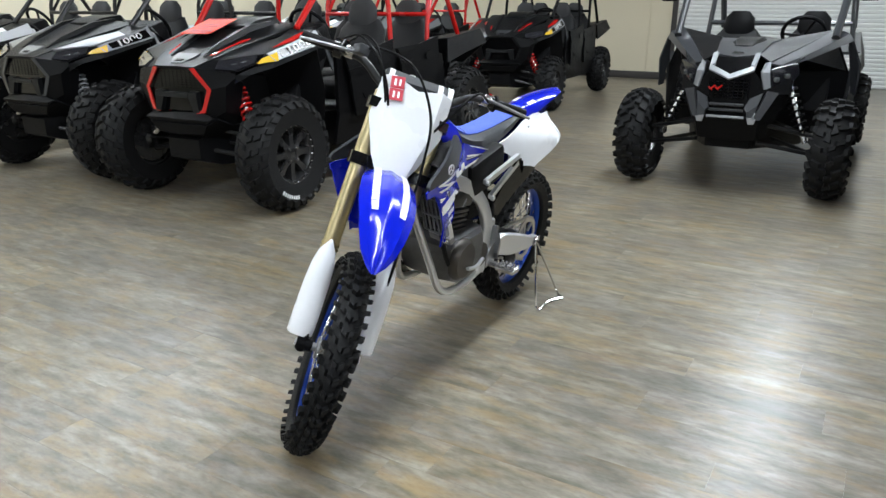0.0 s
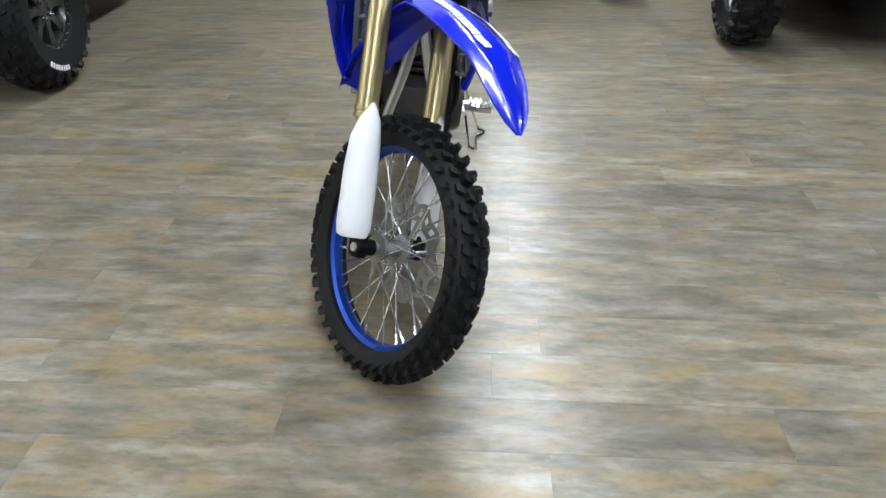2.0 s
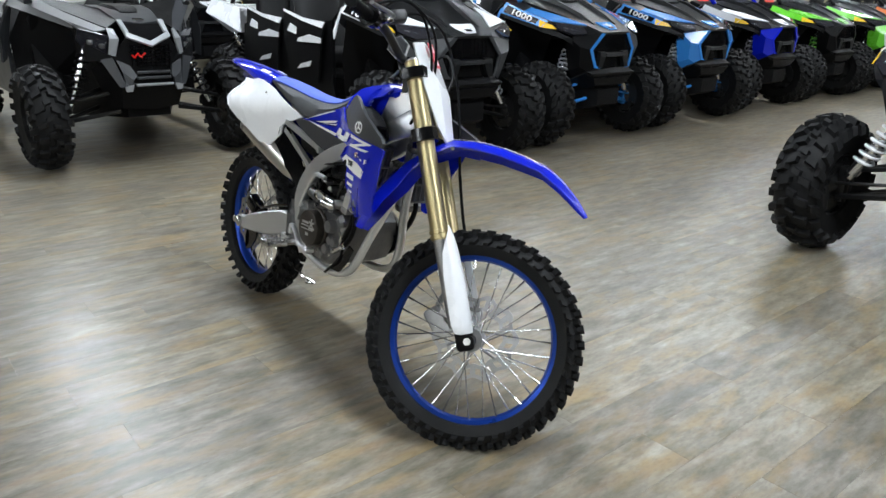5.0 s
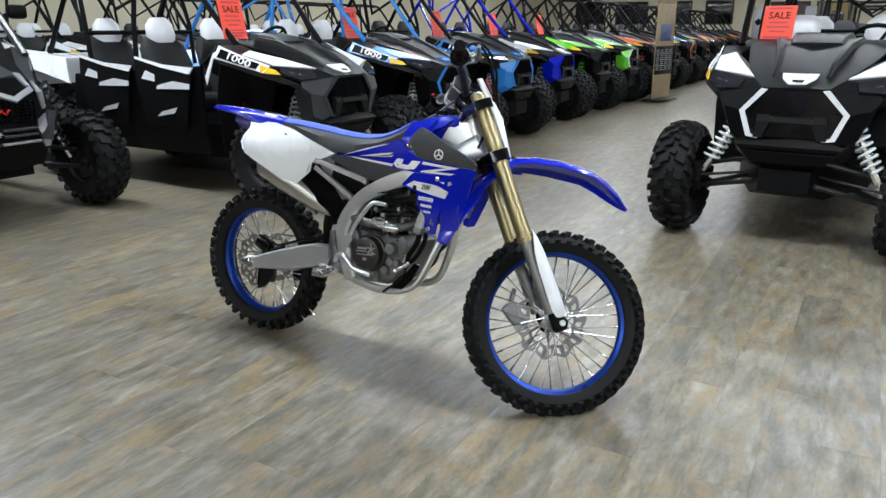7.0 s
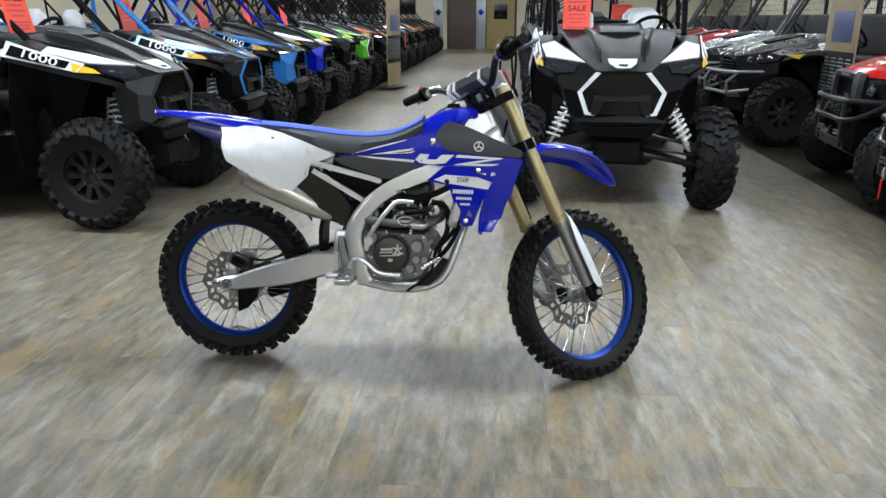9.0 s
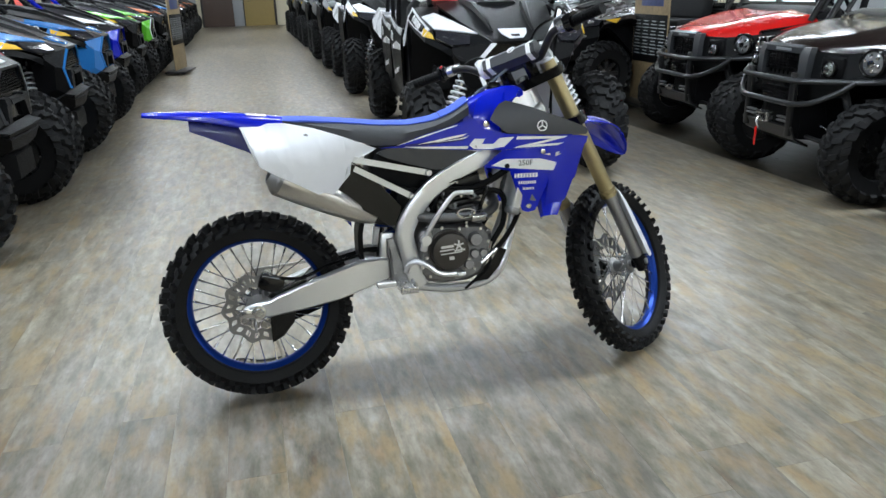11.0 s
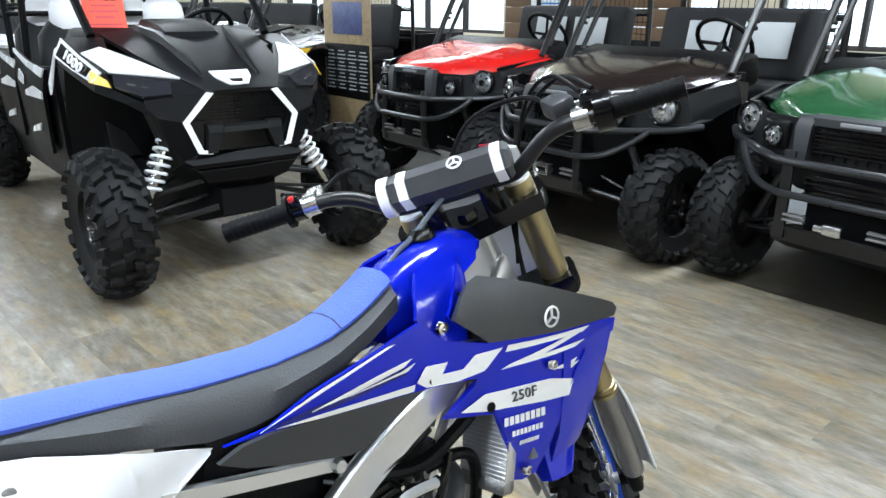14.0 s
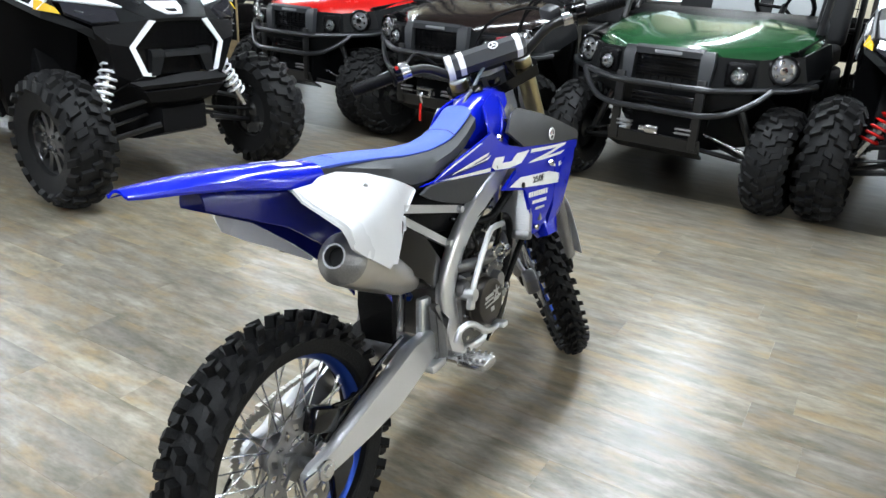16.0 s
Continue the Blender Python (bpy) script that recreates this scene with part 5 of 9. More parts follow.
def arrow_utv(m, label, group):
    """A wide grey sport side-by-side with a pointed beak, built apart from the others."""
    e = thing("side_by_side", m, label, "side-by-side", group)
    for sx in (0, -2.59):
        for y in (0.72, -0.72):
            add_wheel(e, sx, y, 0.385, TYRE_UTV, RIM_BLACK)
    bm = B()
    panels(bm, [
        [(0.17, 0, 1.045), (0.14, 0.15, 1.062), (-0.15, 0.19, 1.135), (-0.15, 0, 1.125)],
        [(-0.15, 0, 1.125), (-0.15, 0.19, 1.135), (-0.52, 0.24, 1.155), (-0.52, 0, 1.15)],
    ], 0.02)
    hood = part("hood", bm, M_GUN, e, angle=16)
    bm = B()
    loft(bm, [[(x, y, z) for y, z in ((-w, zz - 0.01), (w, zz - 0.01), (w * 0.7, zz + h), (-w * 0.7, zz + h))] for x, zz, w, h in ((-0.08, 1.112, 0.08, 0.004), (-0.18, 1.132, 0.11, 0.022), (-0.44, 1.142, 0.13, 0.026), (-0.54, 1.14, 0.12, 0.006))])
    part("hood_scoop", bm, M_BLACK, hood, angle=20)
    bm = B()
    panels(bm, [[(0.135, 0, 1.067), (0.125, 0.045, 1.07), (0.085, 0.03, 1.08), (0.09, 0.0, 1.079)]], 0.008)
    part("emblem", bm, M_CHROME, hood)
    bm = B()
    panels(bm, [
        [(0.325, 0, 0.945), (0.275, 0.135, 0.985), (0.18, 0.13, 1.045), (0.19, 0, 1.042)],
        [(0.345, 0, 0.90), (0.305, 0.15, 0.955), (0.275, 0.135, 0.985), (0.325, 0, 0.945)],
    ], 0.014)
    part("lip_recess", bm, M_BLACK2, e, "black recess under the hood lip", angle=16)
    for s in (1, -1):
        def sides(*polys, s=s):
            return [[(x, s * y, z) for x, y, z in poly] for poly in polys]
        # slim arm that sweeps from the nose up to the cage, then a flare behind the wheel
        bm = B()
        panels(bm, sides(
            [(0.15, 0.235, 1.005), (0.10, 0.305, 0.988), (-0.25, 0.50, 1.085), (-0.28, 0.41, 1.11)],
            [(-0.28, 0.41, 1.11), (-0.25, 0.50, 1.085), (-0.60, 0.69, 1.20), (-0.62, 0.59, 1.235)],
            [(0.10, 0.305, 0.988), (0.09, 0.315, 0.958), (-0.26, 0.52, 1.048), (-0.25, 0.50, 1.085)],
            [(-0.25, 0.50, 1.085), (-0.26, 0.52, 1.048), (-0.61, 0.725, 1.145), (-0.60, 0.69, 1.20)],
            [(-0.60, 0.69, 1.20), (-0.61, 0.725, 1.145), (-0.68, 0.80, 0.96), (-0.72, 0.80, 0.72), (-0.75, 0.765, 0.74), (-0.70, 0.74, 1.08)],
        ), 0.016, False)
        part("fender", bm, M_GUN, e, "grey slim fender sweeping up to the cage", angle=16)
        bm = B()
        panels(bm, sides([(0.13, 0.152, 1.052), (0.145, 0.235, 1.0), (-0.28, 0.405, 1.10), (-0.62, 0.585, 1.215), (-0.52, 0.24, 1.148), (-0.15, 0.19, 1.128)]), 0.014, False)
        part("cowl", bm, M_BLACK, e, "black cowl recess", angle=16)
        bm = B()
        panels(bm, sides(
            [(0.375, 0, 0.900), (0.318, 0.158, 0.962), (0.292, 0.150, 0.995), (0.345, 0.0, 0.932)],
            [(0.318, 0.158, 0.962), (0.165, 0.168, 1.072), (0.15, 0.132, 1.078), (0.285, 0.128, 0.998), (0.292, 0.150, 0.995)],
        ), 0.016, False)
        part("beak", bm, M_SILVER, e, "bright silver pointed beak", angle=16)
        bm = B()
        panels(bm, sides(
            [(0.285, 0.205, 0.945), (0.255, 0.258, 0.945), (0.24, 0.275, 0.83), (0.272, 0.235, 0.825)],
            [(0.285, 0.205, 0.945), (0.22, 0.215, 1.01), (0.16, 0.245, 1.018), (0.255, 0.258, 0.945)],
        ), 0.014, False)
        part("lamp_pillar", bm, M_SILVER, e, "silver pillar beside the headlight", angle=16)
        bm = B()
        panels(bm, sides([(0.245, 0.268, 0.965), (0.075, 0.420, 1.005), (0.045, 0.435, 0.93), (0.10, 0.385, 0.845), (0.225, 0.288, 0.83)]), 0.03, False)
        lamp = part("headlight", bm, M_DKLENS, e, "smoked slanted headlight", angle=20)
        bm = B()
        for k in range(2):
            box(bm, (0.02, 0.045, 0.04), (0.225 - 0.075 * k, s * (0.305 + k * 0.06), 0.895 + 0.022 * k), pose(0, 0, 0, 0, 0, s * 40), 0.012)
        part("lamp_element", bm, M_DKLAMP, lamp)
        bm = B()
        panels(bm, sides(
            [(0.265, 0.255, 0.815), (0.235, 0.330, 0.800), (0.31, 0.235, 0.605), (0.335, 0.195, 0.61)],
            [(0.315, 0.155, 0.760), (0.285, 0.235, 0.800), (0.325, 0.215, 0.720), (0.350, 0.150, 0.660), (0.360, 0.125, 0.690)],
            [(0.350, 0.150, 0.660), (0.325, 0.215, 0.720), (0.335, 0.195, 0.61), (0.352, 0.150, 0.615)],
        ), 0.016, False)
        part("bumper_frame", bm, M_GUN, e, "dark grey forked bumper frame", angle=16)
        bm = B()
        panels(bm, sides([(0.352, 0.150, 0.625), (0.345, 0.215, 0.615), (0.342, 0.205, 0.575), (0.350, 0.165, 0.575)]), 0.012, False)
        part("tow_bracket", bm, M_SILVER, e, "silver tow bracket")
        bm = B()
        panels(bm, sides(
            [(-0.05, 0.42, 1.03), (-0.62, 0.60, 1.18), (-0.72, 0.72, 0.90), (-0.70, 0.70, 0.40), (-0.56, 0.28, 0.40), (-0.40, 0.25, 0.90)],
            [(0.04, 0.36, 0.95), (-0.05, 0.42, 1.03), (-0.40, 0.25, 0.90), (-0.56, 0.28, 0.40), (-0.05, 0.22, 0.42), (0.06, 0.28, 0.70)],
        ), 0.012, False)
        part("wheel_well", bm, M_BLACK, e, "matt black wheel well liner", angle=20)
    bm = B()
    panels(bm, [
        [(0.335, 0, 0.905), (0.295, 0.155, 0.955), (0.262, 0.225, 0.86), (0.285, 0.17, 0.76), (0.32, 0, 0.735)],
        [(0.262, 0.225, 0.86), (0.24, 0.27, 0.96), (0.08, 0.40, 0.93), (0.08, 0.40, 0.78), (0.235, 0.32, 0.79), (0.285, 0.17, 0.76)],
        [(0.32, 0, 0.735), (0.285, 0.17, 0.76), (0.235, 0.32, 0.79), (0.29, 0.235, 0.61), (0.33, 0, 0.60)],
        [(0.33, 0, 0.60), (0.31, 0.225, 0.60), (0.22, 0.21, 0.44), (0.24, 0, 0.42)],
        [(0.31, 0.225, 0.60), (0.235, 0.32, 0.79), (0.08, 0.36, 0.72), (0.06, 0.26, 0.44), (0.22, 0.21, 0.44)],
    ], 0.02)
    part("nose", bm, M_BLACK, e, angle=16)
    bm = B()
    for k in range(7):
        w = 0.30 - 0.012 * abs(k - 4) * 2
        box(bm, (0.02, w, 0.008), (0.325, 0, 0.765 + k * 0.022))
    for k in range(9):
        box(bm, (0.016, 0.007, 0.15), (0.324, -0.136 + k * 0.034, 0.83))
    part("grille", bm, M_BLACK2, e)
    for z, mt, w in ((0.712, M_GUN, 0.24), (0.672, M_GUN, 0.24), (0.622, M_SILVER, 0.27)):
        bm = B()
        box(bm, (0.03, w, 0.018), (0.355, 0, z), None, 0.005)
        part("bumper_bar", bm, mt, e)
    bm = B()
    for k in range(4):
        box(bm, (0.012, 0.034, 0.012), (0.345, -0.13 + 0.024 * k, 0.825 + 0.012 * (k % 2)), pose(0, 0, 0, 40 if k % 2 else -40, 0, 0), 0.003)
    part("zigzag_mark", bm, M_RED, e, "small red zigzag mark")
    bm = B()
    box(bm, (0.01, 0.09, 0.05), (-1.08, 0.18, 1.60), pose(0, 0, 0, 20, 0, 0), 0.002)
    box(bm, (0.01, 0.05, 0.12), (-1.08, 0.13, 1.52), pose(0, 0, 0, -12, 0, 0), 0.002)
    part("hang_tag", bm, M_SALE, e, "small orange tag on the cage")
    bm = B()
    loft(bm, [[(x, y, z) for y, z in ((-w, a), (w, a), (w, b), (-w, b))] for x, w, a, b in ((0.16, 0.16, 0.36, 0.6), (-0.6, 0.45, 0.31, 0.62), (-2.2, 0.5, 0.31, 0.6), (-2.8, 0.25, 0.4, 0.8))])
    box(bm, (0.16, 1.2, 0.5), (-0.68, 0, 0.80), pose(0, 0, 0, 0, -20, 0), 0.02)
    part("chassis", bm, M_BLACK, e)
    for x0 in (0, -2.59):
        for s in (1, -1):
            bm = B()
            for dx, z in ((0.2, 0.42), (-0.2, 0.42), (0.14, 0.56), (-0.14, 0.56)):
                tube(bm, [(x0 + dx, s * 0.22, z), (x0, s * 0.62, 0.33 if z < 0.5 else 0.46)], 0.016, 7)
            part("suspension_arm", bm, M_DARKMETAL, e)
            bm = B()
            top, low = Vector((x0 - 0.02, s * 0.36, 0.86)), Vector((x0 + 0.03, s * 0.54, 0.42))
            tube(bm, [top, low], 0.022, 8)
            shock = part("shock_absorber", bm, M_STEEL, e)
            bm = B()
            coil(bm, top.lerp(low, 0.05), top.lerp(low, 0.8), 0.045, 0.009, 7)
            part("spring", bm, M_BLACK, shock)
    bm = B()
    panels(bm, [
        [(-0.74, 0.72, 1.02), (-1.85, 0.74, 1.00), (-1.85, 0.72, 0.45), (-0.80, 0.70, 0.45)],
        [(-1.85, 0.74, 1.00), (-2.95, 0.68, 1.15), (-2.95, 0.74, 0.95), (-2.3, 0.78, 0.85), (-1.85, 0.72, 0.7)],
        [(-1.85, 0.74, 1.00), (-2.95, 0.68, 1.15), (-2.95, 0, 1.05), (-1.85, 0, 1.0)],
    ], 0.03)
    part("side_panel", bm, M_GUN, e, angle=18)
    for s in (1, -1):
        bm = B()
        tube(bm, curve_pts([(-0.46, s * 0.60, 1.17), (-0.75, s * 0.62, 1.45), (-1.02, s * 0.62, 1.70), (-1.2, s * 0.61, 1.74), (-1.9, s * 0.6, 1.76), (-2.1, s * 0.6, 1.70), (-2.5, s * 0.62, 1.2)], 4), 0.03, 8)
        tube(bm, [(-1.95, s * 0.6, 1.74), (-1.88, s * 0.66, 1.0)], 0.024, 8)
        part("cage_side", bm, M_GUN, e)
        bm = B()
        box(bm, (0.06, 0.16, 0.11), (-0.78, s * 0.78, 1.50), None, 0.03)
        tube(bm, [(-0.80, s * 0.64, 1.46), (-0.80, s * 0.74, 1.49)], 0.012, 6)
        part("mirror", bm, M_BLACK, e)
    bm = B()
    for x, z in ((-1.1, 1.72), (-1.95, 1.74)):
        tube(bm, [(x, -0.6, z), (x, 0.6, z)], 0.026, 8)
    tube(bm, [(-1.9, -0.64, 1.25), (-1.9, 0.64, 1.25)], 0.022, 8)
    part("cage_crossbar", bm, M_GUN, e)
    bm = B()
    box(bm, (0.25, 1.2, 0.26), (-0.72, 0, 0.99), pose(0, 0, 0, 0, 20, 0), 0.05)
    part("dashboard", bm, M_BLACK, e)
    steering_wheel(e, -0.92, 0.33, 1.18)
    for y in (0.33, -0.33):
        add_seat(e, -1.35, y, 0.64, M_BLACK)
    return e

# ---- the hall ----
X0, X1, Y0, Y1, H = -11.0, 30.0, -7.0, 15.2, 4.6


def slab(name, size, at, material, label, category, bev=0.0):
    bm = B()
    box(bm, size, at, None, bev)
    ob = new(name, mesh_of(name, bm, material))
    return tagged(ob, label, category, kind="structure")


floor = slab("floor", (X1 - X0 + 0.4, Y1 - Y0 + 0.4, 0.1), ((X0 + X1) / 2, (Y0 + Y1) / 2, -0.0545), M_JOINT, "grey-brown wood-look vinyl plank floor with a satin sheen", "floor")
slab("ceiling", (X1 - X0 + 0.4, Y1 - Y0 + 0.4, 0.15), ((X0 + X1) / 2, (Y0 + Y1) / 2, H + 0.075), M_CEIL, "plain ceiling over the showroom, coloured dark to cut bounced light", "ceiling")
slab("wall_west", (0.2, Y1 - Y0, H), (X0 - 0.1, (Y0 + Y1) / 2, H / 2), M_WALL, "cream painted end wall", "wall")
slab("wall_east", (0.2, Y1 - Y0, H), (X1 + 0.1, (Y0 + Y1) / 2, H / 2), M_WALL, "cream painted far end wall with doors", "wall")


def wall_with_gaps(name, y, side, gaps, z0, z1, label):
    """A wall along x with rectangular openings."""
    bm = B()
    xs = X0
    for a, c in gaps:
        box(bm, (a - xs, 0.2, H), ((a + xs) / 2, y + side * 0.1, H / 2))
        if z0 > 0:
            box(bm, (c - a, 0.2, z0), ((a + c) / 2, y + side * 0.1, z0 / 2))
        box(bm, (c - a, 0.2, H - z1), ((a + c) / 2, y + side * 0.1, (H + z1) / 2))
        xs = c
    box(bm, (X1 - xs, 0.2, H), ((X1 + xs) / 2, y + side * 0.1, H / 2))
    return tagged(new(name, mesh_of(name, bm, M_WALL)), label, "wall", kind="structure")


wall_with_gaps("wall_north", Y1, 1, [(-3.75, 1.2)], 0.0, 3.6, "cream ribbed wall with a roller door opening")
WINDOWS = [(-9.2, -6.0), (-5.2, -2.0), (-1.2, 2.0), (2.8, 6.0), (6.8, 10.0), (10.8, 14.0)]
wall_with_gaps("wall_south", Y0, -1, WINDOWS, 0.9, 2.9, "cream front wall with a row of display windows")

# roller door
bm = B()
k = 0
z = 0.0
while z < 3.6:
    loft(bm, [[(x, Y1 + 0.03, z), (x, Y1 + 0.012, z + 0.02), (x, Y1 + 0.012, z + 0.055), (x, Y1 + 0.03, z + 0.075), (x, Y1 + 0.05, z + 0.0375)] for x in (-3.75, 1.2)])
    z += 0.075
tagged(new("door_1", mesh_of("door_1", bm, M_STEEL_DOOR, 25)), "closed white corrugated steel roller door", "roller door", kind="structure")
bm = B()
for x in (-3.80, 1.25):
    box(bm, (0.10, 0.05, 3.65), (x, Y1 - 0.02, 1.825), None, 0.008)
tagged(new("trim", mesh_of("trim", bm, M_BASE)), "dark steel guide rails beside the roller door", "door trim", kind="structure")
bm = B()
box(bm, (-3.86 - X0, 0.03, 0.14), ((X0 - 3.86) / 2, Y1 - 0.015, 0.07), None, 0.006)
box(bm, (X1 - 1.32, 0.03, 0.14), ((X1 + 1.32) / 2, Y1 - 0.015, 0.07), None, 0.006)
tagged(new("baseboard", mesh_of("baseboard", bm, M_BASE)), "dark rubber baseboard along the cream wall", "baseboard", kind="structure")
# vertical seams of the wall cladding
bm = B()
x = X0 + 0.6
while x < -3.9:
    box(bm, (0.03, 0.012, H - 0.2), (x, Y1 - 0.006, H / 2 + 0.05), None, 0.003)
    x += 1.22
tagged(new("wall_batten", mesh_of("wall_batten", bm, M_WALL)), "cream seam strips on the panelled wall", "wall trim", kind="structure")

# windows of the front wall, with a bright outdoors behind
M_GLASS = bpy.data.materials.new("window_glass")
M_GLASS.use_nodes = True
gb = M_GLASS.node_tree.nodes["Principled BSDF"]
gb.inputs["Base Color"].default_value = (0.95, 0.97, 0.97, 1)
gb.inputs["Transmission Weight"].default_value, gb.inputs["Roughness"].default_value, gb.inputs["IOR"].default_value = 1.0, 0.02, 1.1
for i, (a, c) in enumerate(WINDOWS):
    bm = B()
    w, mid = c - a, (a + c) / 2
    for x in (a + 0.03, mid - w / 6, mid + w / 6, c - 0.03):
        box(bm, (0.06, 0.12, 2.0), (x, Y0 - 0.1, 1.9), None, 0.006)
    for zz in (0.93, 2.3, 2.87):
        box(bm, (w - 0.13, 0.10, 0.06), (mid, Y0 - 0.1, zz), None, 0.006)
    win = tagged(new("window_%d" % (i + 1), mesh_of("window", bm, M_BASE)), "large dark-framed display window bright with daylight", "window", kind="structure")
    bm = B()
    box(bm, (w - 0.02, 0.006, 1.98), (mid, Y0 - 0.1, 1.9))
    pane = part("pane", bm, M_GLASS, win)
    pane.visible_shadow = False
bm = B()
box(bm, (60, 0.1, 9), (8, Y0 - 6, 3.5))
tagged(new("backdrop", mesh_of("backdrop", bm, glowing("overcast_distance", (0.78, 0.86, 0.95), 1.6))), "pale bright daylight beyond the windows", "backdrop", kind="structure")
bm = B()
box(bm, (60, 6.2, 0.1), (8, Y0 - 3.3, -0.1))
tagged(new("pavement", mesh_of("pavement", bm, surface("concrete_apron", (0.35, 0.34, 0.32), 0.8, bump=0.3))), "grey concrete outside the windows", "pavement", kind="structure")

# ceiling lights
bm = B()
box(bm, (0.34, LAMP_LONG + 0.1, 0.08), (0, 0, 0.06), None, 0.01)
HOUSING = mesh_of("housing", bm, M_WHITE)
bm = B()
for x in (-0.11, 0, 0.11):
    tube(bm, [(x, -LAMP_LONG / 2, 0.0), (x, LAMP_LONG / 2, 0.0)], 0.018, 8)
TUBES = mesh_of("tubes", bm, glowing("fluorescent_tube", (1.0, 0.98, 0.93), 6.0))
for y in LAMP_ROWS:
    for x in LAMP_COLS:
        e = thing("ceiling_light", Matrix.Translation((x, y, LAMP_Z + 0.08)), "white fluorescent high bay fixture under the ceiling", "ceiling light", "ceiling lights")
        part("housing", HOUSING, None, e)
        part("tubes", TUBES, None, e, "bright fluorescent tubes")
        bm = B()
        for s in (-1.7, 1.7):
            tube(bm, [(0, s, 0.10), (0, s, H - LAMP_Z - 0.08)], 0.006, 5)
        part("hanger", bm, M_STEEL, e)
        light_area("fixture_glow", x, y, LAMP_Z + 0.03, 0.30, LAMP_LONG, LAMP_W, LAMP_TINT)


# ---- the vehicles of the hall ----
def at(x, y, heading):
    return pose(x, y, 0, 0, 0, heading)


ROW_L = "side-by-sides along the back row"
ROW_R = "utility vehicles along the front row"
ROW_M = "side-by-sides in the aisle line"
sport_utv(at(0.98, 4.59, -92), "charcoal and white four-seat side-by-side with black cage, parked", ROW_L, M_GUN, M_WHITE, M_BLACK, M_SILVER, M_GUN, seats=4, doors=M_WHITE, pad=M_WHITE)
sport_utv(at(2.72, 4.6, -90), "light blue and black side-by-side with blue cage bars", ROW_L, M_BLACK, M_LTBLUE, M_LTBLUE, M_SILVER, M_LTBLUE, seats=4, pad=M_WHITE)
sport_utv(at(4.5, 4.63, -90), "bright blue side-by-side with black cage and blue nose", ROW_L, M_LTBLUE, M_LTBLUE, M_BLACK, M_SILVER, M_LTBLUE, seats=2)
sport_utv(at(6.25, 4.73, -90), "royal blue and white sport side-by-side", ROW_L, M_BLUE, M_WHITE, M_BLUE, M_SILVER, M_BLUE, seats=2, far=True)
sport_utv(at(7.95, 4.73, -90), "lime green and black sport side-by-side", ROW_L, M_BLACK, M_GREEN, M_BLACK, M_GREEN, M_BLACK, seats=2, far=True)
sport_utv(at(9.6, 4.73, -90), "lime green side-by-side with white lamps", ROW_L, M_GREEN, M_GREEN, M_BLACK, M_BLACK, M_WHITE, seats=2, far=True)
sport_utv(at(11.45, 4.73, -90), "black and orange side-by-side with orange wheels", ROW_L, M_BLACK, M_ORANGE, M_BLACK, M_ORANGE, M_BLACK, seats=2, rim=RIM_ORANGE, far=True)
sport_utv(at(13.15, 4.78, -90), "black and red side-by-side in the distance", ROW_L, M_BLACK, M_RED, M_BLACK, M_RED, M_BLACK, seats=2, far=True)
sport_utv(at(14.85, 4.78, -90), "blue and orange side-by-side in the distance", ROW_L, M_BLACK, M_LTBLUE, M_BLACK, M_ORANGE, M_ORANGE, seats=2, far=True)
far_utv = sport_utv(at(16.55, 4.78, -90), "dark grey side-by-side far down the row", ROW_L, M_BLACK, M_GUN, M_BLACK, M_BLACK, M_BLACK, seats=2, far=True)
far_red = sport_utv(at(18.25, 4.78, -90), "black side-by-side with orange trim far down the row", ROW_L, M_BLACK, M_ORANGE, M_BLACK, M_BLACK, M_BLACK, seats=2, far=True)
for i in range(4):
    copy_thing(far_utv if i % 2 else far_red, at(19.95 + 1.7 * i, 4.9, -90))
sport_utv(at(-4.27, 3.62, -87), "black and red side-by-side with red cage and beadlock wheels", ROW_L, M_BLACK, M_RED, M_RED, M_RED, M_RED, seats=4, doors=M_BLACK, tyre=TYRE_BIG, rim=RIM_BEAD, z0=0.415, axle=-0.12, half=0.70)
sport_utv(at(-6.20, 3.66, -87), "silver and black side-by-side with a black cage", ROW_L, M_BLACK, M_SILVER, M_DARKMETAL, M_SILVER, M_GUN, seats=4, doors=M_BLACK, tyre=TYRE_BIG, rim=RIM_BEAD, z0=0.415, axle=-0.12, half=0.70)
sport_utv(at(-8.2, 3.78, -88), "grey and white side-by-side at the row's end", ROW_L, M_GUN, M_WHITE, M_DARKMETAL, M_SILVER, M_GUN, seats=2, far=True)
sport_utv(at(1.29, 1.17, 176), "white and black four-seat side-by-side standing in the aisle", ROW_M, M_BLACK, M_WHITE, M_BLACK, M_WHITE, M_WHITE, seats=4, pad=M_WHITE, doors=M_WHITE, half=0.68, axle=0.0)
sport_utv(at(6.3, 1.0, 178), "black and white side-by-side behind another in line", ROW_M, M_BLACK, M_WHITE, M_BLACK, M_SILVER, M_BLACK, seats=2, far=True)
aisle_utv = sport_utv(at(9.9, 0.95, 180), "black side-by-side standing in the aisle line", ROW_M, M_BLACK, M_GUN, M_BLACK, M_SILVER, M_BLACK, seats=2, far=True)
for x in (13.6, 17.3, 21.0):
    copy_thing(aisle_utv, at(x, 0.9, 180))
arrow_utv(at(-1.0, 6.10, -90), "grey pointed-beak sport side-by-side with black seats", ROW_L)
sport_utv(at(-4.7, 9.48, -84), "black four-seat side-by-side with red trim by the wall", ROW_L, M_BLACK, M_RED, M_BLACK, M_RED, M_BLACK, seats=4, doors=M_BLACK)
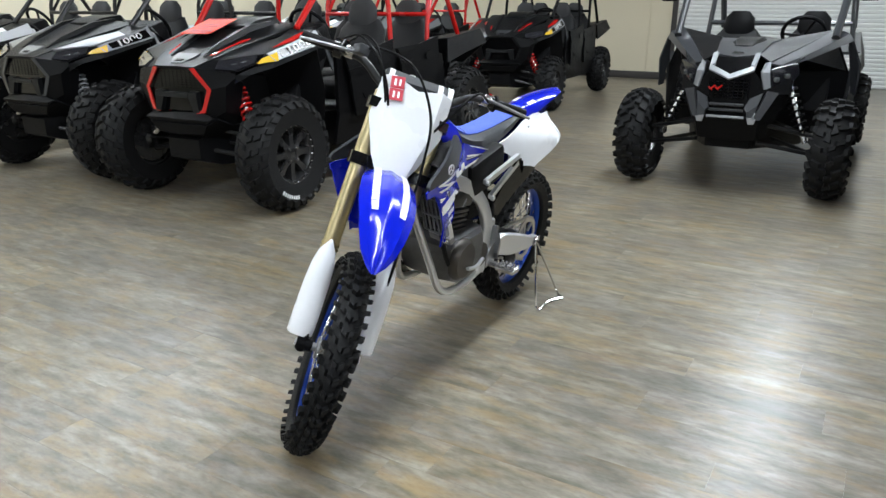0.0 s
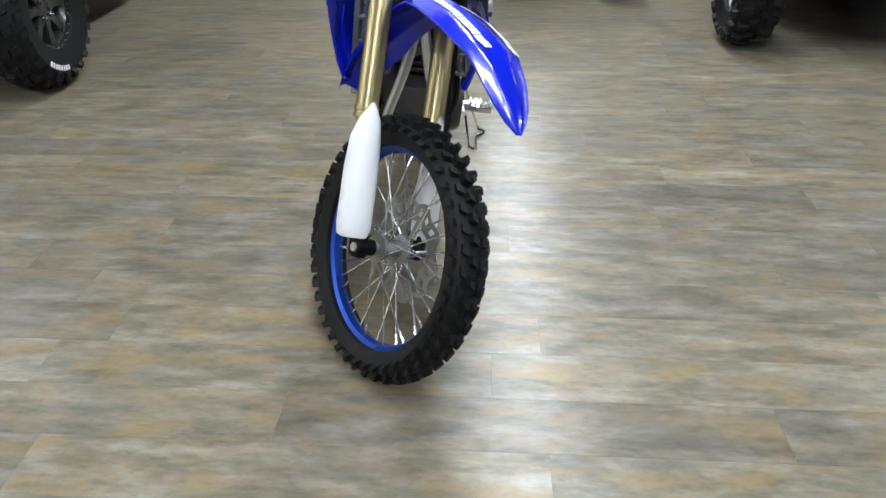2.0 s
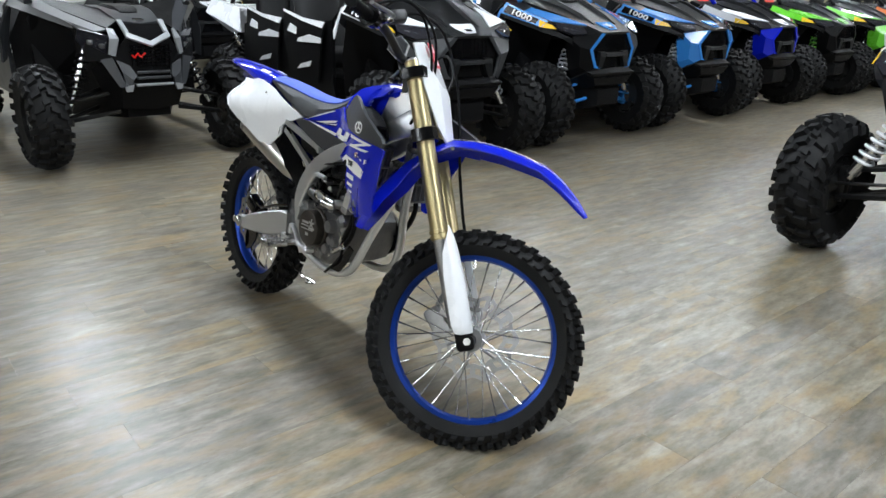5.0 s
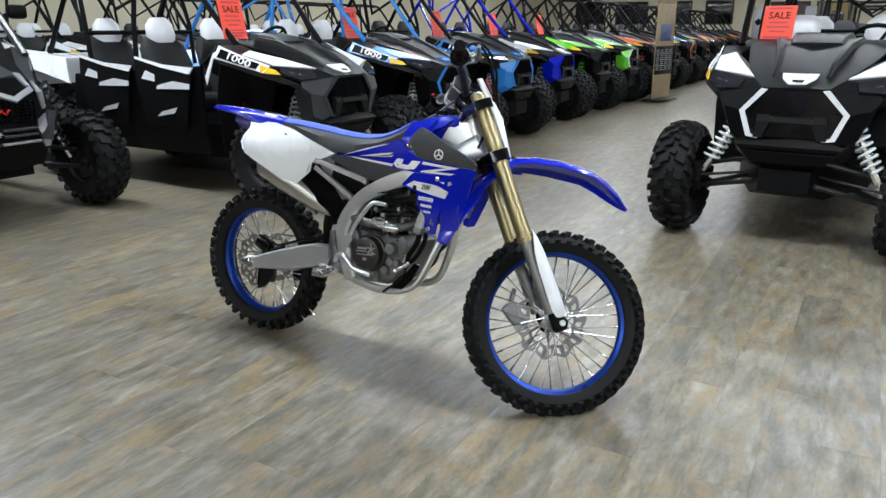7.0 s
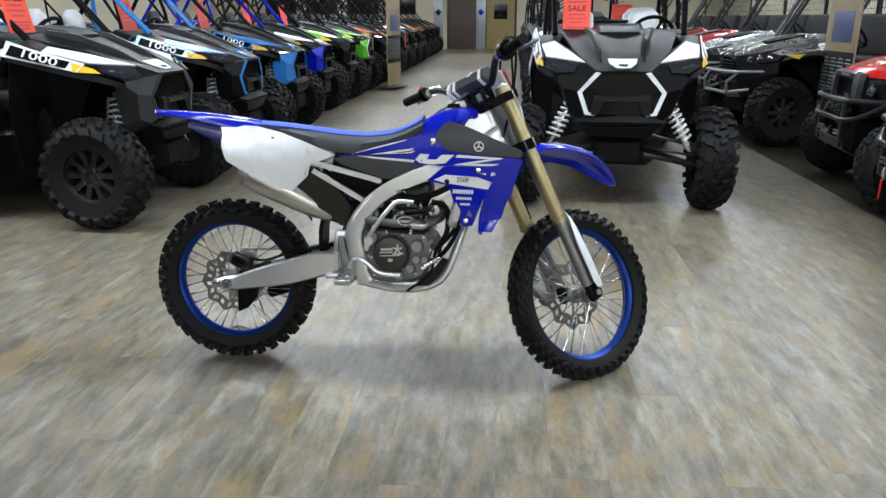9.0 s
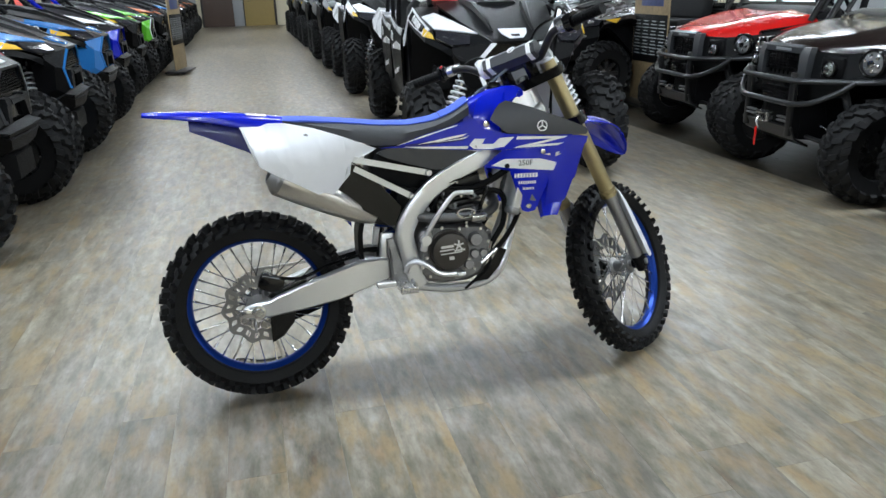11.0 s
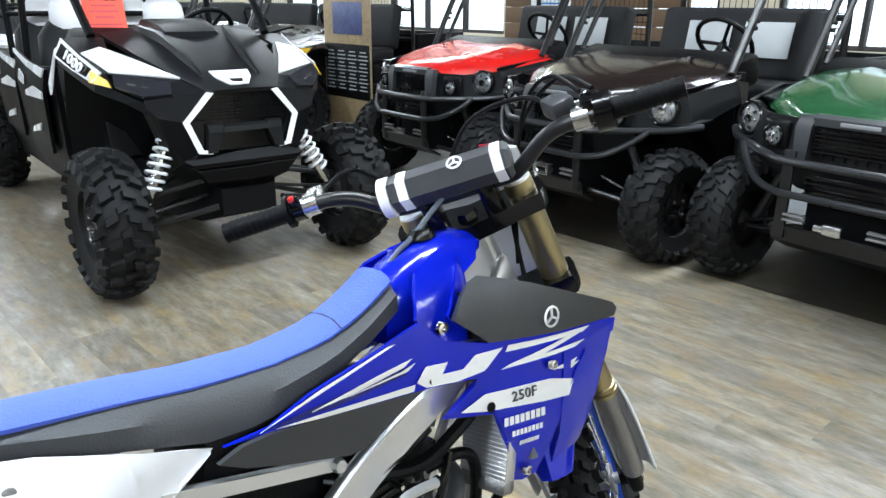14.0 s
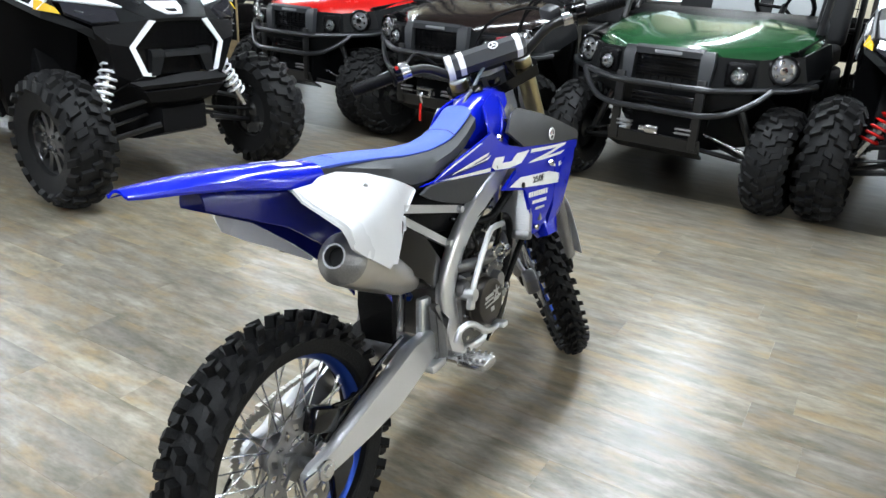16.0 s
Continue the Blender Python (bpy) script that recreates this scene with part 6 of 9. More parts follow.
sport_utv(at(-6.6, 9.18, -86), "black and red side-by-side near the cream wall", ROW_L, M_BLACK, M_RED, M_RED, M_RED, M_BLACK, seats=2, far=True)
sport_utv(at(-8.4, 9.28, -88), "white and black side-by-side near the cream wall", ROW_L, M_BLACK, M_WHITE, M_BLACK, M_SILVER, M_WHITE, seats=2, far=True)
back_utv = sport_utv(at(1.4, 10.48, -90), "black and white side-by-side in the rear rank", ROW_L, M_BLACK, M_WHITE, M_BLACK, M_SILVER, M_BLACK, seats=4, pad=M_WHITE, far=True)
for x in (3.3, 5.2, 7.1, 9.0, 11.0):
    copy_thing(back_utv if x != 5.2 else aisle_utv, at(x, 10.4, -90))
work_utv(at(-1.27, -0.73, 84), "dark green utility vehicle with black tube bumper", ROW_R, M_DKGREEN)
work_utv(at(0.42, -0.76, 84), "glossy dark brown utility vehicle with bumper and winch", ROW_R, M_BROWN, winch=True, rim=RIM_BLACK)
work_utv(at(2.05, -1.0, 86), "bright red utility vehicle with black tube bumper", ROW_R, M_RED)
sport_utv(at(-2.87, -0.62, 88), "black and white sport side-by-side with red springs", ROW_R, M_GUN, M_SILVER, M_BLACK, M_RED, M_RED, seats=2)
brown_utv = work_utv(at(4.74, -0.86, 99), "grey-brown utility vehicle with bright-edged black wheels", ROW_R, surface("taupe_paint", (0.040, 0.034, 0.031), 0.28, coat=0.25), rim=RIM_EDGE, sheets=False, angular=True)
work_utv(at(6.5, -0.88, 97), "silver utility vehicle with a thin grey bumper", ROW_R, M_STEELPAINT, rim=RIM_EDGE, sheets=False, angular=True)
red_far = work_utv(at(8.3, -0.9, 96), "dark red utility vehicle far down the front row", ROW_R, M_MAROON, rim=RIM_EDGE, sheets=False, angular=True)
for x in (10.2, 12.1, 14.0):
    copy_thing(red_far, at(x, -0.95, 94))

# orange price cards
sale_sign(pose(0.57, 5.28, 1.435, 0, -12, -96) @ Matrix.Diagonal((1, 0.9, 0.85, 1)))
sale_sign(pose(2.35, 5.45, 1.42, 0, -12, -92) @ Matrix.Diagonal((1, 0.9, 0.85, 1)))
sale_sign(pose(4.15, 5.5, 1.42, 0, -12, -92) @ Matrix.Diagonal((1, 0.9, 0.85, 1)), False)
sale_sign(pose(5.9, 5.6, 1.42, 0, -12, -92) @ Matrix.Diagonal((1, 0.9, 0.85, 1)), False)
sale_sign(pose(7.6, 5.6, 1.42, 0, -12, -92) @ Matrix.Diagonal((1, 0.9, 0.85, 1)), False)
sale_sign(pose(2.20, 1.44, 1.375, 0, -16, 172) @ Matrix.Diagonal((1, 0.86, 0.82, 1)))
sale_sign(pose(6.2, 0.5, 1.36, 0, 0, 175), False)

card = sale_sign(pose(-4.42, 3.96, 1.262, 0, -74, -80), False)
tagged(card, "orange sale card lying on the hood", "price card", "orange price cards")

# far end: doors and dark windows
for i, (y, w, h, m, lab, name) in enumerate(((4.12, 1.30, 2.3, M_WOODDOOR, "closed dark brown door in the far wall", "door_2"), (2.45, 1.25, 2.3, surface("olive_door_paint", (0.30, 0.22, 0.08), 0.5), "closed olive door with a dark picture on it", "door_3"))):
    bm = B()
    box(bm, (0.05, w, h), (X1 - 0.025, y, h / 2), None, 0.006)
    d = tagged(new(name, mesh_of(name, bm, m)), lab, "door", kind="structure")
    bm = B()
    for s in (1, -1):
        box(bm, (0.08, 0.09, h + 0.09), (X1 - 0.04, y + s * (w / 2 + 0.045), (h + 0.09) / 2), None, 0.006)
    box(bm, (0.08, w, 0.09), (X1 - 0.04, y, h + 0.045), None, 0.006)
    part("door_frame", bm, M_BASE, d)
    bm = B()
    tube(bm, [(X1 - 0.05, y + w * 0.38, 1.02), (X1 - 0.11, y + w * 0.38, 1.02), (X1 - 0.11, y + w * 0.28, 1.02)], 0.012, 7)
    part("door_handle", bm, M_STEEL, d)
    if i:
        bm = B()
        box(bm, (0.02, 0.6, 0.7), (X1 - 0.062, y, 1.65), None, 0.004)
        part("dark_picture", bm, M_BLACK2, d)
for i, y in enumerate((5.25, 3.33)):
    bm = B()
    box(bm, (0.10, 0.42, 2.2), (X1 - 0.05, y, 1.1), None, 0.01)
    pil = tagged(new("wall_pillar", mesh_of("wall_pillar", bm, M_SILVER)), "pale grey metal panel beside the far doors", "wall panel", kind="structure")
    bm = B()
    box(bm, (0.01, 0.22, 0.22), (X1 - 0.107, y, 1.6), pose(0, 0, 0, 45, 0, 0), 0.002)
    part("panel_mark", bm, M_BLACK if i == 0 else M_BLUE, pil)
for i, (y0, y1) in enumerate(((6.3, 7.4), (8.0, 9.4), (9.9, 11.3), (11.8, 13.2))):
    bm = B()
    box(bm, (0.05, y1 - y0, 0.9), (X1 - 0.03, (y0 + y1) / 2, 2.0), None, 0.004)
    w = tagged(new("window_%d" % (i + 11), mesh_of("window", bm, M_BLACK2)), "dark interior window high in the far wall", "window", kind="structure")
    bm = B()
    for yy in (y0, y1):
        box(bm, (0.07, 0.05, 0.95), (X1 - 0.036, yy, 2.0), None, 0.004)
    for zz in (1.53, 2.47):
        box(bm, (0.07, y1 - y0, 0.05), (X1 - 0.036, (y0 + y1) / 2, zz), None, 0.004)
    part("window_frame", bm, M_BASE, w)

# tall camouflage banner stand between the utility vehicles
M_CAMO = surface("camouflage_print", (0.30, 0.22, 0.12), 0.5, var=0.8, scale=7, grain=22)
banner = thing("banner_stand", pose(3.72, -1.35, 0, 0, 0, 88), "tall printed camouflage banner with a black text panel", "banner stand")
bm = B()
box(bm, (0.02, 0.80, 0.16), (0, 0, 1.88), None, 0.004)
box(bm, (0.012, 0.80, 1.80), (0, 0, 0.98), None, 0.003)
part("print_sheet", bm, M_CAMO, banner)
bm = B()
box(bm, (0.004, 0.76, 0.52), (0.009, 0, 0.78), None, 0.001)
panel = part("text_panel", bm, M_BLACK, banner)
bm = B()
for k in range(4):
    for j in range(11):
        box(bm, (0.002, 0.10 + 0.03 * ((j * 7 + k * 3) % 3), 0.010), (0.012, -0.28 + k * 0.185, 0.97 - j * 0.036))
part("print_bar", bm, M_PAPER, panel, "rows of small pale print")
bm = B()
box(bm, (0.004, 0.5, 0.3), (0.009, 0.02, 1.28), None, 0.001)
part("picture", bm, surface("buggy_picture", (0.08, 0.10, 0.22), 0.4, var=0.9, scale=9, grain=30), banner, "blurred picture of a blue buggy")
bm = B()
box(bm, (0.35, 0.85, 0.03), (-0.02, 0, 0.05), None, 0.006)
tube(bm, [(-0.02, 0, 0.06), (-0.02, 0, 1.9)], 0.012, 7)
part("base", bm, M_DARKMETAL, banner)
banner2 = copy_thing(banner, pose(10.6, 4.3, 0, 0, 0, -100))

# brown crate wall with a notice behind the red vehicle
M_CRATE = surface("brown_timber", (0.14, 0.085, 0.045), 0.7, var=0.35, scale=2.5, bump=0.4)
crate = thing("timber_partition", pose(3.1, -4.4, 0), "brown timber partition with a printed notice", "partition")
for k in range(10):
    bm = B()
    box(bm, (2.6, 0.05, 0.19), (0, 0, 0.11 + k * 0.196), None, 0.006)
    part("board", bm, M_CRATE, crate)
bm = B()
box(bm, (0.62, 0.004, 0.45), (0.55, 0.03, 1.52), None, 0.001)
notice = part("notice", bm, M_DECAL, crate, "white printed notice")
bm = B()
for k in range(7):
    box(bm, (0.5 - 0.1 * (k % 3), 0.002, 0.018), (0.55, 0.034, 1.68 - k * 0.05))
part("print_bar", bm, M_LTBLUE, notice)
bm = B()
for x in (-1.2, 1.2):
    box(bm, (0.09, 0.09, 2.0), (x, -0.075, 1.0), None, 0.008)
part("post", bm, M_CRATE, crate)


# ---- the motocross bike: local x ahead, y to its left, origin under the rear axle ----
BIKE = Matrix.Translation((-1.51, 3.10, 0)) @ pose(0, 0, 0, 0, 0, -90) @ pose(0, 0, 0, -8, 0, 0)
bike = thing("dirt_bike", BIKE, "blue and white motocross bike on a wire stand with turned handlebars", "dirt bike")
STEER = Matrix(((0.9041, 0, -0.4274, 1.104), (0, 1, 0, -0.032), (0.4274, 0, 0.9041, 0.872), (0, 0, 0, 1))) @ Matrix.Rotation(radians(39), 4, "Z")


def put(bm, m):
    bmesh.ops.transform(bm, matrix=m, verts=bm.verts)
    return bm


def lerp_list(t, keys):
    """Piecewise linear value at t through (t, v) pairs."""
    if t <= keys[0][0]:
        return keys[0][1]
    for (a, u), (b, v) in zip(keys, keys[1:]):
        if t <= b:
            return u + (v - u) * (t - a) / (b - a)
    return keys[-1][1]


def spoke_wheel(name, m, R, W, rim, tyre_mesh, hub_r, hub_w, n_spokes, disc_side, disc_r):
    """A wire-spoked wheel round the local y axis of m."""
    bm = B()
    lathe(bm, [(0.012, -hub_w), (hub_r, -hub_w), (hub_r, -hub_w + 0.008), (hub_r * 0.62, -hub_w * 0.6), (hub_r * 0.55, 0), (hub_r * 0.62, hub_w * 0.6), (hub_r, hub_w - 0.008), (hub_r, hub_w), (0.012, hub_w)], 24, closed=True)
    tube(bm, [(0, -hub_w - 0.03, 0), (0, hub_w + 0.03, 0)], 0.014, 10)
    w = part(name, bm, M_CAST, bike, "cast hub in a wire-spoked wheel", at=m)
    part("tyre", tyre_mesh, None, w, "black knobby motocross tyre")
    bm = B()
    h = W * 0.30
    lathe(bm, [(rim + 0.004, -h), (rim + 0.007, -h * 0.9), (rim - 0.004, -h * 0.72), (rim - 0.016, -h * 0.5), (rim - 0.022, 0), (rim - 0.016, h * 0.5), (rim - 0.004, h * 0.72), (rim + 0.007, h * 0.9), (rim + 0.004, h), (rim - 0.004, h * 0.5), (rim - 0.008, 0), (rim - 0.004, -h * 0.5)], 56, closed=True)
    part("rim", bm, M_RIMBLUE, w, "anodised blue rim")
    bm = B()
    a, b = Vector((hub_r * 0.9, hub_w - 0.006, 0)), Vector((rim - 0.017, 0.004, 0))
    tube(bm, [a, a.lerp(b, 0.86)], 0.0019, 5)
    tube(bm, [a.lerp(b, 0.86), b], 0.0036, 6)
    spoke = mesh_of("spoke", bm, M_STEEL)
    per = n_spokes // 4
    for k in range(n_spokes):
        side = 1 if k % 2 == 0 else -1
        lean = 0.42 if (k // 2) % 2 == 0 else -0.42
        ang = 2 * math.pi * k / n_spokes
        # tilt of the spoke away from the radius, about the rim end
        p_rim = Vector(((rim - 0.017) * math.cos(ang), 0.004 * side, (rim - 0.017) * math.sin(ang)))
        ang2 = ang + lean * 1.6
        p_hub = Vector((hub_r * 0.9 * math.cos(ang2), side * (hub_w - 0.006), hub_r * 0.9 * math.sin(ang2)))
        d = p_rim - p_hub
        q = Vector(b - a).rotation_difference(d).to_matrix().to_4x4()
        sc = d.length / (b - a).length
        part("spoke", spoke, None, w, at=Matrix.Translation(p_hub) @ q @ Matrix.Diagonal((sc, sc, sc, 1)) @ Matrix.Translation(-a))
    # wave disc
    bm = B()
    n = 120
    y0 = disc_side * (hub_w + 0.012)
    bands = ((0.64, 0.035), (0.74, 0.03), (0.90, 0.045), (1.0, 0.060))
    grid = [[[bm.verts.new(((r0 + wave * math.cos(10 * 2 * math.pi * j / n)) * disc_r * math.cos(2 * math.pi * j / n), y0 + yy, (r0 + wave * math.cos(10 * 2 * math.pi * j / n)) * disc_r * math.sin(2 * math.pi * j / n))) for j in range(n)] for r0, wave in bands] for yy in (-0.0018, 0.0018)]
    for j in range(n):
        j2 = (j + 1) % n
        for a in range(3):
            if a == 1 and j % 6 in (1, 2, 3):
                continue
            for g in grid:
                bm.faces.new((g[a][j], g[a][j2], g[a + 1][j2], g[a + 1][j]))
        for a in (0, 3):
            bm.faces.new((grid[0][a][j], grid[0][a][j2], grid[1][a][j2], grid[1][a][j]))
    for k in range(6):
        t = 2 * math.pi * k / 6
        c, s = math.cos(t), math.sin(t)
        tube(bm, [(hub_r * 0.8 * c, disc_side * hub_w, hub_r * 0.8 * s), (0.69 * disc_r * math.cos(t + 0.3), y0, 0.69 * disc_r * math.sin(t + 0.3))], 0.005, 6)
    part("brake_disc", bm, M_DISC, w, "drilled wave brake disc")
    return w


def mx_rows(W):
    return [(-0.90, 0.020, 0.017, 0.0), (0.90, 0.020, 0.017, 0.0), (-0.55, 0.020, 0.016, 0.5), (0.55, 0.020, 0.016, 0.5), (-0.18, 0.020, 0.017, 0.0), (0.18, 0.020, 0.017, 0.0)]


TYRE_F = knobby_tyre(0.349, 0.094, 0.268, mx_rows(0.09), 44, 0.0205, sharp=0.62, n=56)
TYRE_R = knobby_tyre(0.338, 0.122, 0.247, [(u, l * 1.10, w * 1.12, p) for u, l, w, p in mx_rows(0.12)], 34, 0.027, sharp=0.55, n=56)
FRONT = STEER @ Matrix.Translation((0.062, 0, -0.642))
spoke_wheel("front_wheel", FRONT @ Matrix.Rotation(0.2, 4, "Y"), 0.347, 0.092, 0.268, TYRE_F, 0.038, 0.040, 36, 1, 0.135)
rear = spoke_wheel("rear_wheel", Matrix.Translation((-0.005, 0, 0.337)), 0.338, 0.122, 0.247, TYRE_R, 0.046, 0.045, 36, -1, 0.122)
bm = B()
n = 50 * 2
prof = []
for j in range(n):
    r = 0.112 if j % 2 else 0.104
    prof.append((r * math.cos(2 * math.pi * j / n), r * math.sin(2 * math.pi * j / n)))
vo = [[bm.verts.new((x * s, y, z * s)) for x, z in prof] for s, y in ((1, 0.062), (1, 0.067), (0.80, 0.067), (0.80, 0.062))]
for i in range(4):
    for j in range(n):
        bm.faces.new((vo[i][j], vo[i][(j + 1) % n], vo[(i + 1) % 4][(j + 1) % n], vo[(i + 1) % 4][j]))
for k in range(6):
    t = 2 * math.pi * k / 6
    tube(bm, [(0.04 * math.cos(t), 0.0645, 0.04 * math.sin(t)), (0.088 * math.cos(t + 0.15), 0.0645, 0.088 * math.sin(t + 0.15))], 0.007, 6)
part("sprocket", bm, M_TITAN, rear, "toothed rear sprocket")

# swingarm and chain
bm = B()
for s in (1, -1):
    rings = []
    for x, z0, z1, y, th in ((-0.055, 0.322, 0.352, 0.098, 0.012), (-0.03, 0.312, 0.362, 0.098, 0.014), (0.035, 0.314, 0.372, 0.100, 0.016), (0.06, 0.318, 0.384, 0.100, 0.019), (0.16, 0.330, 0.418, 0.103, 0.020), (0.27, 0.347, 0.452, 0.104, 0.020), (0.36, 0.372, 0.476, 0.100, 0.020), (0.43, 0.395, 0.478, 0.098, 0.020), (0.50, 0.405, 0.465, 0.092, 0.018)):
        rings.append([(x, s * y + dy, z) for dy, z in ((-th, z0 + 0.006), (-th * 0.6, z0), (th * 0.6, z0), (th, z0 + 0.006), (th, z1 - 0.006), (th * 0.6, z1), (-th * 0.6, z1), (-th, z1 - 0.006))])
    loft(bm, rings)
box(bm, (0.07, 0.17, 0.07), (0.395, 0, 0.43), None, 0.01)
part("swingarm", bm, M_ALU, bike, "brushed aluminium swingarm")
bm = B()
for s in (1, -1):
    lathe(bm, [(0, 0.012), (0.013, 0.012), (0.016, 0.006), (0.024, 0.005), (0.024, 0), (0, 0)], 6 if s > 0 else 16, Matrix.Translation((-0.006, s * 0.116, 0.337)) @ (Matrix() if s > 0 else Matrix.Rotation(math.pi, 4, "X")))
    box(bm, (0.05, 0.012, 0.03), (-0.045, s * 0.112, 0.336), None, 0.004)
part("axle_nut", bm, M_STEEL, bike)
bm = B()
for top, (a, b) in ((1, ((-0.005, 0.449), (0.52, 0.475))), (0, ((-0.005, 0.225), (0.52, 0.405)))):
    for k in range(40):
        t = k / 39
        x, z = a[0] + (b[0] - a[0]) * t, a[1] + (b[1] - a[1]) * t
        ang = -math.degrees(math.atan2(b[1] - a[1], b[0] - a[0]))
        box(bm, (0.012, 0.012 if k % 2 else 0.016, 0.010), (x, 0.0645, z), pose(0, 0, 0, 0, ang, 0))
part("drive_chain", bm, M_TITAN, bike, "bronze-toned drive chain")
bm = B()
box(bm, (0.14, 0.03, 0.05), (0.17, 0.066, 0.285), pose(0, 0, 0, 0, -18, 0), 0.012)
part("chain_guide", bm, M_BLACK, bike)
bm = B()
loft(bm, [[(x, y, z) for y, z in ((0.04, z0), (0.04, z1), (0.095, z1), (0.095, z0))] for x, z0, z1 in ((0.28, 0.455, 0.468), (0.40, 0.475, 0.492), (0.50, 0.46, 0.49))])
part("chain_slider", bm, M_BLACK, bike)
# rear brake caliper, guard
bm = B()
box(bm, (0.085, 0.05, 0.06), (0.045, -0.070, 0.425), pose(0, 0, 0, 0, 25, 0), 0.012)
box(bm, (0.14, 0.018, 0.022), (0.10, -0.078, 0.402), pose(0, 0, 0, 0, -22, 0), 0.006)
tube(bm, curve_pts([(0.08, -0.08, 0.44), (0.15, -0.09, 0.435), (0.25, -0.085, 0.468), (0.36, -0.08, 0.492)], 4), 0.006, 7)
part("rear_caliper", bm, M_BLACK2, bike)
bm = B()
skin(bm, [(0.03, 0.318), (0.12, 0.322), (0.11, 0.28), (0.07, 0.235), (0.028, 0.215), (0.035, 0.26)], lambda x, z: -0.092, 0.008, 1)
part("disc_guard", bm, M_BLACK2, bike, "black rear disc guard fin")

# frame
for s in (1, -1):
    bm = B()
    line = curve_pts([(1.09, s * 0.035, 0.945), (0.98, s * 0.085, 0.885), (0.86, s * 0.112, 0.818), (0.74, s * 0.120, 0.772), (0.63, s * 0.121, 0.712), (0.56, s * 0.120, 0.642), (0.520, s * 0.118, 0.565), (0.528, s * 0.116, 0.49), (0.545, s * 0.112, 0.41), (0.565, s * 0.108, 0.36)], 4)
    rings = []
    for i, p in enumerate(line):
        d = (line[min(i + 1, len(line) - 1)] - line[max(i - 1, 0)]).normalized()
        side = Vector((0, s, 0))
        up = side.cross(d).normalized()
        hgt = lerp_list(p.x, ((0.53, 0.033), (0.60, 0.031), (0.80, 0.030), (1.0, 0.033), (1.1, 0.045)))
        th = 0.014
        rings.append([p + up * (a * hgt) + side * (b * th) for a, b in ((-1, -0.6), (-0.85, -1), (0.85, -1), (1, -0.6), (1, 0.6), (0.86, 1), (0.3, 1.04), (-0.3, 1.04), (-0.86, 1), (-1, 0.6))])
    loft(bm, rings)
    part("frame_spar", bm, M_ALU, bike, "brushed aluminium frame spar", angle=50)
    bm = B()
    tube(bm, curve_pts([(1.07, 0.0, 0.86), (1.0, s * 0.02, 0.72), (0.955, s * 0.045, 0.60), (0.918, s * 0.075, 0.49), (0.880, s * 0.09, 0.40), (0.835, s * 0.098, 0.358), (0.76, s * 0.10, 0.338), (0.66, s * 0.10, 0.338), (0.54, s * 0.105, 0.365)], 4), 0.0155, 9)
    part("cradle_tube", bm, M_ALU, bike)
    bm = B()
    for a, c in (((0.62, s * 0.108, 0.765), (0.36, s * 0.118, 0.832)), ((0.555, s * 0.108, 0.688), (0.36, s * 0.118, 0.802))):
        a, c = Vector(a), Vector(c)
        d = (c - a).normalized()
        up = Vector((0, 1, 0)).cross(d)
        loft(bm, [[p + up * (u * 0.010) + Vector((0, v * 0.008, 0)) for u, v in ((-1, -1), (1, -1), (1, 1), (-1, 1))] for p in (a, c)])
        lathe(bm, [(0, 0.012), (0.010, 0.012), (0.012, 0.004), (0.012, 0), (0, 0)], 8, Matrix.Translation(a + Vector((0, s * 0.008, 0))) @ (Matrix() if s > 0 else Matrix.Rotation(math.pi, 4, "X")))
    part("subframe_strut", bm, M_ALU, bike)
bm = B()
ax_u = Vector((-0.427, 0, 0.904))
hp = Vector((1.104, -0.02, 0.872))
tube(bm, [hp + ax_u * 0.0, hp + ax_u * 0.19], 0.036, 14)
loft(bm, [[hp + ax_u * a + Vector((-dx, sy * w, 0)) for a, sy in ((0.02, -1), (0.17, -1), (0.17, 1), (0.02, 1))] for dx, w in ((0.0, 0.034), (0.08, 0.060), (0.17, 0.055))])
part("steering_head", bm, M_ALU, bike, "bright cast steering head")

# engine
RIGHT = Matrix.Rotation(math.pi, 4, "X")


def cap(bm, x, y, z, r, h, n=20, dome=0.8):
    """A turned cap on the right flank of the engine."""
    return lathe(bm, [(0, h), (r * dome, h), (r * 0.93, h * 0.7), (r, h * 0.2), (r, 0), (0, 0)], n, Matrix.Translation((x, y, z)) @ RIGHT)


bm = B()
case = [(0.555, 0.40), (0.585, 0.375), (0.64, 0.358), (0.75, 0.362), (0.80, 0.385), (0.832, 0.44), (0.845, 0.50), (0.84, 0.54), (0.81, 0.572), (0.70, 0.575), (0.60, 0.585), (0.565, 0.54), (0.56, 0.47)]
cx, cz = 0.70, 0.475
loft(bm, [[(cx + (x - cx) * sc, y, cz + (z - cz) * sc) for x, z in case] for y, sc in ((-0.128, 0.86), (-0.115, 0.97), (-0.06, 1.0), (0.06, 1.0), (0.11, 0.94), (0.125, 0.78))])
engine = part("engine_case", bm, M_ENGINE, bike, "dark cast metal engine case", angle=30)
bm = B()
lathe(bm, [(0.0, 0.044), (0.061, 0.044), (0.065, 0.042), (0.067, 0.037), (0.068, 0.012), (0.074, 0.009), (0.075, 0.0), (0, 0)], 40, Matrix.Translation((0.672, -0.130, 0.486)) @ RIGHT)
clutch = part("clutch_cover", bm, M_BRONZE, engine, "dark bronze round clutch cover")
bm = B()
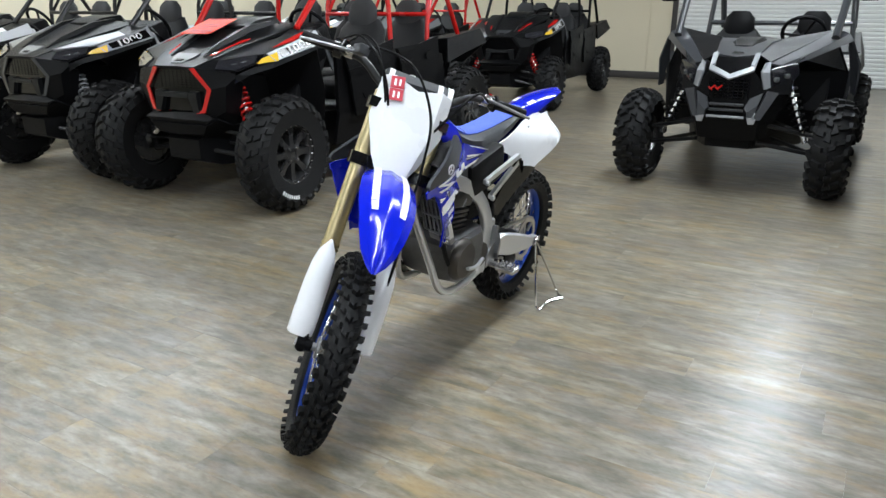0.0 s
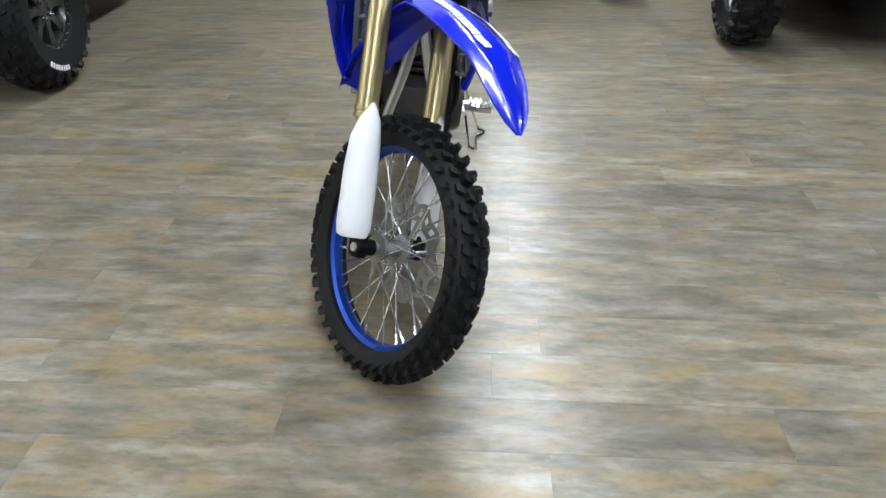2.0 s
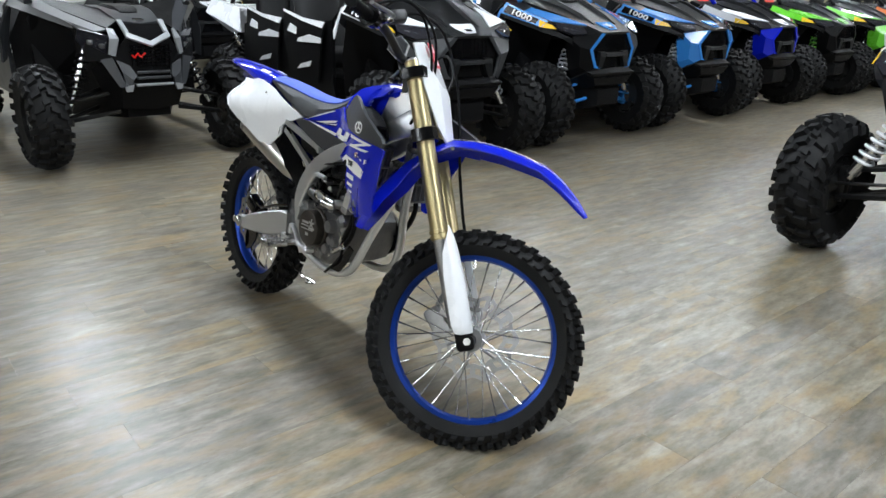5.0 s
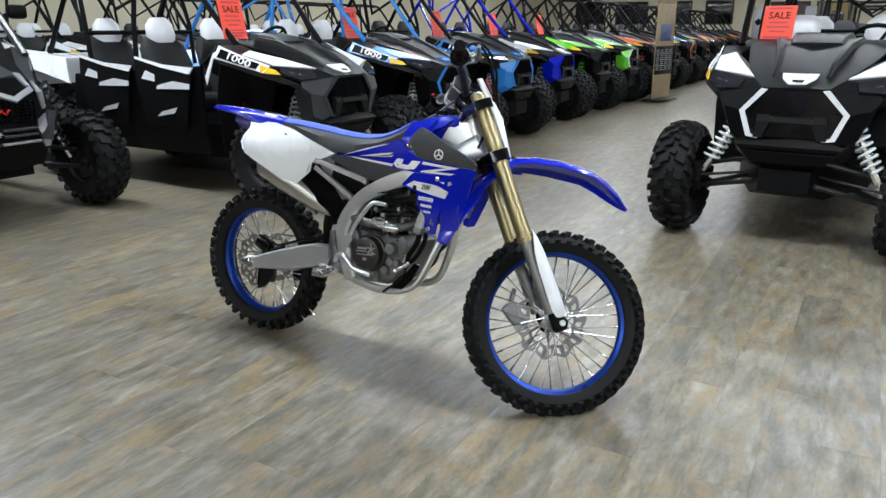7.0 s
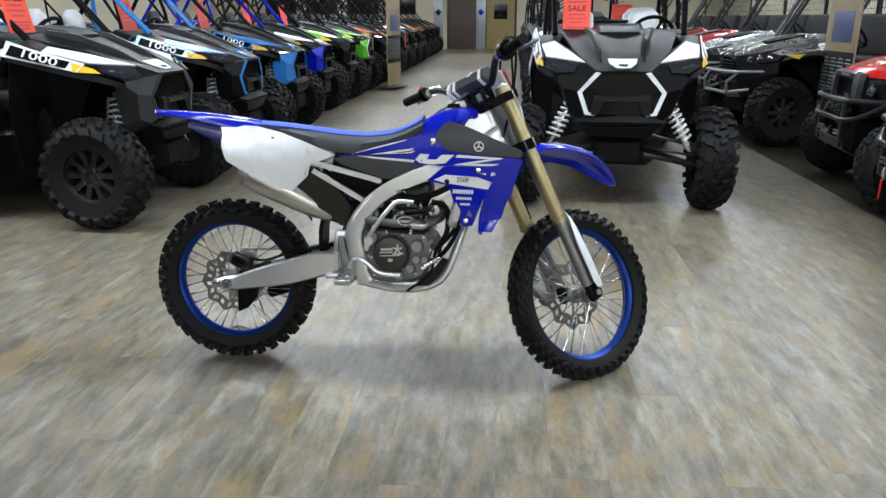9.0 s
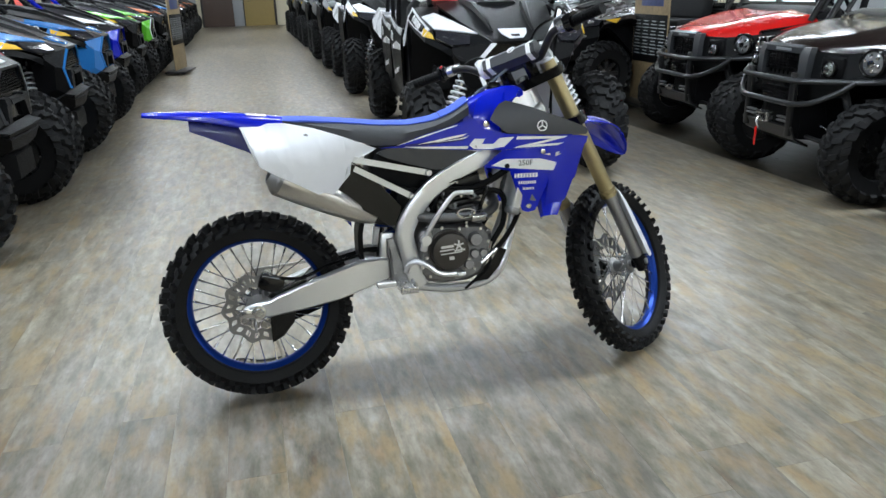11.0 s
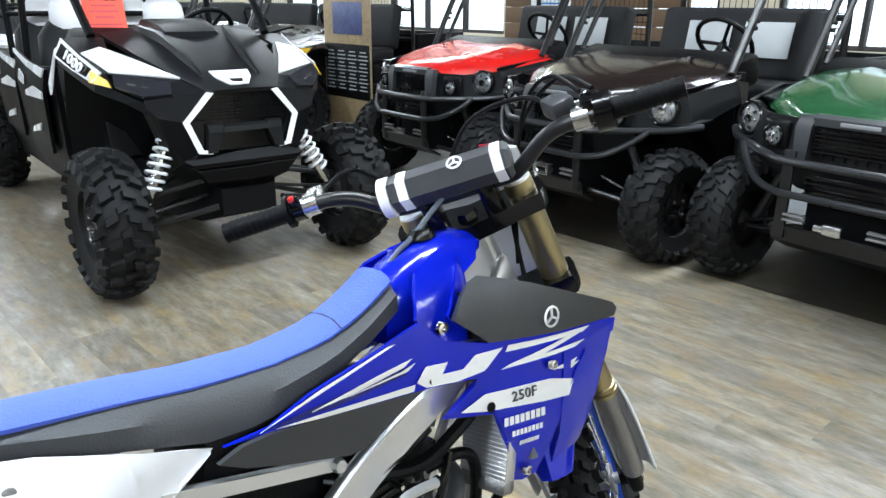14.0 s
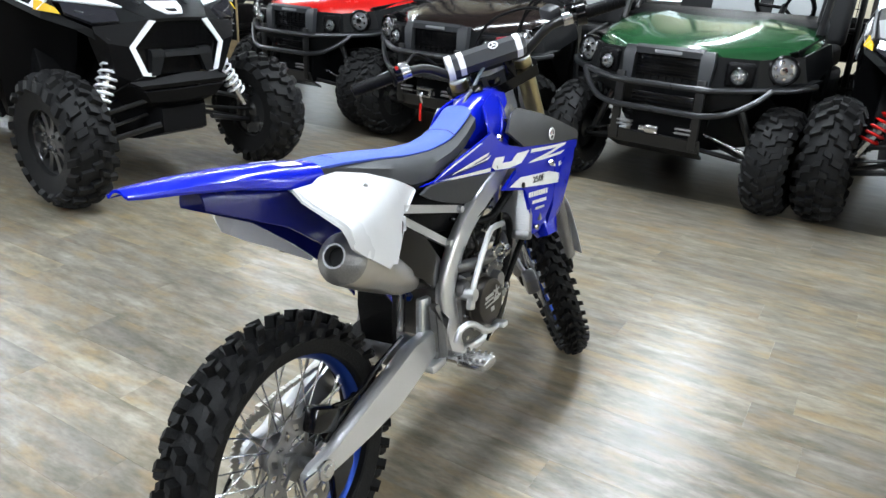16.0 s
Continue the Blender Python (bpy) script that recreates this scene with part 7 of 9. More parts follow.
for w, h, dx, dz, tilt in ((0.046, 0.009, -0.014, 0.020, -3), (0.052, 0.005, -0.016, 0.008, -3), (0.040, 0.006, 0.030, 0.004, -3), (0.078, 0.004, 0.0, -0.004, -3), (0.018, 0.012, 0.0, -0.022, 0)):
    box(bm, (w, 0.002, h), (0.672 + dx, -0.1745, 0.486 + dz), pose(0, 0, 0, 0, tilt, 0))
for k in range(5):
    t = math.pi / 2 + k * 2 * math.pi / 5
    box(bm, (0.020, 0.002, 0.006), (0.700 + 0.008 * math.cos(t), -0.1745, 0.508 + 0.008 * math.sin(t)), pose(0, 0, 0, 0, -math.degrees(t), 0))
part("cover_emblem", bm, M_ALU, clutch, "etched pale emblem strokes")
bm = B()
cap(bm, 0, 0, 0, 0.008, 0.012, 6)
BOLT = mesh_of("cover_bolt", bm, M_STEEL)
for k in range(8):
    t = 2 * math.pi * k / 8 + 0.25
    part("cover_bolt", BOLT, None, engine, at=Matrix.Translation((0.672 + 0.084 * math.cos(t), -0.126, 0.486 + 0.084 * math.sin(t))))
for x, z in ((0.795, 0.55), (0.822, 0.50), (0.80, 0.43), (0.765, 0.405), (0.745, 0.565), (0.575, 0.43), (0.60, 0.395)):
    part("cover_bolt", BOLT, None, engine, at=Matrix.Translation((x, -0.118, z)))
for x, z, r, h in ((0.772, 0.516, 0.026, 0.030), (0.768, 0.462, 0.018, 0.018), (0.800, 0.462, 0.016, 0.022), (0.745, 0.425, 0.020, 0.020), (0.70, 0.395, 0.022, 0.016), (0.592, 0.545, 0.028, 0.020)):
    bm = B()
    cap(bm, x, -0.122, z, r, h)
    part("engine_plug", bm, M_CAST if r < 0.03 else M_ENGINE, engine)
rnd = random.Random(4)
for k in range(14):
    bm = B()
    x, z = rnd.uniform(0.735, 0.83), rnd.uniform(0.40, 0.56)
    box(bm, (rnd.uniform(0.012, 0.03), 0.02, rnd.uniform(0.008, 0.02)), (x, -0.117, z), pose(0, 0, 0, 0, rnd.uniform(-50, 50), 0), 0.003)
    part("casting_rib", bm, M_ENGINE, engine)
bm = B()
lean = pose(0, 0, 0, 0, -8, 0)
for k in range(5):
    box(bm, (0.145, 0.165 - 0.006 * (k % 2), 0.014), (0.755 - 0.003 * k, 0, 0.585 + 0.020 * k), lean, 0.004)
part("cylinder", bm, M_DARKMETAL, engine, "black finned cylinder")
bm = B()
box(bm, (0.17, 0.18, 0.075), (0.735, 0, 0.715), lean, 0.02)
box(bm, (0.13, 0.15, 0.06), (0.725, 0, 0.775), lean, 0.02)
part("cylinder_head", bm, M_DARKMETAL, engine, "black cylinder head")
for x, z in ((0.665, 0.655), (0.70, 0.635), (0.775, 0.665), (0.79, 0.62)):
    bm = B()
    box(bm, (0.026, 0.03, 0.016), (x, -0.092, z), pose(0, 0, 0, 0, 20, 0), 0.005)
    tube(bm, [(x, -0.09, z), (x + 0.01, -0.118, z + 0.008)], 0.008, 8)
    part("head_fitting", bm, M_CAST, engine)
rnd = random.Random(9)
for k in range(16):
    x, z = rnd.uniform(0.60, 0.84), rnd.uniform(0.57, 0.74)
    bm = B()
    r = rnd.uniform(0.005, 0.010)
    cap(bm, x, -0.085 - 0.02 * rnd.random(), z, r, rnd.uniform(0.012, 0.03), 8)
    part("head_bolt", bm, M_STEEL if k % 2 else M_CAST, engine)
for pts, r in (
    ([(0.60, -0.10, 0.74), (0.66, -0.125, 0.72), (0.72, -0.13, 0.735), (0.80, -0.12, 0.75)], 0.006),
    ([(0.64, -0.11, 0.60), (0.67, -0.135, 0.64), (0.66, -0.13, 0.69), (0.69, -0.12, 0.73)], 0.005),
    ([(0.78, -0.12, 0.58), (0.80, -0.135, 0.64), (0.83, -0.13, 0.70)], 0.007),
):
    bm = B()
    tube(bm, curve_pts(pts, 4), r, 7)
    part("engine_cable", bm, M_BLACK2, engine)
bm = B()
tube(bm, curve_pts([(0.53, -0.09, 0.622), (0.585, -0.125, 0.612), (0.66, -0.142, 0.605), (0.74, -0.148, 0.603), (0.81, -0.140, 0.606), (0.858, -0.105, 0.625), (0.868, -0.05, 0.65), (0.85, 0.0, 0.67)], 5), 0.0175, 12)
header = part("header_pipe", bm, M_ENGINE, bike, "dull silver exhaust header pipe")
bm = B()
tube(bm, [(0.733 + 0.032 * math.cos(a), -0.170, 0.620 + 0.016 * math.sin(a)) for a in [2 * math.pi * i / 14 for i in range(14)]], 0.0055, 7, closed=True)
part("pipe_ring", bm, M_CHROME, header, "bright oval bracket")
bm = B()
tube(bm, [(0.752, -0.160, 0.602), (0.80, -0.156, 0.600), (0.812, -0.152, 0.602)], [0.020, 0.020, 0.012], 12)
part("pipe_flange", bm, M_STEEL, header, "bright exhaust joint")
bm = B()
tube(bm, curve_pts([(0.583, -0.160, 0.528), (0.594, -0.164, 0.562), (0.626, -0.167, 0.612), (0.660, -0.169, 0.655), (0.692, -0.170, 0.688), (0.720, -0.171, 0.693), (0.762, -0.172, 0.690)], 4), 0.0085, 8)
tube(bm, [(0.586, -0.118, 0.535), (0.586, -0.172, 0.535)], 0.018, 10)
box(bm, (0.024, 0.02, 0.05), (0.580, -0.160, 0.52), pose(0, 0, 0, 0, 15, 0), 0.006)
part("kick_lever", bm, M_ALU, bike, "polished kick-start lever")
bm = B()
tube(bm, curve_pts([(0.508, -0.15, 0.425), (0.522, -0.155, 0.455), (0.555, -0.165, 0.462), (0.590, -0.170, 0.442), (0.618, -0.175, 0.418), (0.655, -0.176, 0.408), (0.690, -0.177, 0.408)], 5), 0.0095, 9)
box(bm, (0.030, 0.04, 0.016), (0.700, -0.180, 0.408), None, 0.005)
part("brake_pedal", bm, M_ALU, bike, "curved aluminium brake pedal")
for s in (1, -1):
    bm = B()
    for k in range(6):
        box(bm, (0.010, 0.085, 0.022), (0.475 + k * 0.010, s * 0.212, 0.386), None, 0.002)
    for k in range(5):
        for j in (0, 1):
            box(bm, (0.008, 0.008, 0.012), (0.476 + j * 0.048, s * (0.176 + k * 0.018), 0.401), None)
    tube(bm, [(0.50, s * 0.10, 0.385), (0.50, s * 0.175, 0.384)], 0.016, 8)
    part("foot_peg", bm, M_STEEL, bike, "toothed steel foot peg")
    bm = B()
    skin(bm, [(0.455, 0.545), (0.475, 0.545), (0.50, 0.46), (0.535, 0.42), (0.53, 0.37), (0.455, 0.375), (0.445, 0.40), (0.475, 0.43)], lambda x, z, s=s: s * 0.125, 0.02, 1)
    part("peg_bracket", bm, M_CAST, bike, "cast peg bracket")
bm = B()
tube(bm, curve_pts([(0.60, 0.14, 0.44), (0.68, 0.15, 0.43), (0.76, 0.155, 0.45)], 4), 0.008, 7)
part("shift_lever", bm, M_ALU, bike)
bm = B()
lathe(bm, [(0, 0.03), (0.07, 0.03), (0.085, 0.015), (0.088, 0)], 28, Matrix.Translation((0.76, 0.115, 0.48)))
lathe(bm, [(0, 0.02), (0.05, 0.02), (0.06, 0)], 20, Matrix.Translation((0.57, 0.10, 0.44)))
part("left_engine_cover", bm, M_BRONZE, engine)
bm = B()
skin(bm, [(0.76, 0.352), (0.82, 0.356), (0.862, 0.40), (0.895, 0.46), (0.87, 0.47), (0.84, 0.43), (0.79, 0.395)], lambda x, z: -0.118, 0.006, 1)
part("skid_plate", bm, M_BLACK2, bike, "black lower frame guard")
for pts, r in (
    ([(0.770, -0.10, 0.670), (0.83, -0.12, 0.685), (0.875, -0.125, 0.675), (0.892, -0.125, 0.635), (0.882, -0.122, 0.56), (0.845, -0.118, 0.50), (0.832, -0.112, 0.475)], 0.015),
    ([(0.935, -0.15, 0.60), (0.918, -0.135, 0.555), (0.885, -0.125, 0.503), (0.852, -0.122, 0.468)], 0.013),
    ([(0.70, -0.10, 0.705), (0.77, -0.125, 0.70), (0.85, -0.125, 0.725), (0.93, -0.13, 0.77)], 0.017),
    ([(0.62, -0.10, 0.58), (0.63, -0.12, 0.64), (0.66, -0.11, 0.70), (0.71, -0.10, 0.74)], 0.008),
    ([(0.835, -0.115, 0.47), (0.825, -0.12, 0.41), (0.79, -0.12, 0.375), (0.755, -0.118, 0.350), (0.73, -0.116, 0.330)], 0.007),
    ([(0.90, 0.06, 0.72), (0.93, 0.11, 0.64), (0.90, 0.12, 0.55), (0.84, 0.11, 0.48)], 0.014),
):
    bm = B()
    tube(bm, curve_pts(pts, 4), r * 0.72, 9)
    part("hose", bm, M_BLACK, bike, "black rubber hose")
bm = B()
tube(bm, [(0.855, -0.124, 0.470), (0.79, -0.132, 0.425)], 0.009, 8)
tube(bm, [(0.845, -0.126, 0.463), (0.836, -0.128, 0.457)], 0.013, 10)
part("coolant_pipe", bm, M_STEEL, bike, "bright coolant pipe")
bm = B()
tube(bm, [(0.832, -0.124, 0.50), (0.824, -0.124, 0.468)], 0.008, 8)
part("coolant_fitting", bm, M_STEEL, bike)

# radiators with louvres
for s in (1, -1):
    bm = B()
    mm = pose(0.940, s * 0.128, 0.725, 0, 17, s * -8)
    box(bm, (0.028, 0.104, 0.22), (0, 0, 0), None, 0.004)
    for k in range(26):
        box(bm, (0.034, 0.098, 0.0026), (0, 0, -0.10 + k * 0.008))
    part("radiator", put(bm, mm), M_ALU, bike, "finned aluminium radiator", angle=30)
    bm = B()
    for z in (0.118, -0.118):
        box(bm, (0.036, 0.108, 0.03), (0, 0, z), None, 0.010)
    part("radiator_tank", put(bm, mm), M_CAST, bike)
    bm = B()
    mm = pose(0.995 if s < 0 else 0.975, s * 0.132, 0.745, 0, 14, s * -8)
    for k in range(5):
        box(bm, (0.020, 0.006, 0.205), (0, -0.040 + k * 0.020, 0), pose(0, 0, 0, 0, 0, s * 25))
    for z in (-0.102, -0.036, 0.036, 0.102):
        box(bm, (0.014, 0.098, 0.009), (0.004, 0, z), None, 0.002)
    for y in (-0.051, 0.051):
        box(bm, (0.020, 0.010, 0.212), (0, y, 0), None, 0.002)
    for z in (-0.09, 0.09):
        tube(bm, [(0, 0, z), (-0.05, 0, z)], 0.006, 6)
    part("radiator_louvre", put(bm, mm), M_LOUVRE, bike, "grey radiator louvre grille")

# tank cover, seat
bm = B()
rings = []
for x, zt, zb, w in ((0.765, 0.985, 0.90, 0.070), (0.80, 1.016, 0.89, 0.082), (0.85, 1.036, 0.89, 0.086), (0.91, 1.047, 0.92, 0.080), (0.95, 1.047, 0.985, 0.070), (0.978, 1.040, 1.012, 0.058)):
    rings.append([(x + (0.02 if z > 0.99 else 0), y * w, z) for y, z in ((-1.0, zb), (-1.04, (zb + zt) / 2), (-0.86, zt - 0.014), (-0.6, zt - 0.002), (0, zt + 0.004), (0.6, zt - 0.002), (0.86, zt - 0.014), (1.04, (zb + zt) / 2), (1.0, zb))])
loft(bm, rings)
part("tank_cover", bm, M_BLUE, bike, "glossy royal blue tank cover", angle=32)
bm = B()
lathe(bm, [(0, 0.018), (0.022, 0.018), (0.026, 0.010), (0.028, 0)], 16, Matrix.Translation((0.90, 0, 1.045)) @ pose(0, 0, 0, 90, 0, 0))
part("fuel_cap", bm, M_BLACK2, bike)
TOP = ((0.095, 0.990), (0.15, 0.988), (0.22, 0.984), (0.36, 0.968), (0.45, 0.955), (0.56, 0.948), (0.65, 0.956), (0.71, 0.975), (0.755, 0.998), (0.785, 1.016))
LOW = ((0.095, 0.972), (0.14, 0.965), (0.33, 0.905), (0.44, 0.872), (0.52, 0.868), (0.64, 0.89), (0.72, 0.92), (0.785, 0.955))
WID = ((0.095, 0.052), (0.15, 0.068), (0.30, 0.092), (0.50, 0.098), (0.65, 0.092), (0.785, 0.080))
xs = [0.095 + i * (0.785 - 0.095) / 22 for i in range(23)]


def seat_ring(x, grow=0.0, only_top=False):
    zt, zb, w = lerp_list(x, TOP), lerp_list(x, LOW), lerp_list(x, WID)
    t = lerp_list(x, ((0.095, 0.9), (0.3, 0.70), (0.55, 0.62), (0.785, 0.80)))
    side = [(w + 0.004, zb), (w + 0.006, zb + (zt - zb) * 0.45), (w * (0.5 + 0.5 * t), zt - 0.026), (w * t * 0.92, zt - 0.009), (w * t * 0.6, zt - 0.001)]
    if only_top:
        up = [(w * t * 0.96 + 0.004, zt - 0.012), (w * t * 0.84, zt - 0.0045), (w * t * 0.55, zt + 0.0015), (0, zt + 0.003)]
        ring = [(x, -y - (0.004 if i < 2 else 0), z) for i, (y, z) in enumerate(up)] + [(x, y + (0.004 if i > 0 else 0), z) for i, (y, z) in enumerate(up[-2::-1])]
        low = [(x, y * 0.96, z - 0.006) for _, y, z in ring[::-1]]
        return ring + low
    return [(x, -y, z) for y, z in side] + [(x, 0, zt)] + [(x, y, z) for y, z in side[::-1]]


bm = B()
loft(bm, [seat_ring(x) for x in xs])
seat = part("seat", bm, M_SEATBLACK, bike, "charcoal vinyl seat with a blue gripper top", angle=60)
bm = B()
loft(bm, [seat_ring(x, 0, True) for x in xs])
part("seat_top", bm, M_SEATBLUE, seat, "blue ribbed gripper seat top", angle=60)
bm = B()
for x in (0.20, 0.68):
    zt, w = lerp_list(x, TOP), lerp_list(x, WID)
    tube(bm, [(x, y * w, zt + 0.0035 - 0.026 * abs(y) ** 3) for y in (-0.8, -0.5, 0, 0.5, 0.8)], 0.0014, 5)
part("seat_seam", bm, M_SEATBLACK, seat)

# rear fender
bm = B()
rings = []
for x, z, w, d in ((0.14, 0.985, 0.080, 0.040), (0.08, 0.995, 0.088, 0.046), (0.0, 1.006, 0.092, 0.040), (-0.10, 1.016, 0.088, 0.026), (-0.20, 1.022, 0.078, 0.016), (-0.27, 1.024, 0.062, 0.010), (-0.302, 1.024, 0.040, 0.006)):
    up = [(-1.0, -d), (-0.97, -d * 0.5), (-0.80, -0.004), (-0.4, 0.004), (0, 0.006), (0.4, 0.004), (0.80, -0.004), (0.97, -d * 0.5), (1.0, -d)]
    rings.append([(x, y * w, z + q) for y, q in up] + [(x, y * w * 0.93, z + q - 0.005) for y, q in up[::-1]])
loft(bm, rings)
rear_fender = part("rear_fender", bm, M_BLUE, bike, "glossy royal blue rear fender", angle=40)
bm = B()
for s in (1, -1):
    panels(bm, [[(0.085, s * 0.035, 1.0005), (0.02, s * 0.045, 1.0085), (0.03, s * 0.070, 1.0030), (0.09, s * 0.064, 0.9945)]], 0.0012, False)
part("rear_decal", bm, M_DECAL, rear_fender)
# inner mudguard
bm = B()
rings = []
for x, zt, w in ((-0.16, 0.995, 0.05), (0.02, 0.965, 0.075), (0.14, 0.88, 0.08), (0.26, 0.78, 0.078), (0.34, 0.68, 0.072)):
    skirt = 0.035 + 0.05 * max(0.0, min(1.0, (x + 0.16) / 0.12))
    rings.append([(x, -w, zt - skirt), (x, -w, zt - 0.025), (x, -w * 0.8, zt), (x, w * 0.8, zt), (x, w, zt - 0.025), (x, w, zt - skirt), (x, w * 0.92, zt - skirt), (x, w * 0.92, zt - 0.03), (x, w * 0.7, zt - 0.006), (x, -w * 0.7, zt - 0.006), (x, -w * 0.92, zt - 0.03), (x, -w * 0.92, zt - skirt)])
loft(bm, rings)
part("inner_mudguard", bm, M_NAVY, bike, "dark navy inner rear mudguard")
bm = B()
rings = []
for z, x, w in ((0.66, 0.395, 0.06), (0.56, 0.37, 0.055), (0.48, 0.368, 0.05), (0.43, 0.385, 0.045)):
    rings.append([(x - 0.009, -w, z), (x + 0.009, -w, z), (x + 0.009, w, z), (x - 0.009, w, z)])
loft(bm, rings)
part("mud_flap", bm, M_BLACK, bike, "black flap ahead of the rear wheel")
bm = B()
tube(bm, [(0.44, 0.0, 0.42), (0.50, 0, 0.72)], 0.020, 10)
shock = part("rear_shock", bm, M_STEEL, bike)
bm = B()
coil(bm, (0.466, 0, 0.55), (0.497, 0, 0.70), 0.034, 0.0075, 5, 12)
part("shock_spring", bm, M_RIMBLUE, shock, "blue coil spring")
bm = B()
for y in (-0.085, 0.085):
    box(bm, (0.05, 0.025, 0.13), (0.455, y, 0.50), pose(0, 0, 0, 0, 8, 0), 0.01)
    box(bm, (0.04, 0.035, 0.05), (0.475, y, 0.41), None, 0.01)
box(bm, (0.07, 0.035, 0.025), (0.44, -0.12, 0.385), None, 0.008)
part("linkage", bm, M_ALU, bike)


# side panels, airbox, exhaust
def panel_y(x, z):
    rise = max(0, min(1, (0.960 - z) / 0.085))
    along = max(0, min(1, 1 - (x - 0.05) / 0.40))
    return 0.128 - 0.030 * max(0, min(1, x / 0.44)) + 0.095 * rise * rise * (3 - 2 * rise) * along


for s in (1, -1):
    bm = B()
    skin(bm, [(-0.001, 0.966), (0.014, 0.936), (0.036, 0.912), (0.044, 0.87), (0.052, 0.838), (0.10, 0.806), (0.16, 0.773), (0.22, 0.736), (0.266, 0.708), (0.305, 0.745), (0.342, 0.782), (0.340, 0.800), (0.350, 0.822), (0.40, 0.846), (0.446, 0.862), (0.33, 0.912), (0.24, 0.945), (0.14, 0.970), (0.09, 0.972), (0.06, 0.963)], lambda x, z, s=s: s * panel_y(x, z), 0.007, 4)
    side = part("side_panel", bm, M_WHITE, bike, "glossy white side number panel", angle=55)
    bm = B()
    lathe(bm, [(0, 0.0025), (0.0055, 0.0025), (0.0075, 0.0015), (0.008, 0)], 16, Matrix.Translation((0.208, s * panel_y(0.208, 0.923), 0.923)) @ (Matrix() if s > 0 else Matrix.Rotation(math.pi, 4, "X")))
    part("panel_screw", bm, M_CAST, side)
    bm = B()
    skin(bm, [(0.19, 0.752), (0.24, 0.768), (0.332, 0.785), (0.339, 0.818), (0.38, 0.813), (0.45, 0.735), (0.515, 0.655), (0.502, 0.602), (0.470, 0.590), (0.42, 0.632), (0.36, 0.668), (0.30, 0.700)], lambda x, z, s=s: s * (0.114 + 0.020 * max(0.0, min(1.0, (0.50 - x) / 0.25))), 0.008, 2)
    part("side_guard", bm, M_BLACK2, bike, "glossy black lower side guard")
    bm = B()
    skin(bm, [(0.440, 0.848), (0.475, 0.859), (0.52, 0.860), (0.626, 0.848), (0.755, 0.836), (0.80, 0.825), (0.80, 0.805), (0.74, 0.785), (0.70, 0.774), (0.64, 0.775), (0.545, 0.803), (0.476, 0.828)], lambda x, z, s=s: s * (0.126 - 0.25 * (z - 0.82) ** 2 * 20 * 0.05), 0.01, 2)
    part("airbox_cover", bm, M_GREY, bike, "charcoal airbox cover")
bm = B()
box(bm, (0.28, 0.19, 0.16), (0.56, 0, 0.79), pose(0, 0, 0, 0, 12, 0), 0.03)
box(bm, (0.16, 0.16, 0.14), (0.58, 0, 0.66), None, 0.03)
part("airbox", bm, M_BLACK, bike)
bm = B()
a, c = Vector((0.086, -0.140, 0.802)), Vector((0.425, -0.078, 0.620))
d = (c - a)
prof = [(0.045, 0.045), (0.05, 0.050), (0.06, 0.053), (0.30, 0.052), (0.60, 0.046), (0.80, 0.040), (0.95, 0.028), (1.0, 0.022)]
rings = []
u, v = basis(d)
for t, r in prof:
    rings.append([a + d * t + u * (r * math.cos(q)) + v * (r * 1.1 * math.sin(q)) for q in [2 * math.pi * i / 24 for i in range(24)]])
loft(bm, rings)
muffler = part("muffler", bm, M_TITAN, bike, "brushed tapered muffler", angle=40)
bm = B()
dn = d.normalized()
lathe(bm, [(0.023, -0.012), (0.027, -0.012), (0.038, 0.000), (0.051, 0.012), (0.057, 0.020), (0.057, 0.030), (0.051, 0.032), (0.023, 0.03)], 28, Matrix.Translation(a) @ Vector((0, 1, 0)).rotation_difference(dn).to_matrix().to_4x4(), closed=True)
part("muffler_cap", bm, M_CAST, muffler, "cast end cap with an open outlet")
bm = B()
lathe(bm, [(0, 0.004), (0.0235, 0.004), (0.0235, 0.0)], 20, Matrix.Translation(a + dn * 0.004) @ Vector((0, 1, 0)).rotation_difference(dn).to_matrix().to_4x4())
part("outlet", bm, M_BLACK, muffler, "dark outlet opening")
bm = B()
tube(bm, curve_pts([(0.41, -0.076, 0.624), (0.48, -0.085, 0.606), (0.55, -0.10, 0.61), (0.61, -0.10, 0.625)], 4), 0.021, 10)
part("mid_pipe", bm, M_DARKMETAL, muffler)

# shrouds and scoops
SH = ((0.44, 0.112), (0.60, 0.122), (0.78, 0.142), (0.85, 0.163), (0.93, 0.190), (1.0, 0.212), (1.08, 0.224), (1.17, 0.234))


def shroud_y(x, z, lift=0.0):
    return lerp_list(x, SH) + lift - 0.10 * max(0.0, z - 0.90) - 0.28 * max(0.0, 0.70 - z)


def flip(s):
    return Matrix() if s > 0 else Matrix.Rotation(math.pi, 4, "X")


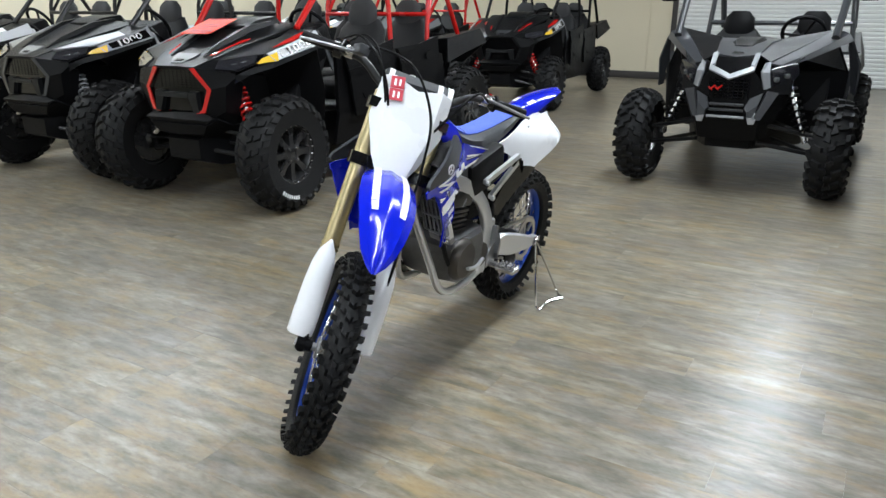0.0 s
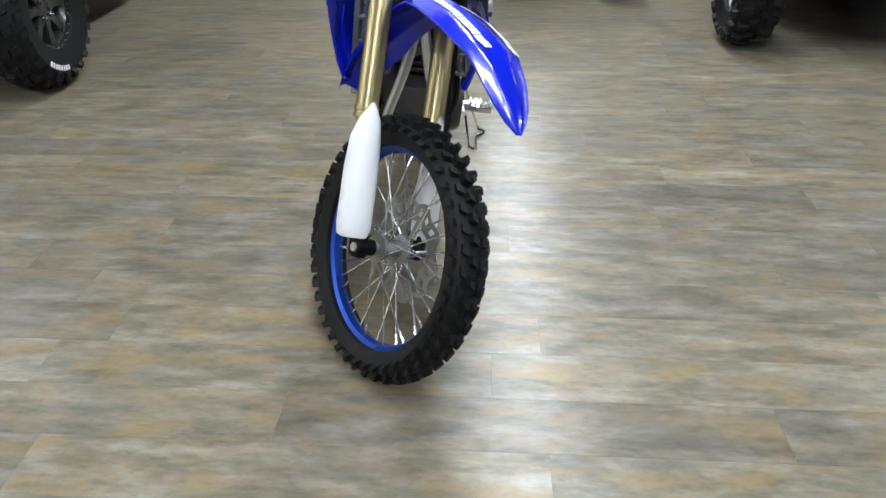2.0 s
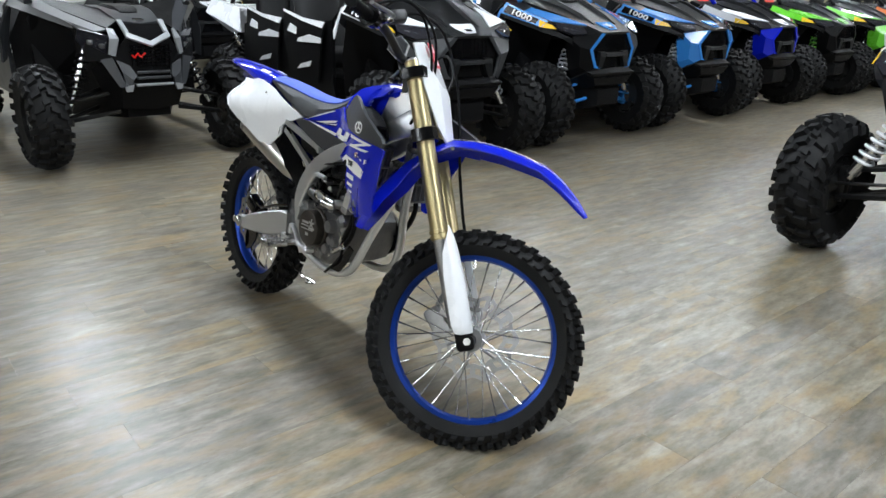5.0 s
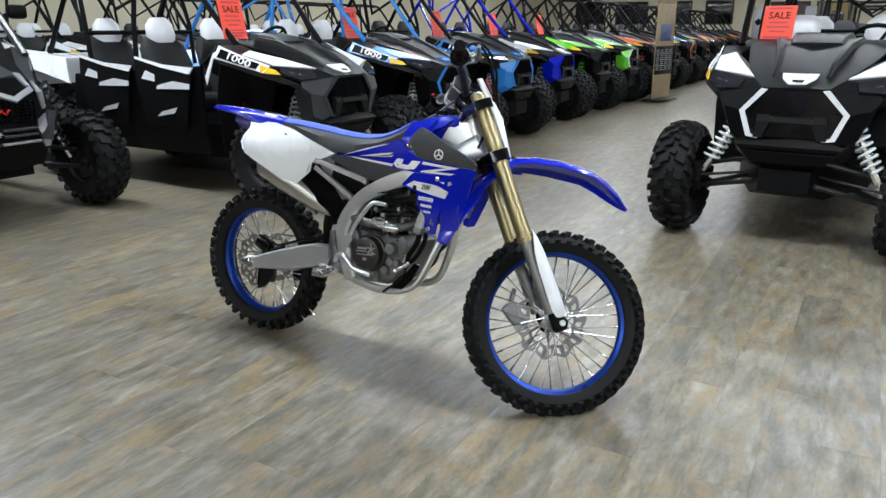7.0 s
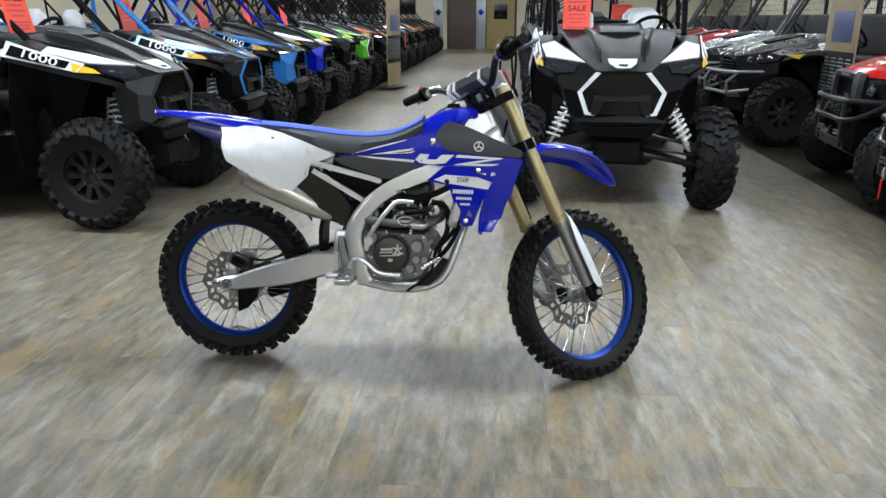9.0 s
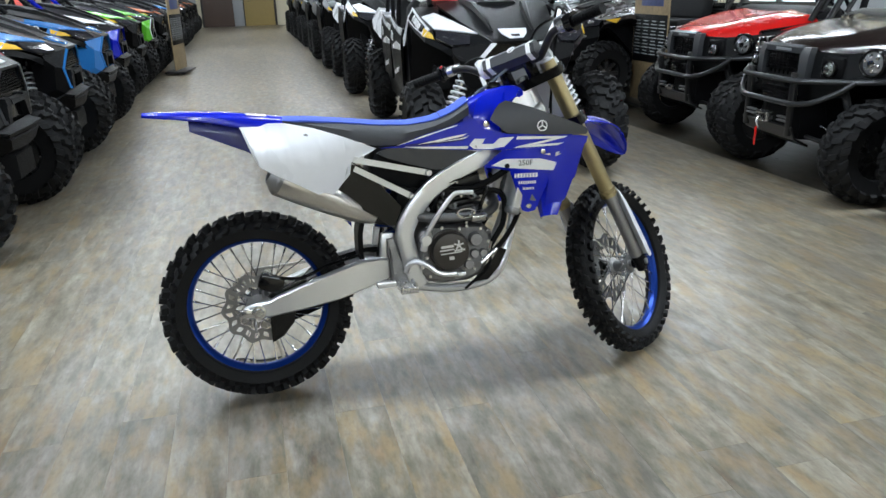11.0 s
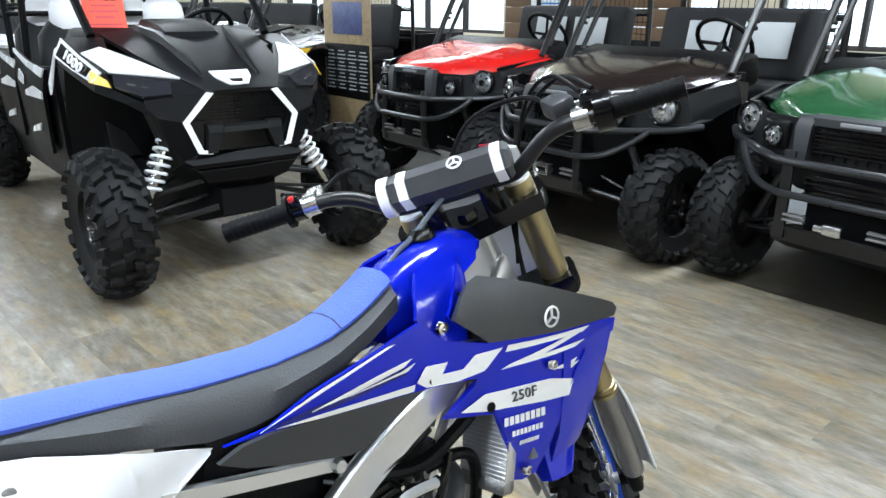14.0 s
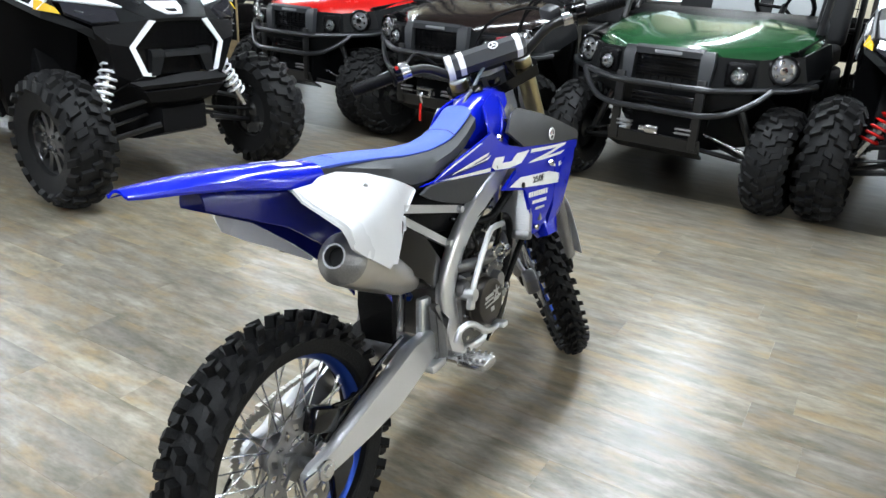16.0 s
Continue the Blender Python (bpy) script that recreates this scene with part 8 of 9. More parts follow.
for s in (1, -1):
    bm = B()
    skin(bm, [(0.455, 0.863), (0.52, 0.866), (0.591, 0.893), (0.70, 0.920), (0.785, 0.944), (0.822, 0.904), (0.893, 0.884), (1.03, 0.872), (1.148, 0.863), (1.172, 0.858), (1.165, 0.835), (1.02, 0.833), (0.876, 0.828), (0.753, 0.836), (0.60, 0.850), (0.52, 0.859)], lambda x, z, s=s: s * shroud_y(x, z), 0.006, 2)
    shroud = part("upper_shroud", bm, M_BLUE, bike, "glossy royal blue upper shroud", angle=30)
    bm = B()
    skin(bm, [(0.809, 0.772), (0.846, 0.798), (0.876, 0.827), (1.02, 0.832), (1.10, 0.834), (1.062, 0.79), (1.044, 0.755), (1.014, 0.680), (0.988, 0.606), (0.962, 0.600), (0.943, 0.607), (0.904, 0.754)], lambda x, z, s=s: s * (shroud_y(x, z) - 0.003), 0.006, 2)
    lower = part("lower_shroud", bm, M_BLUE, bike, "glossy royal blue radiator shroud", angle=30)
    if s < 0:
        bm = B()
        skin(bm, [(1.04, 0.834), (1.10, 0.842), (1.167, 0.853), (1.150, 0.80), (1.128, 0.738), (1.108, 0.68), (1.094, 0.640), (1.058, 0.618), (1.018, 0.602), (1.028, 0.650), (1.040, 0.70), (1.056, 0.762)], lambda x, z: -(shroud_y(x, z) - 0.0055 - 0.10 * max(0, 0.83 - z) * max(0, min(1, (x - 1.05) / 0.08))), 0.006, 2)
        part("front_shroud", bm, M_BLUE, bike, "royal blue shroud blade", angle=30)
    bm = B()
    skin(bm, [(0.897, 0.997), (0.94, 0.984), (0.982, 0.969), (1.13, 0.906), (1.160, 0.892), (1.170, 0.879), (1.163, 0.866), (1.028, 0.873), (0.893, 0.886), (0.839, 0.936), (0.858, 0.968), (0.875, 0.987)], lambda x, z, s=s: s * (shroud_y(x, z, 0.006) - 0.22 * max(0.0, z - 0.95)), 0.012, 2)
    part("air_scoop", bm, M_GREY, bike, "matt charcoal air scoop", angle=40)
    # duct behind the scoop's outer skin, open to the front
    bm = B()
    rings = []
    for x, pts in (
        (0.88, ((0.162, 0.890), (0.156, 0.945), (0.135, 0.968), (0.100, 0.968), (0.092, 0.90), (0.12, 0.880))),
        (0.94, ((0.184, 0.882), (0.177, 0.935), (0.152, 0.955), (0.108, 0.953), (0.098, 0.888), (0.13, 0.870))),
        (1.00, ((0.202, 0.876), (0.195, 0.920), (0.166, 0.938), (0.120, 0.933), (0.108, 0.880), (0.14, 0.862))),
        (1.045, ((0.210, 0.872), (0.203, 0.905), (0.176, 0.918), (0.136, 0.912), (0.125, 0.874), (0.15, 0.860))),
    ):
        cy, cz = sum(p[0] for p in pts) / 6, sum(p[1] for p in pts) / 6
        rings.append([(x, s * y, z) for y, z in pts] + [(x, s * (cy + (y - cy) * 0.84), cz + (z - cz) * 0.80) for y, z in pts[::-1]])
    loft(bm, rings)
    part("scoop_duct", bm, M_BLACK, bike, "black air duct with an open mouth", angle=50)
    # inner blue wing beside the tank
    bm = B()
    skin(bm, [(0.787, 0.946), (0.80, 0.985), (0.819, 1.012), (0.87, 1.030), (0.931, 1.041), (0.980, 1.032), (0.955, 1.005), (0.90, 0.985), (0.866, 0.962), (0.850, 0.936), (0.886, 0.884), (0.822, 0.896)], lambda x, z, s=s: s * (0.131 + 0.25 * max(0, 0.92 - z) - 0.42 * max(0, z - 0.95) - 3.2 * max(0, z - 0.985) ** 2 * 3), 0.006, 3)
    part("tank_wing", bm, M_BLUE, bike, angle=35)

    def stick(poly, mat, name="decal", lift=0.004, owner=shroud, label="", s=s):
        bm = B()
        skin(bm, poly, lambda x, z: s * (shroud_y(x, z) + lift), 0.0012, 2)
        part(name, bm, mat, owner, label)

    # navy fade, white strokes
    stick([(0.50, 0.8645), (0.60, 0.8720), (0.745, 0.886), (0.748, 0.8700), (0.62, 0.8600)], M_NAVY, label="dark navy fade", lift=0.0030)
    stick([(0.53, 0.8620), (0.64, 0.8555), (0.762, 0.8490), (0.758, 0.839), (0.60, 0.8515)], M_DECAL, label="white slanted stripe")
    stick([(0.505, 0.8645), (0.60, 0.8930), (0.72, 0.9230), (0.735, 0.9240), (0.60, 0.8880)], M_DECAL, label="thin white line")
    stick([(0.585, 0.866), (0.70, 0.885), (0.76, 0.893), (0.745, 0.884), (0.66, 0.871)], M_DECAL)
    stick([(0.64, 0.868), (0.74, 0.878), (0.765, 0.884), (0.75, 0.875)], M_DECAL)
    for poly in (
        [(0.765, 0.851), (0.784, 0.873), (0.820, 0.871), (0.809, 0.853), (0.846, 0.852), (0.868, 0.871), (0.916, 0.872), (0.882, 0.840), (0.835, 0.834), (0.781, 0.838)],
        [(0.927, 0.873), (1.100, 0.864), (1.082, 0.8575), (0.921, 0.8625)],
        [(1.050, 0.8600), (1.080, 0.8585), (0.990, 0.8415), (0.935, 0.8405)],
        [(0.912, 0.8335), (0.930, 0.8400), (1.086, 0.8425), (1.062, 0.8345)],
    ):
        stick(poly, M_DECAL, label="bold white slanted strokes", lift=0.0042)
    stick([(0.838, 0.776), (0.882, 0.797), (1.003, 0.792), (0.965, 0.783), (0.895, 0.784), (0.905, 0.770), (1.058, 0.775), (1.045, 0.748), (0.882, 0.766)], M_DECAL, owner=lower, label="white arrow stripe", lift=0.0005)
    lettering("model_number", "250F", 0.026, M_GREY, lower, pose(0.950, s * (shroud_y(0.950, 0.779) + 0.0045), 0.7795, 90, 0, -16 if s < 0 else 196), "dark grey model number")
    stick([(1.015, 0.806), (1.07, 0.812), (1.05, 0.803), (1.078, 0.805), (1.055, 0.796)], M_DECAL, owner=lower, lift=0.0005)
    for (x0, x1, z, h) in ((0.912, 0.992, 0.736, 0.015), (0.925, 0.985, 0.711, 0.010), (0.940, 0.978, 0.689, 0.008)):
        k = 8
        for j in range(k):
            xa = x0 + (x1 - x0) * j / k
            stick([(xa, z - h / 2), (xa + (x1 - x0) / k * 0.72, z - h / 2), (xa + (x1 - x0) / k * 0.80, z + h / 2), (xa + (x1 - x0) / k * 0.08, z + h / 2)], M_DECAL, "print_bar", owner=lower, label="white bars of maker's print", lift=0.0005)
    # bolts
    bm = B()
    for x, z, r in ((0.831, 0.921, 0.011), (1.008, 0.817, 0.009), (0.962, 0.625, 0.009)):
        yy = 0.138 if x < 0.9 else shroud_y(x, z) + 0.002
        lathe(bm, [(0, 0.004), (r * 0.5, 0.004), (r * 0.55, 0.008), (r, 0.007), (r * 1.15, 0)], 12, Matrix.Translation((x, s * yy, z)) @ flip(s))
    part("shroud_bolt", bm, M_CHROME, lower)
    bm = B()
    for x, z, r in ((0.889, 0.772, 0.009), (0.791, 0.846, 0.005)):
        lathe(bm, [(0, 0.003), (r, 0.003), (r, 0)], 12, Matrix.Translation((x, s * (shroud_y(x, z) + 0.002), z)) @ flip(s))
    part("bolt_hole", bm, M_BLACK, lower)
    # round emblem on the scoop: a ring with three spokes
    bm = B()
    ex, ez = 1.008, 0.905
    ey = shroud_y(ex, ez, 0.007)
    tube(bm, [(ex + 0.017 * math.cos(2 * math.pi * i / 24), s * (ey + 0.002), ez + 0.017 * math.sin(2 * math.pi * i / 24)) for i in range(24)], 0.0022, 5, closed=True)
    for i in range(3):
        t = math.pi / 2 + i * 2 * math.pi / 3
        tube(bm, [(ex, s * (ey + 0.002), ez), (ex + 0.016 * math.cos(t), s * (ey + 0.002), ez + 0.016 * math.sin(t))], 0.0024, 5)
    part("round_emblem", bm, M_DECAL, bike, "small white round emblem")

# fork and steering
for s in (1, -1):
    bm = B()
    tube(bm, [(0.03, s * 0.104, 0.238), (0.03, s * 0.104, 0.20), (0.03, s * 0.104, -0.02), (0.03, s * 0.104, -0.30), (0.03, s * 0.104, -0.325)], [0.0275, 0.0285, 0.0285, 0.0280, 0.0280], 20)
    for a in (-0.316, -0.300):
        lathe(bm, [(0.028, -0.006), (0.0315, -0.005), (0.0315, 0.005), (0.028, 0.006)], 20, Matrix.Translation((0.03, s * 0.104, a)) @ pose(0, 0, 0, 90, 0, 0))
    leg = part("fork_tube", put(bm, STEER), M_GOLD, bike, "gold upper fork tube")
    bm = B()
    lathe(bm, [(0, 0.012), (0.012, 0.012), (0.014, 0.006), (0.025, 0.004), (0.026, 0)], 18, STEER @ Matrix.Translation((0.03, s * 0.104, 0.238)) @ pose(0, 0, 0, 90, 0, 0))
    part("fork_cap", bm, M_ALU, leg)
    bm = B()
    tube(bm, [(0.03, s * 0.104, -0.32), (0.032, s * 0.103, -0.50), (0.038, s * 0.097, -0.595)], [0.0235, 0.0235, 0.026], 16)
    part("lower_leg", put(bm, STEER), M_CAST, leg, "grey lower fork leg")
    bm = B()
    box(bm, (0.056, 0.034, 0.078), (0.052, s * 0.090, -0.632), None, 0.014, 3)
    tube(bm, [(0.062, s * 0.055, -0.642), (0.062, s * 0.108, -0.642)], 0.021, 14)
    part("axle_lug", put(bm, STEER), M_BLACK, leg, "black axle lug")
    bm = B()
    tube(bm, [(0.062, s * 0.104, -0.642), (0.062, s * 0.113, -0.642)], 0.012, 6)
    part("axle_end", put(bm, STEER), M_ALU, leg)
    # moulded guard: a curved blade round the front and outer side of the leg
    bm = B()
    rings = []
    for a, f0, wy, wf, cut in ((-0.285, 0.062, 0.006, 0.004, 0.4), (-0.300, 0.068, 0.016, 0.012, 0.6), (-0.325, 0.074, 0.030, 0.024, 0.8), (-0.37, 0.080, 0.040, 0.036, 0.95), (-0.44, 0.084, 0.044, 0.042, 1), (-0.52, 0.086, 0.045, 0.044, 1), (-0.585, 0.086, 0.045, 0.044, 1), (-0.612, 0.085, 0.044, 0.042, 0.92), (-0.618, 0.083, 0.040, 0.040, 0.7)):
        turns = [radians((-108 + i * 18) * cut) for i in range(11)]
        out = [(f0 - wf + wf * math.cos(t), s * (0.106 - wy * math.sin(t)), a) for t in turns]
        inn = [(f0 - wf + (wf - 0.004) * math.cos(t), s * (0.106 - (wy - 0.004) * math.sin(t)), a) for t in turns[::-1]]
        rings.append(out + inn)
    loft(bm, rings)
    part("fork_guard", put(bm, STEER), M_WHITE, leg, "white moulded fork guard", angle=50)
bm = B()
for a, h in ((0.195, 0.034), (0.0, 0.040)):
    rings = []
    for y, f, w in ((-0.145, 0.03, 0.012), (-0.138, 0.03, 0.034), (-0.104, 0.03, 0.042), (-0.065, 0.015, 0.040), (0, 0.0, 0.042), (0.065, 0.015, 0.040), (0.104, 0.03, 0.042), (0.138, 0.03, 0.034), (0.145, 0.03, 0.012)):
        rings.append([(f - w, y, a - h / 2), (f + w, y, a - h / 2), (f + w, y, a + h / 2), (f - w, y, a + h / 2)])
    loft(bm, rings)
part("triple_clamp", put(bm, STEER), M_BLACK2, bike, "black fork clamps", angle=30)
bm = B()
for y in (-0.055, 0.055):
    box(bm, (0.045, 0.034, 0.07), (-0.005, y, 0.240), None, 0.010)
lathe(bm, [(0, 0.012), (0.018, 0.012), (0.022, 0)], 6, Matrix.Translation((0, 0, 0.212)) @ pose(0, 0, 0, 90, 0, 0))
part("bar_clamp", put(bm, STEER), M_BLACK2, bike)
bm = B()
BAR = [(-0.055, -0.395, 0.350), (-0.045, -0.30, 0.346), (-0.030, -0.22, 0.340), (-0.018, -0.175, 0.320), (-0.010, -0.125, 0.280), (-0.006, -0.085, 0.268), (-0.006, 0.085, 0.268), (-0.010, 0.125, 0.280), (-0.018, 0.175, 0.320), (-0.030, 0.22, 0.340), (-0.045, 0.30, 0.346), (-0.055, 0.395, 0.350)]
tube(bm, curve_pts(BAR, 4), 0.0135, 12)
bars = part("handlebar", put(bm, STEER), M_DARKMETAL, bike, "black tapered handlebar")
bm = B()
tube(bm, [(-0.010, -0.115, 0.302), (-0.010, -0.107, 0.302), (-0.010, 0.107, 0.302), (-0.010, 0.115, 0.302)], [0.028, 0.034, 0.034, 0.028], 6)
bars_pad = part("bar_pad", put(bm, STEER), M_GREY, bars, "grey foam bar pad", angle=25)
bm = B()
for y in (-0.102, 0.074):
    tube(bm, [(-0.010, y, 0.302), (-0.010, y + 0.018, 0.302)], 0.0352, 6)
tube(bm, [(-0.010, 0.110, 0.300), (-0.010, 0.128, 0.300)], 0.037, 18)
part("pad_band", put(bm, STEER), M_DECAL, bars, "white bands on the bar pad", angle=25)
bm = B()
em = STEER @ Matrix.Translation((-0.022, -0.02, 0.3325)) @ pose(0, 0, 0, 0, -20, 0)
tube(bm, [(0.013 * math.cos(2 * math.pi * i / 20), 0.013 * math.sin(2 * math.pi * i / 20), 0) for i in range(20)], 0.002, 5, closed=True)
for i in range(3):
    tube(bm, [(0, 0, 0), (0.012 * math.cos(2.09 * i), 0.012 * math.sin(2.09 * i), 0)], 0.002, 5)
part("pad_emblem", put(bm, em), M_DECAL, bars)
for s in (1, -1):
    bm = B()
    p = [Vector((-0.040, s * 0.285, 0.3455)), Vector((-0.057, s * 0.412, 0.351))]
    tube(bm, [p[0], p[0].lerp(p[1], 0.06), p[0].lerp(p[1], 0.08), p[0].lerp(p[1], 0.97), p[1]], [0.030, 0.030, 0.0185, 0.0175, 0.019], 14)
    for k in range(9):
        q = p[0].lerp(p[1], 0.14 + k * 0.09)
        tube(bm, [q, q + (p[1] - p[0]) * 0.03], 0.0192, 10)
    part("grip", put(bm, STEER), M_BLACK, bars, "black rubber grip")
    bm = B()
    tube(bm, [(-0.030, s * 0.235, 0.342), (-0.034, s * 0.262, 0.343)], 0.020, 10)
    box(bm, (0.045, 0.03, 0.026), (0.0, s * 0.25, 0.342), None, 0.006)
    part("lever_perch", put(bm, STEER), M_STEEL, bars, "bright lever clamp")
    bm = B()
    tube(bm, curve_pts([(0.018, s * 0.242, 0.340), (0.026, s * 0.28, 0.336), (0.018, s * 0.34, 0.332), (0.004, s * 0.40, 0.330), (0.002, s * 0.418, 0.330)], 4), [0.0058] * 12 + [0.005] * 4 + [0.007], 8)
    part("lever", put(bm, STEER), M_CAST, bars, "thin aluminium hand lever")
bm = B()
tube(bm, [(-0.036, -0.272, 0.345), (-0.040, -0.300, 0.345)], 0.033, 14)
box(bm, (0.05, 0.035, 0.05), (-0.020, -0.268, 0.350), None, 0.012)
part("throttle_housing", put(bm, STEER), M_BLACK2, bars)
bm = B()
box(bm, (0.055, 0.045, 0.036), (0.025, -0.215, 0.352), pose(0, 0, 0, 0, 0, 25), 0.010)
part("brake_reservoir", put(bm, STEER), M_GREY, bars)
bm = B()
tube(bm, [(-0.034, 0.262, 0.344), (-0.036, 0.282, 0.345)], 0.023, 12)
box(bm, (0.02, 0.02, 0.02), (-0.045, 0.27, 0.362), None, 0.005)
part("kill_switch", put(bm, STEER), M_BLACK2, bars)
bm = B()
box(bm, (0.012, 0.010, 0.010), (-0.052, 0.27, 0.373), None, 0.003)
part("switch_button", put(bm, STEER), M_RED, bars)
bm = B()
tube(bm, curve_pts([(0.01, -0.215, 0.345), (0.08, -0.16, 0.36), (0.13, -0.04, 0.33), (0.135, 0.06, 0.20), (0.115, 0.09, 0.05), (0.09, 0.10, -0.10)], 6), 0.0048, 7)
tube(bm, curve_pts([(0.09, 0.10, -0.10), (0.075, 0.115, -0.25), (0.07, 0.115, -0.42), (0.03, 0.09, -0.52), (-0.01, 0.07, -0.56)], 5), 0.0055, 7)
tube(bm, curve_pts([(0.02, 0.25, 0.342), (0.10, 0.19, 0.335), (0.11, 0.12, 0.22), (0.04, 0.075, 0.12), (-0.06, 0.05, 0.06)], 6), 0.0045, 7)
tube(bm, curve_pts([(-0.02, -0.28, 0.372), (0.07, -0.23, 0.375), (0.115, -0.14, 0.30), (0.075, -0.07, 0.17), (-0.02, -0.055, 0.06)], 6), 0.0045, 7)
tube(bm, curve_pts([(0.0, -0.26, 0.365), (0.05, -0.22, 0.39), (0.095, -0.16, 0.34), (0.08, -0.09, 0.2), (0.0, -0.05, 0.08)], 6), 0.0042, 7)
part("control_cable", put(bm, STEER), M_BLACK, bike, "black control cables looping past the number plate")
bm = B()
tube(bm, curve_pts([(0.825, -0.03, 1.018), (0.845, -0.03, 1.035), (0.875, -0.03, 1.050), (0.934, -0.03, 1.092), (0.985, -0.03, 1.125), (1.02, -0.03, 1.14)], 5), 0.005, 7)
part("breather_hose", bm, M_HOSE, bike, "grey tank breather hose")
# front caliper and left guard bracket
bm = B()
box(bm, (0.06, 0.05, 0.11), (-0.055, 0.078, -0.575), pose(0, 0, 0, 0, -20, 0), 0.014)
tube(bm, [(-0.05, 0.09, -0.52), (-0.02, 0.10, -0.48)], 0.010, 8)
part("front_caliper", put(bm, STEER), M_CAST, bike, "front brake caliper")

# front number plate
bm = B()
P = {"t0": (0.087, 0.0, 0.272), "t1": (0.072, 0.085, 0.300), "t2": (0.045, 0.125, 0.292), "m0": (0.112, 0.0, 0.13), "m1": (0.098, 0.085, 0.135), "m2": (0.060, 0.128, 0.150), "l0": (0.100, 0.0, -0.035), "l1": (0.088, 0.050, -0.026), "l2": (0.072, 0.082, 0.03)}


def both(keys):
    return [P[k] for k in keys]


panels(bm, [both(("t0", "t1", "m1", "m0")), both(("t1", "t2", "m2", "m1")), both(("m0", "m1", "l1", "l0")), both(("m1", "m2", "l2", "l1"))], 0.006)
bmesh.ops.remove_doubles(bm, verts=bm.verts, dist=0.0005)
plate = part("number_plate", put(bm, STEER), M_WHITE, bike, "white front number plate with a red tag", angle=24)
bm = B()
tag = Matrix.Translation((0.0905, -0.070, 0.255)) @ Vector((0, 0, 1)).rotation_difference(Vector((0.975, -0.18, 0.13))).to_matrix().to_4x4() @ Matrix.Rotation(radians(90), 4, "Z")
for y in (-0.021, 0.021):
    box(bm, (0.046, 0.040, 0.002), (0, y, 0.002), None, 0.0)
part("plate_tag", put(bm, STEER @ tag), M_REDTAG, plate, "small red two-square tag")
bm = B()
for y in (-0.021, 0.021):
    for dx in (-0.008, 0.008):
        box(bm, (0.007, 0.022, 0.0012), (dx, y, 0.0035))
part("tag_bar", put(bm, STEER @ tag), M_DECAL, plate)

# front fender: a long arched blade
bm = B()
ARC = ((-0.262, -0.222, 0.034), (-0.235, -0.182, 0.050), (-0.18, -0.125, 0.060), (-0.12, -0.080, 0.066), (-0.06, -0.048, 0.070), (0.02, -0.026, 0.076), (0.107, -0.012, 0.084), (0.18, -0.032, 0.091), (0.26, -0.070, 0.094), (0.33, -0.114, 0.090), (0.379, -0.150, 0.082), (0.42, -0.205, 0.071), (0.45, -0.262, 0.052), (0.464, -0.300, 0.030), (0.472, -0.326, 0.006))
rings = []
for i, (f, a, w) in enumerate(ARC):
    p0, p1 = ARC[max(0, i - 1)], ARC[min(len(ARC) - 1, i + 1)]
    d = Vector((p1[0] - p0[0], 0, p1[1] - p0[1])).normalized()
    nrm = Vector((-d.z, 0, d.x))
    up = []
    for u in (-1, -0.92, -0.78, -0.66, -0.54, -0.40, -0.24, -0.12, 0, 0.12, 0.24, 0.40, 0.54, 0.66, 0.78, 0.92, 1):
        deep = 1 + 1.6 * max(0.0, min(1.0, (0.02 - f) / 0.14))
        drop = -0.026 * deep * abs(u) ** 2.5 * (w / 0.08) + 0.006 * math.exp(-(u / 0.15) ** 2) + 0.0045 * math.exp(-((abs(u) - 0.66) / 0.09) ** 2) * min(1.0, w / 0.06)
        up.append(Vector((f, u * w, a)) + nrm * drop)
    rings.append(up + [q - nrm * 0.005 for q in up[::-1]])
loft(bm, rings)
fender = part("front_fender", put(bm, STEER), M_BLUE, bike, "glossy royal blue arched front fender", angle=40)
for s in (1, -1):
    bm = B()
    for i in range(6, 10):
        f, a, w = ARC[i]
        g, b2, w2 = ARC[i + 1]
        pts = []
        for ff, aa, ww, uu in ((f, a, w, 0.40), (g, b2, w2, 0.40), (g, b2, w2, 0.64), (f, a, w, 0.66)):
            d = Vector((g - f, 0, b2 - a)).normalized()
            nrm = Vector((-d.z, 0, d.x))
            pts.append(Vector((ff, s * uu * ww, aa)) + nrm * (-0.026 * uu ** 2.5 * (ww / 0.08) + (0.0072 if uu > 0.5 else 0.0045)))
        for h in (0.02, 0.22, 0.42, 0.62, 0.82):
            quad = [pts[0].lerp(pts[1], h), pts[0].lerp(pts[1], h + 0.15), pts[3].lerp(pts[2], h + 0.18), pts[3].lerp(pts[2], h + 0.03)]
            panels(bm, [[tuple(q) for q in quad]], 0.0012, False)
    part("fender_decal", put(bm, STEER), M_DECAL, fender, "white bars of fender print")

# the upper body stands a little more upright than the wheels: its middle plane lies to the right of theirs
UPPER = ("seat", "seat_top", "seat_seam", "tank_cover", "fuel_cap", "rear_fender", "upper_shroud", "lower_shroud", "front_shroud", "air_scoop", "scoop_duct", "tank_wing", "decal", "print_bar", "shroud_bolt", "bolt_hole", "round_emblem", "side_panel", "panel_screw", "radiator", "radiator_tank", "radiator_louvre", "inner_mudguard", "rear_decal", "frame_spar", "airbox_cover")
for ob in bike.children_recursive:
    if ob.name.split(".")[0] in UPPER:
        for v in ob.data.vertices:
            v.co.y -= 0.03 * min(1.0, max(0.0, (v.co.z - 0.35) / 0.5)) * (1 + min(max(v.co.y, -0.1), 0.1) / 0.1)

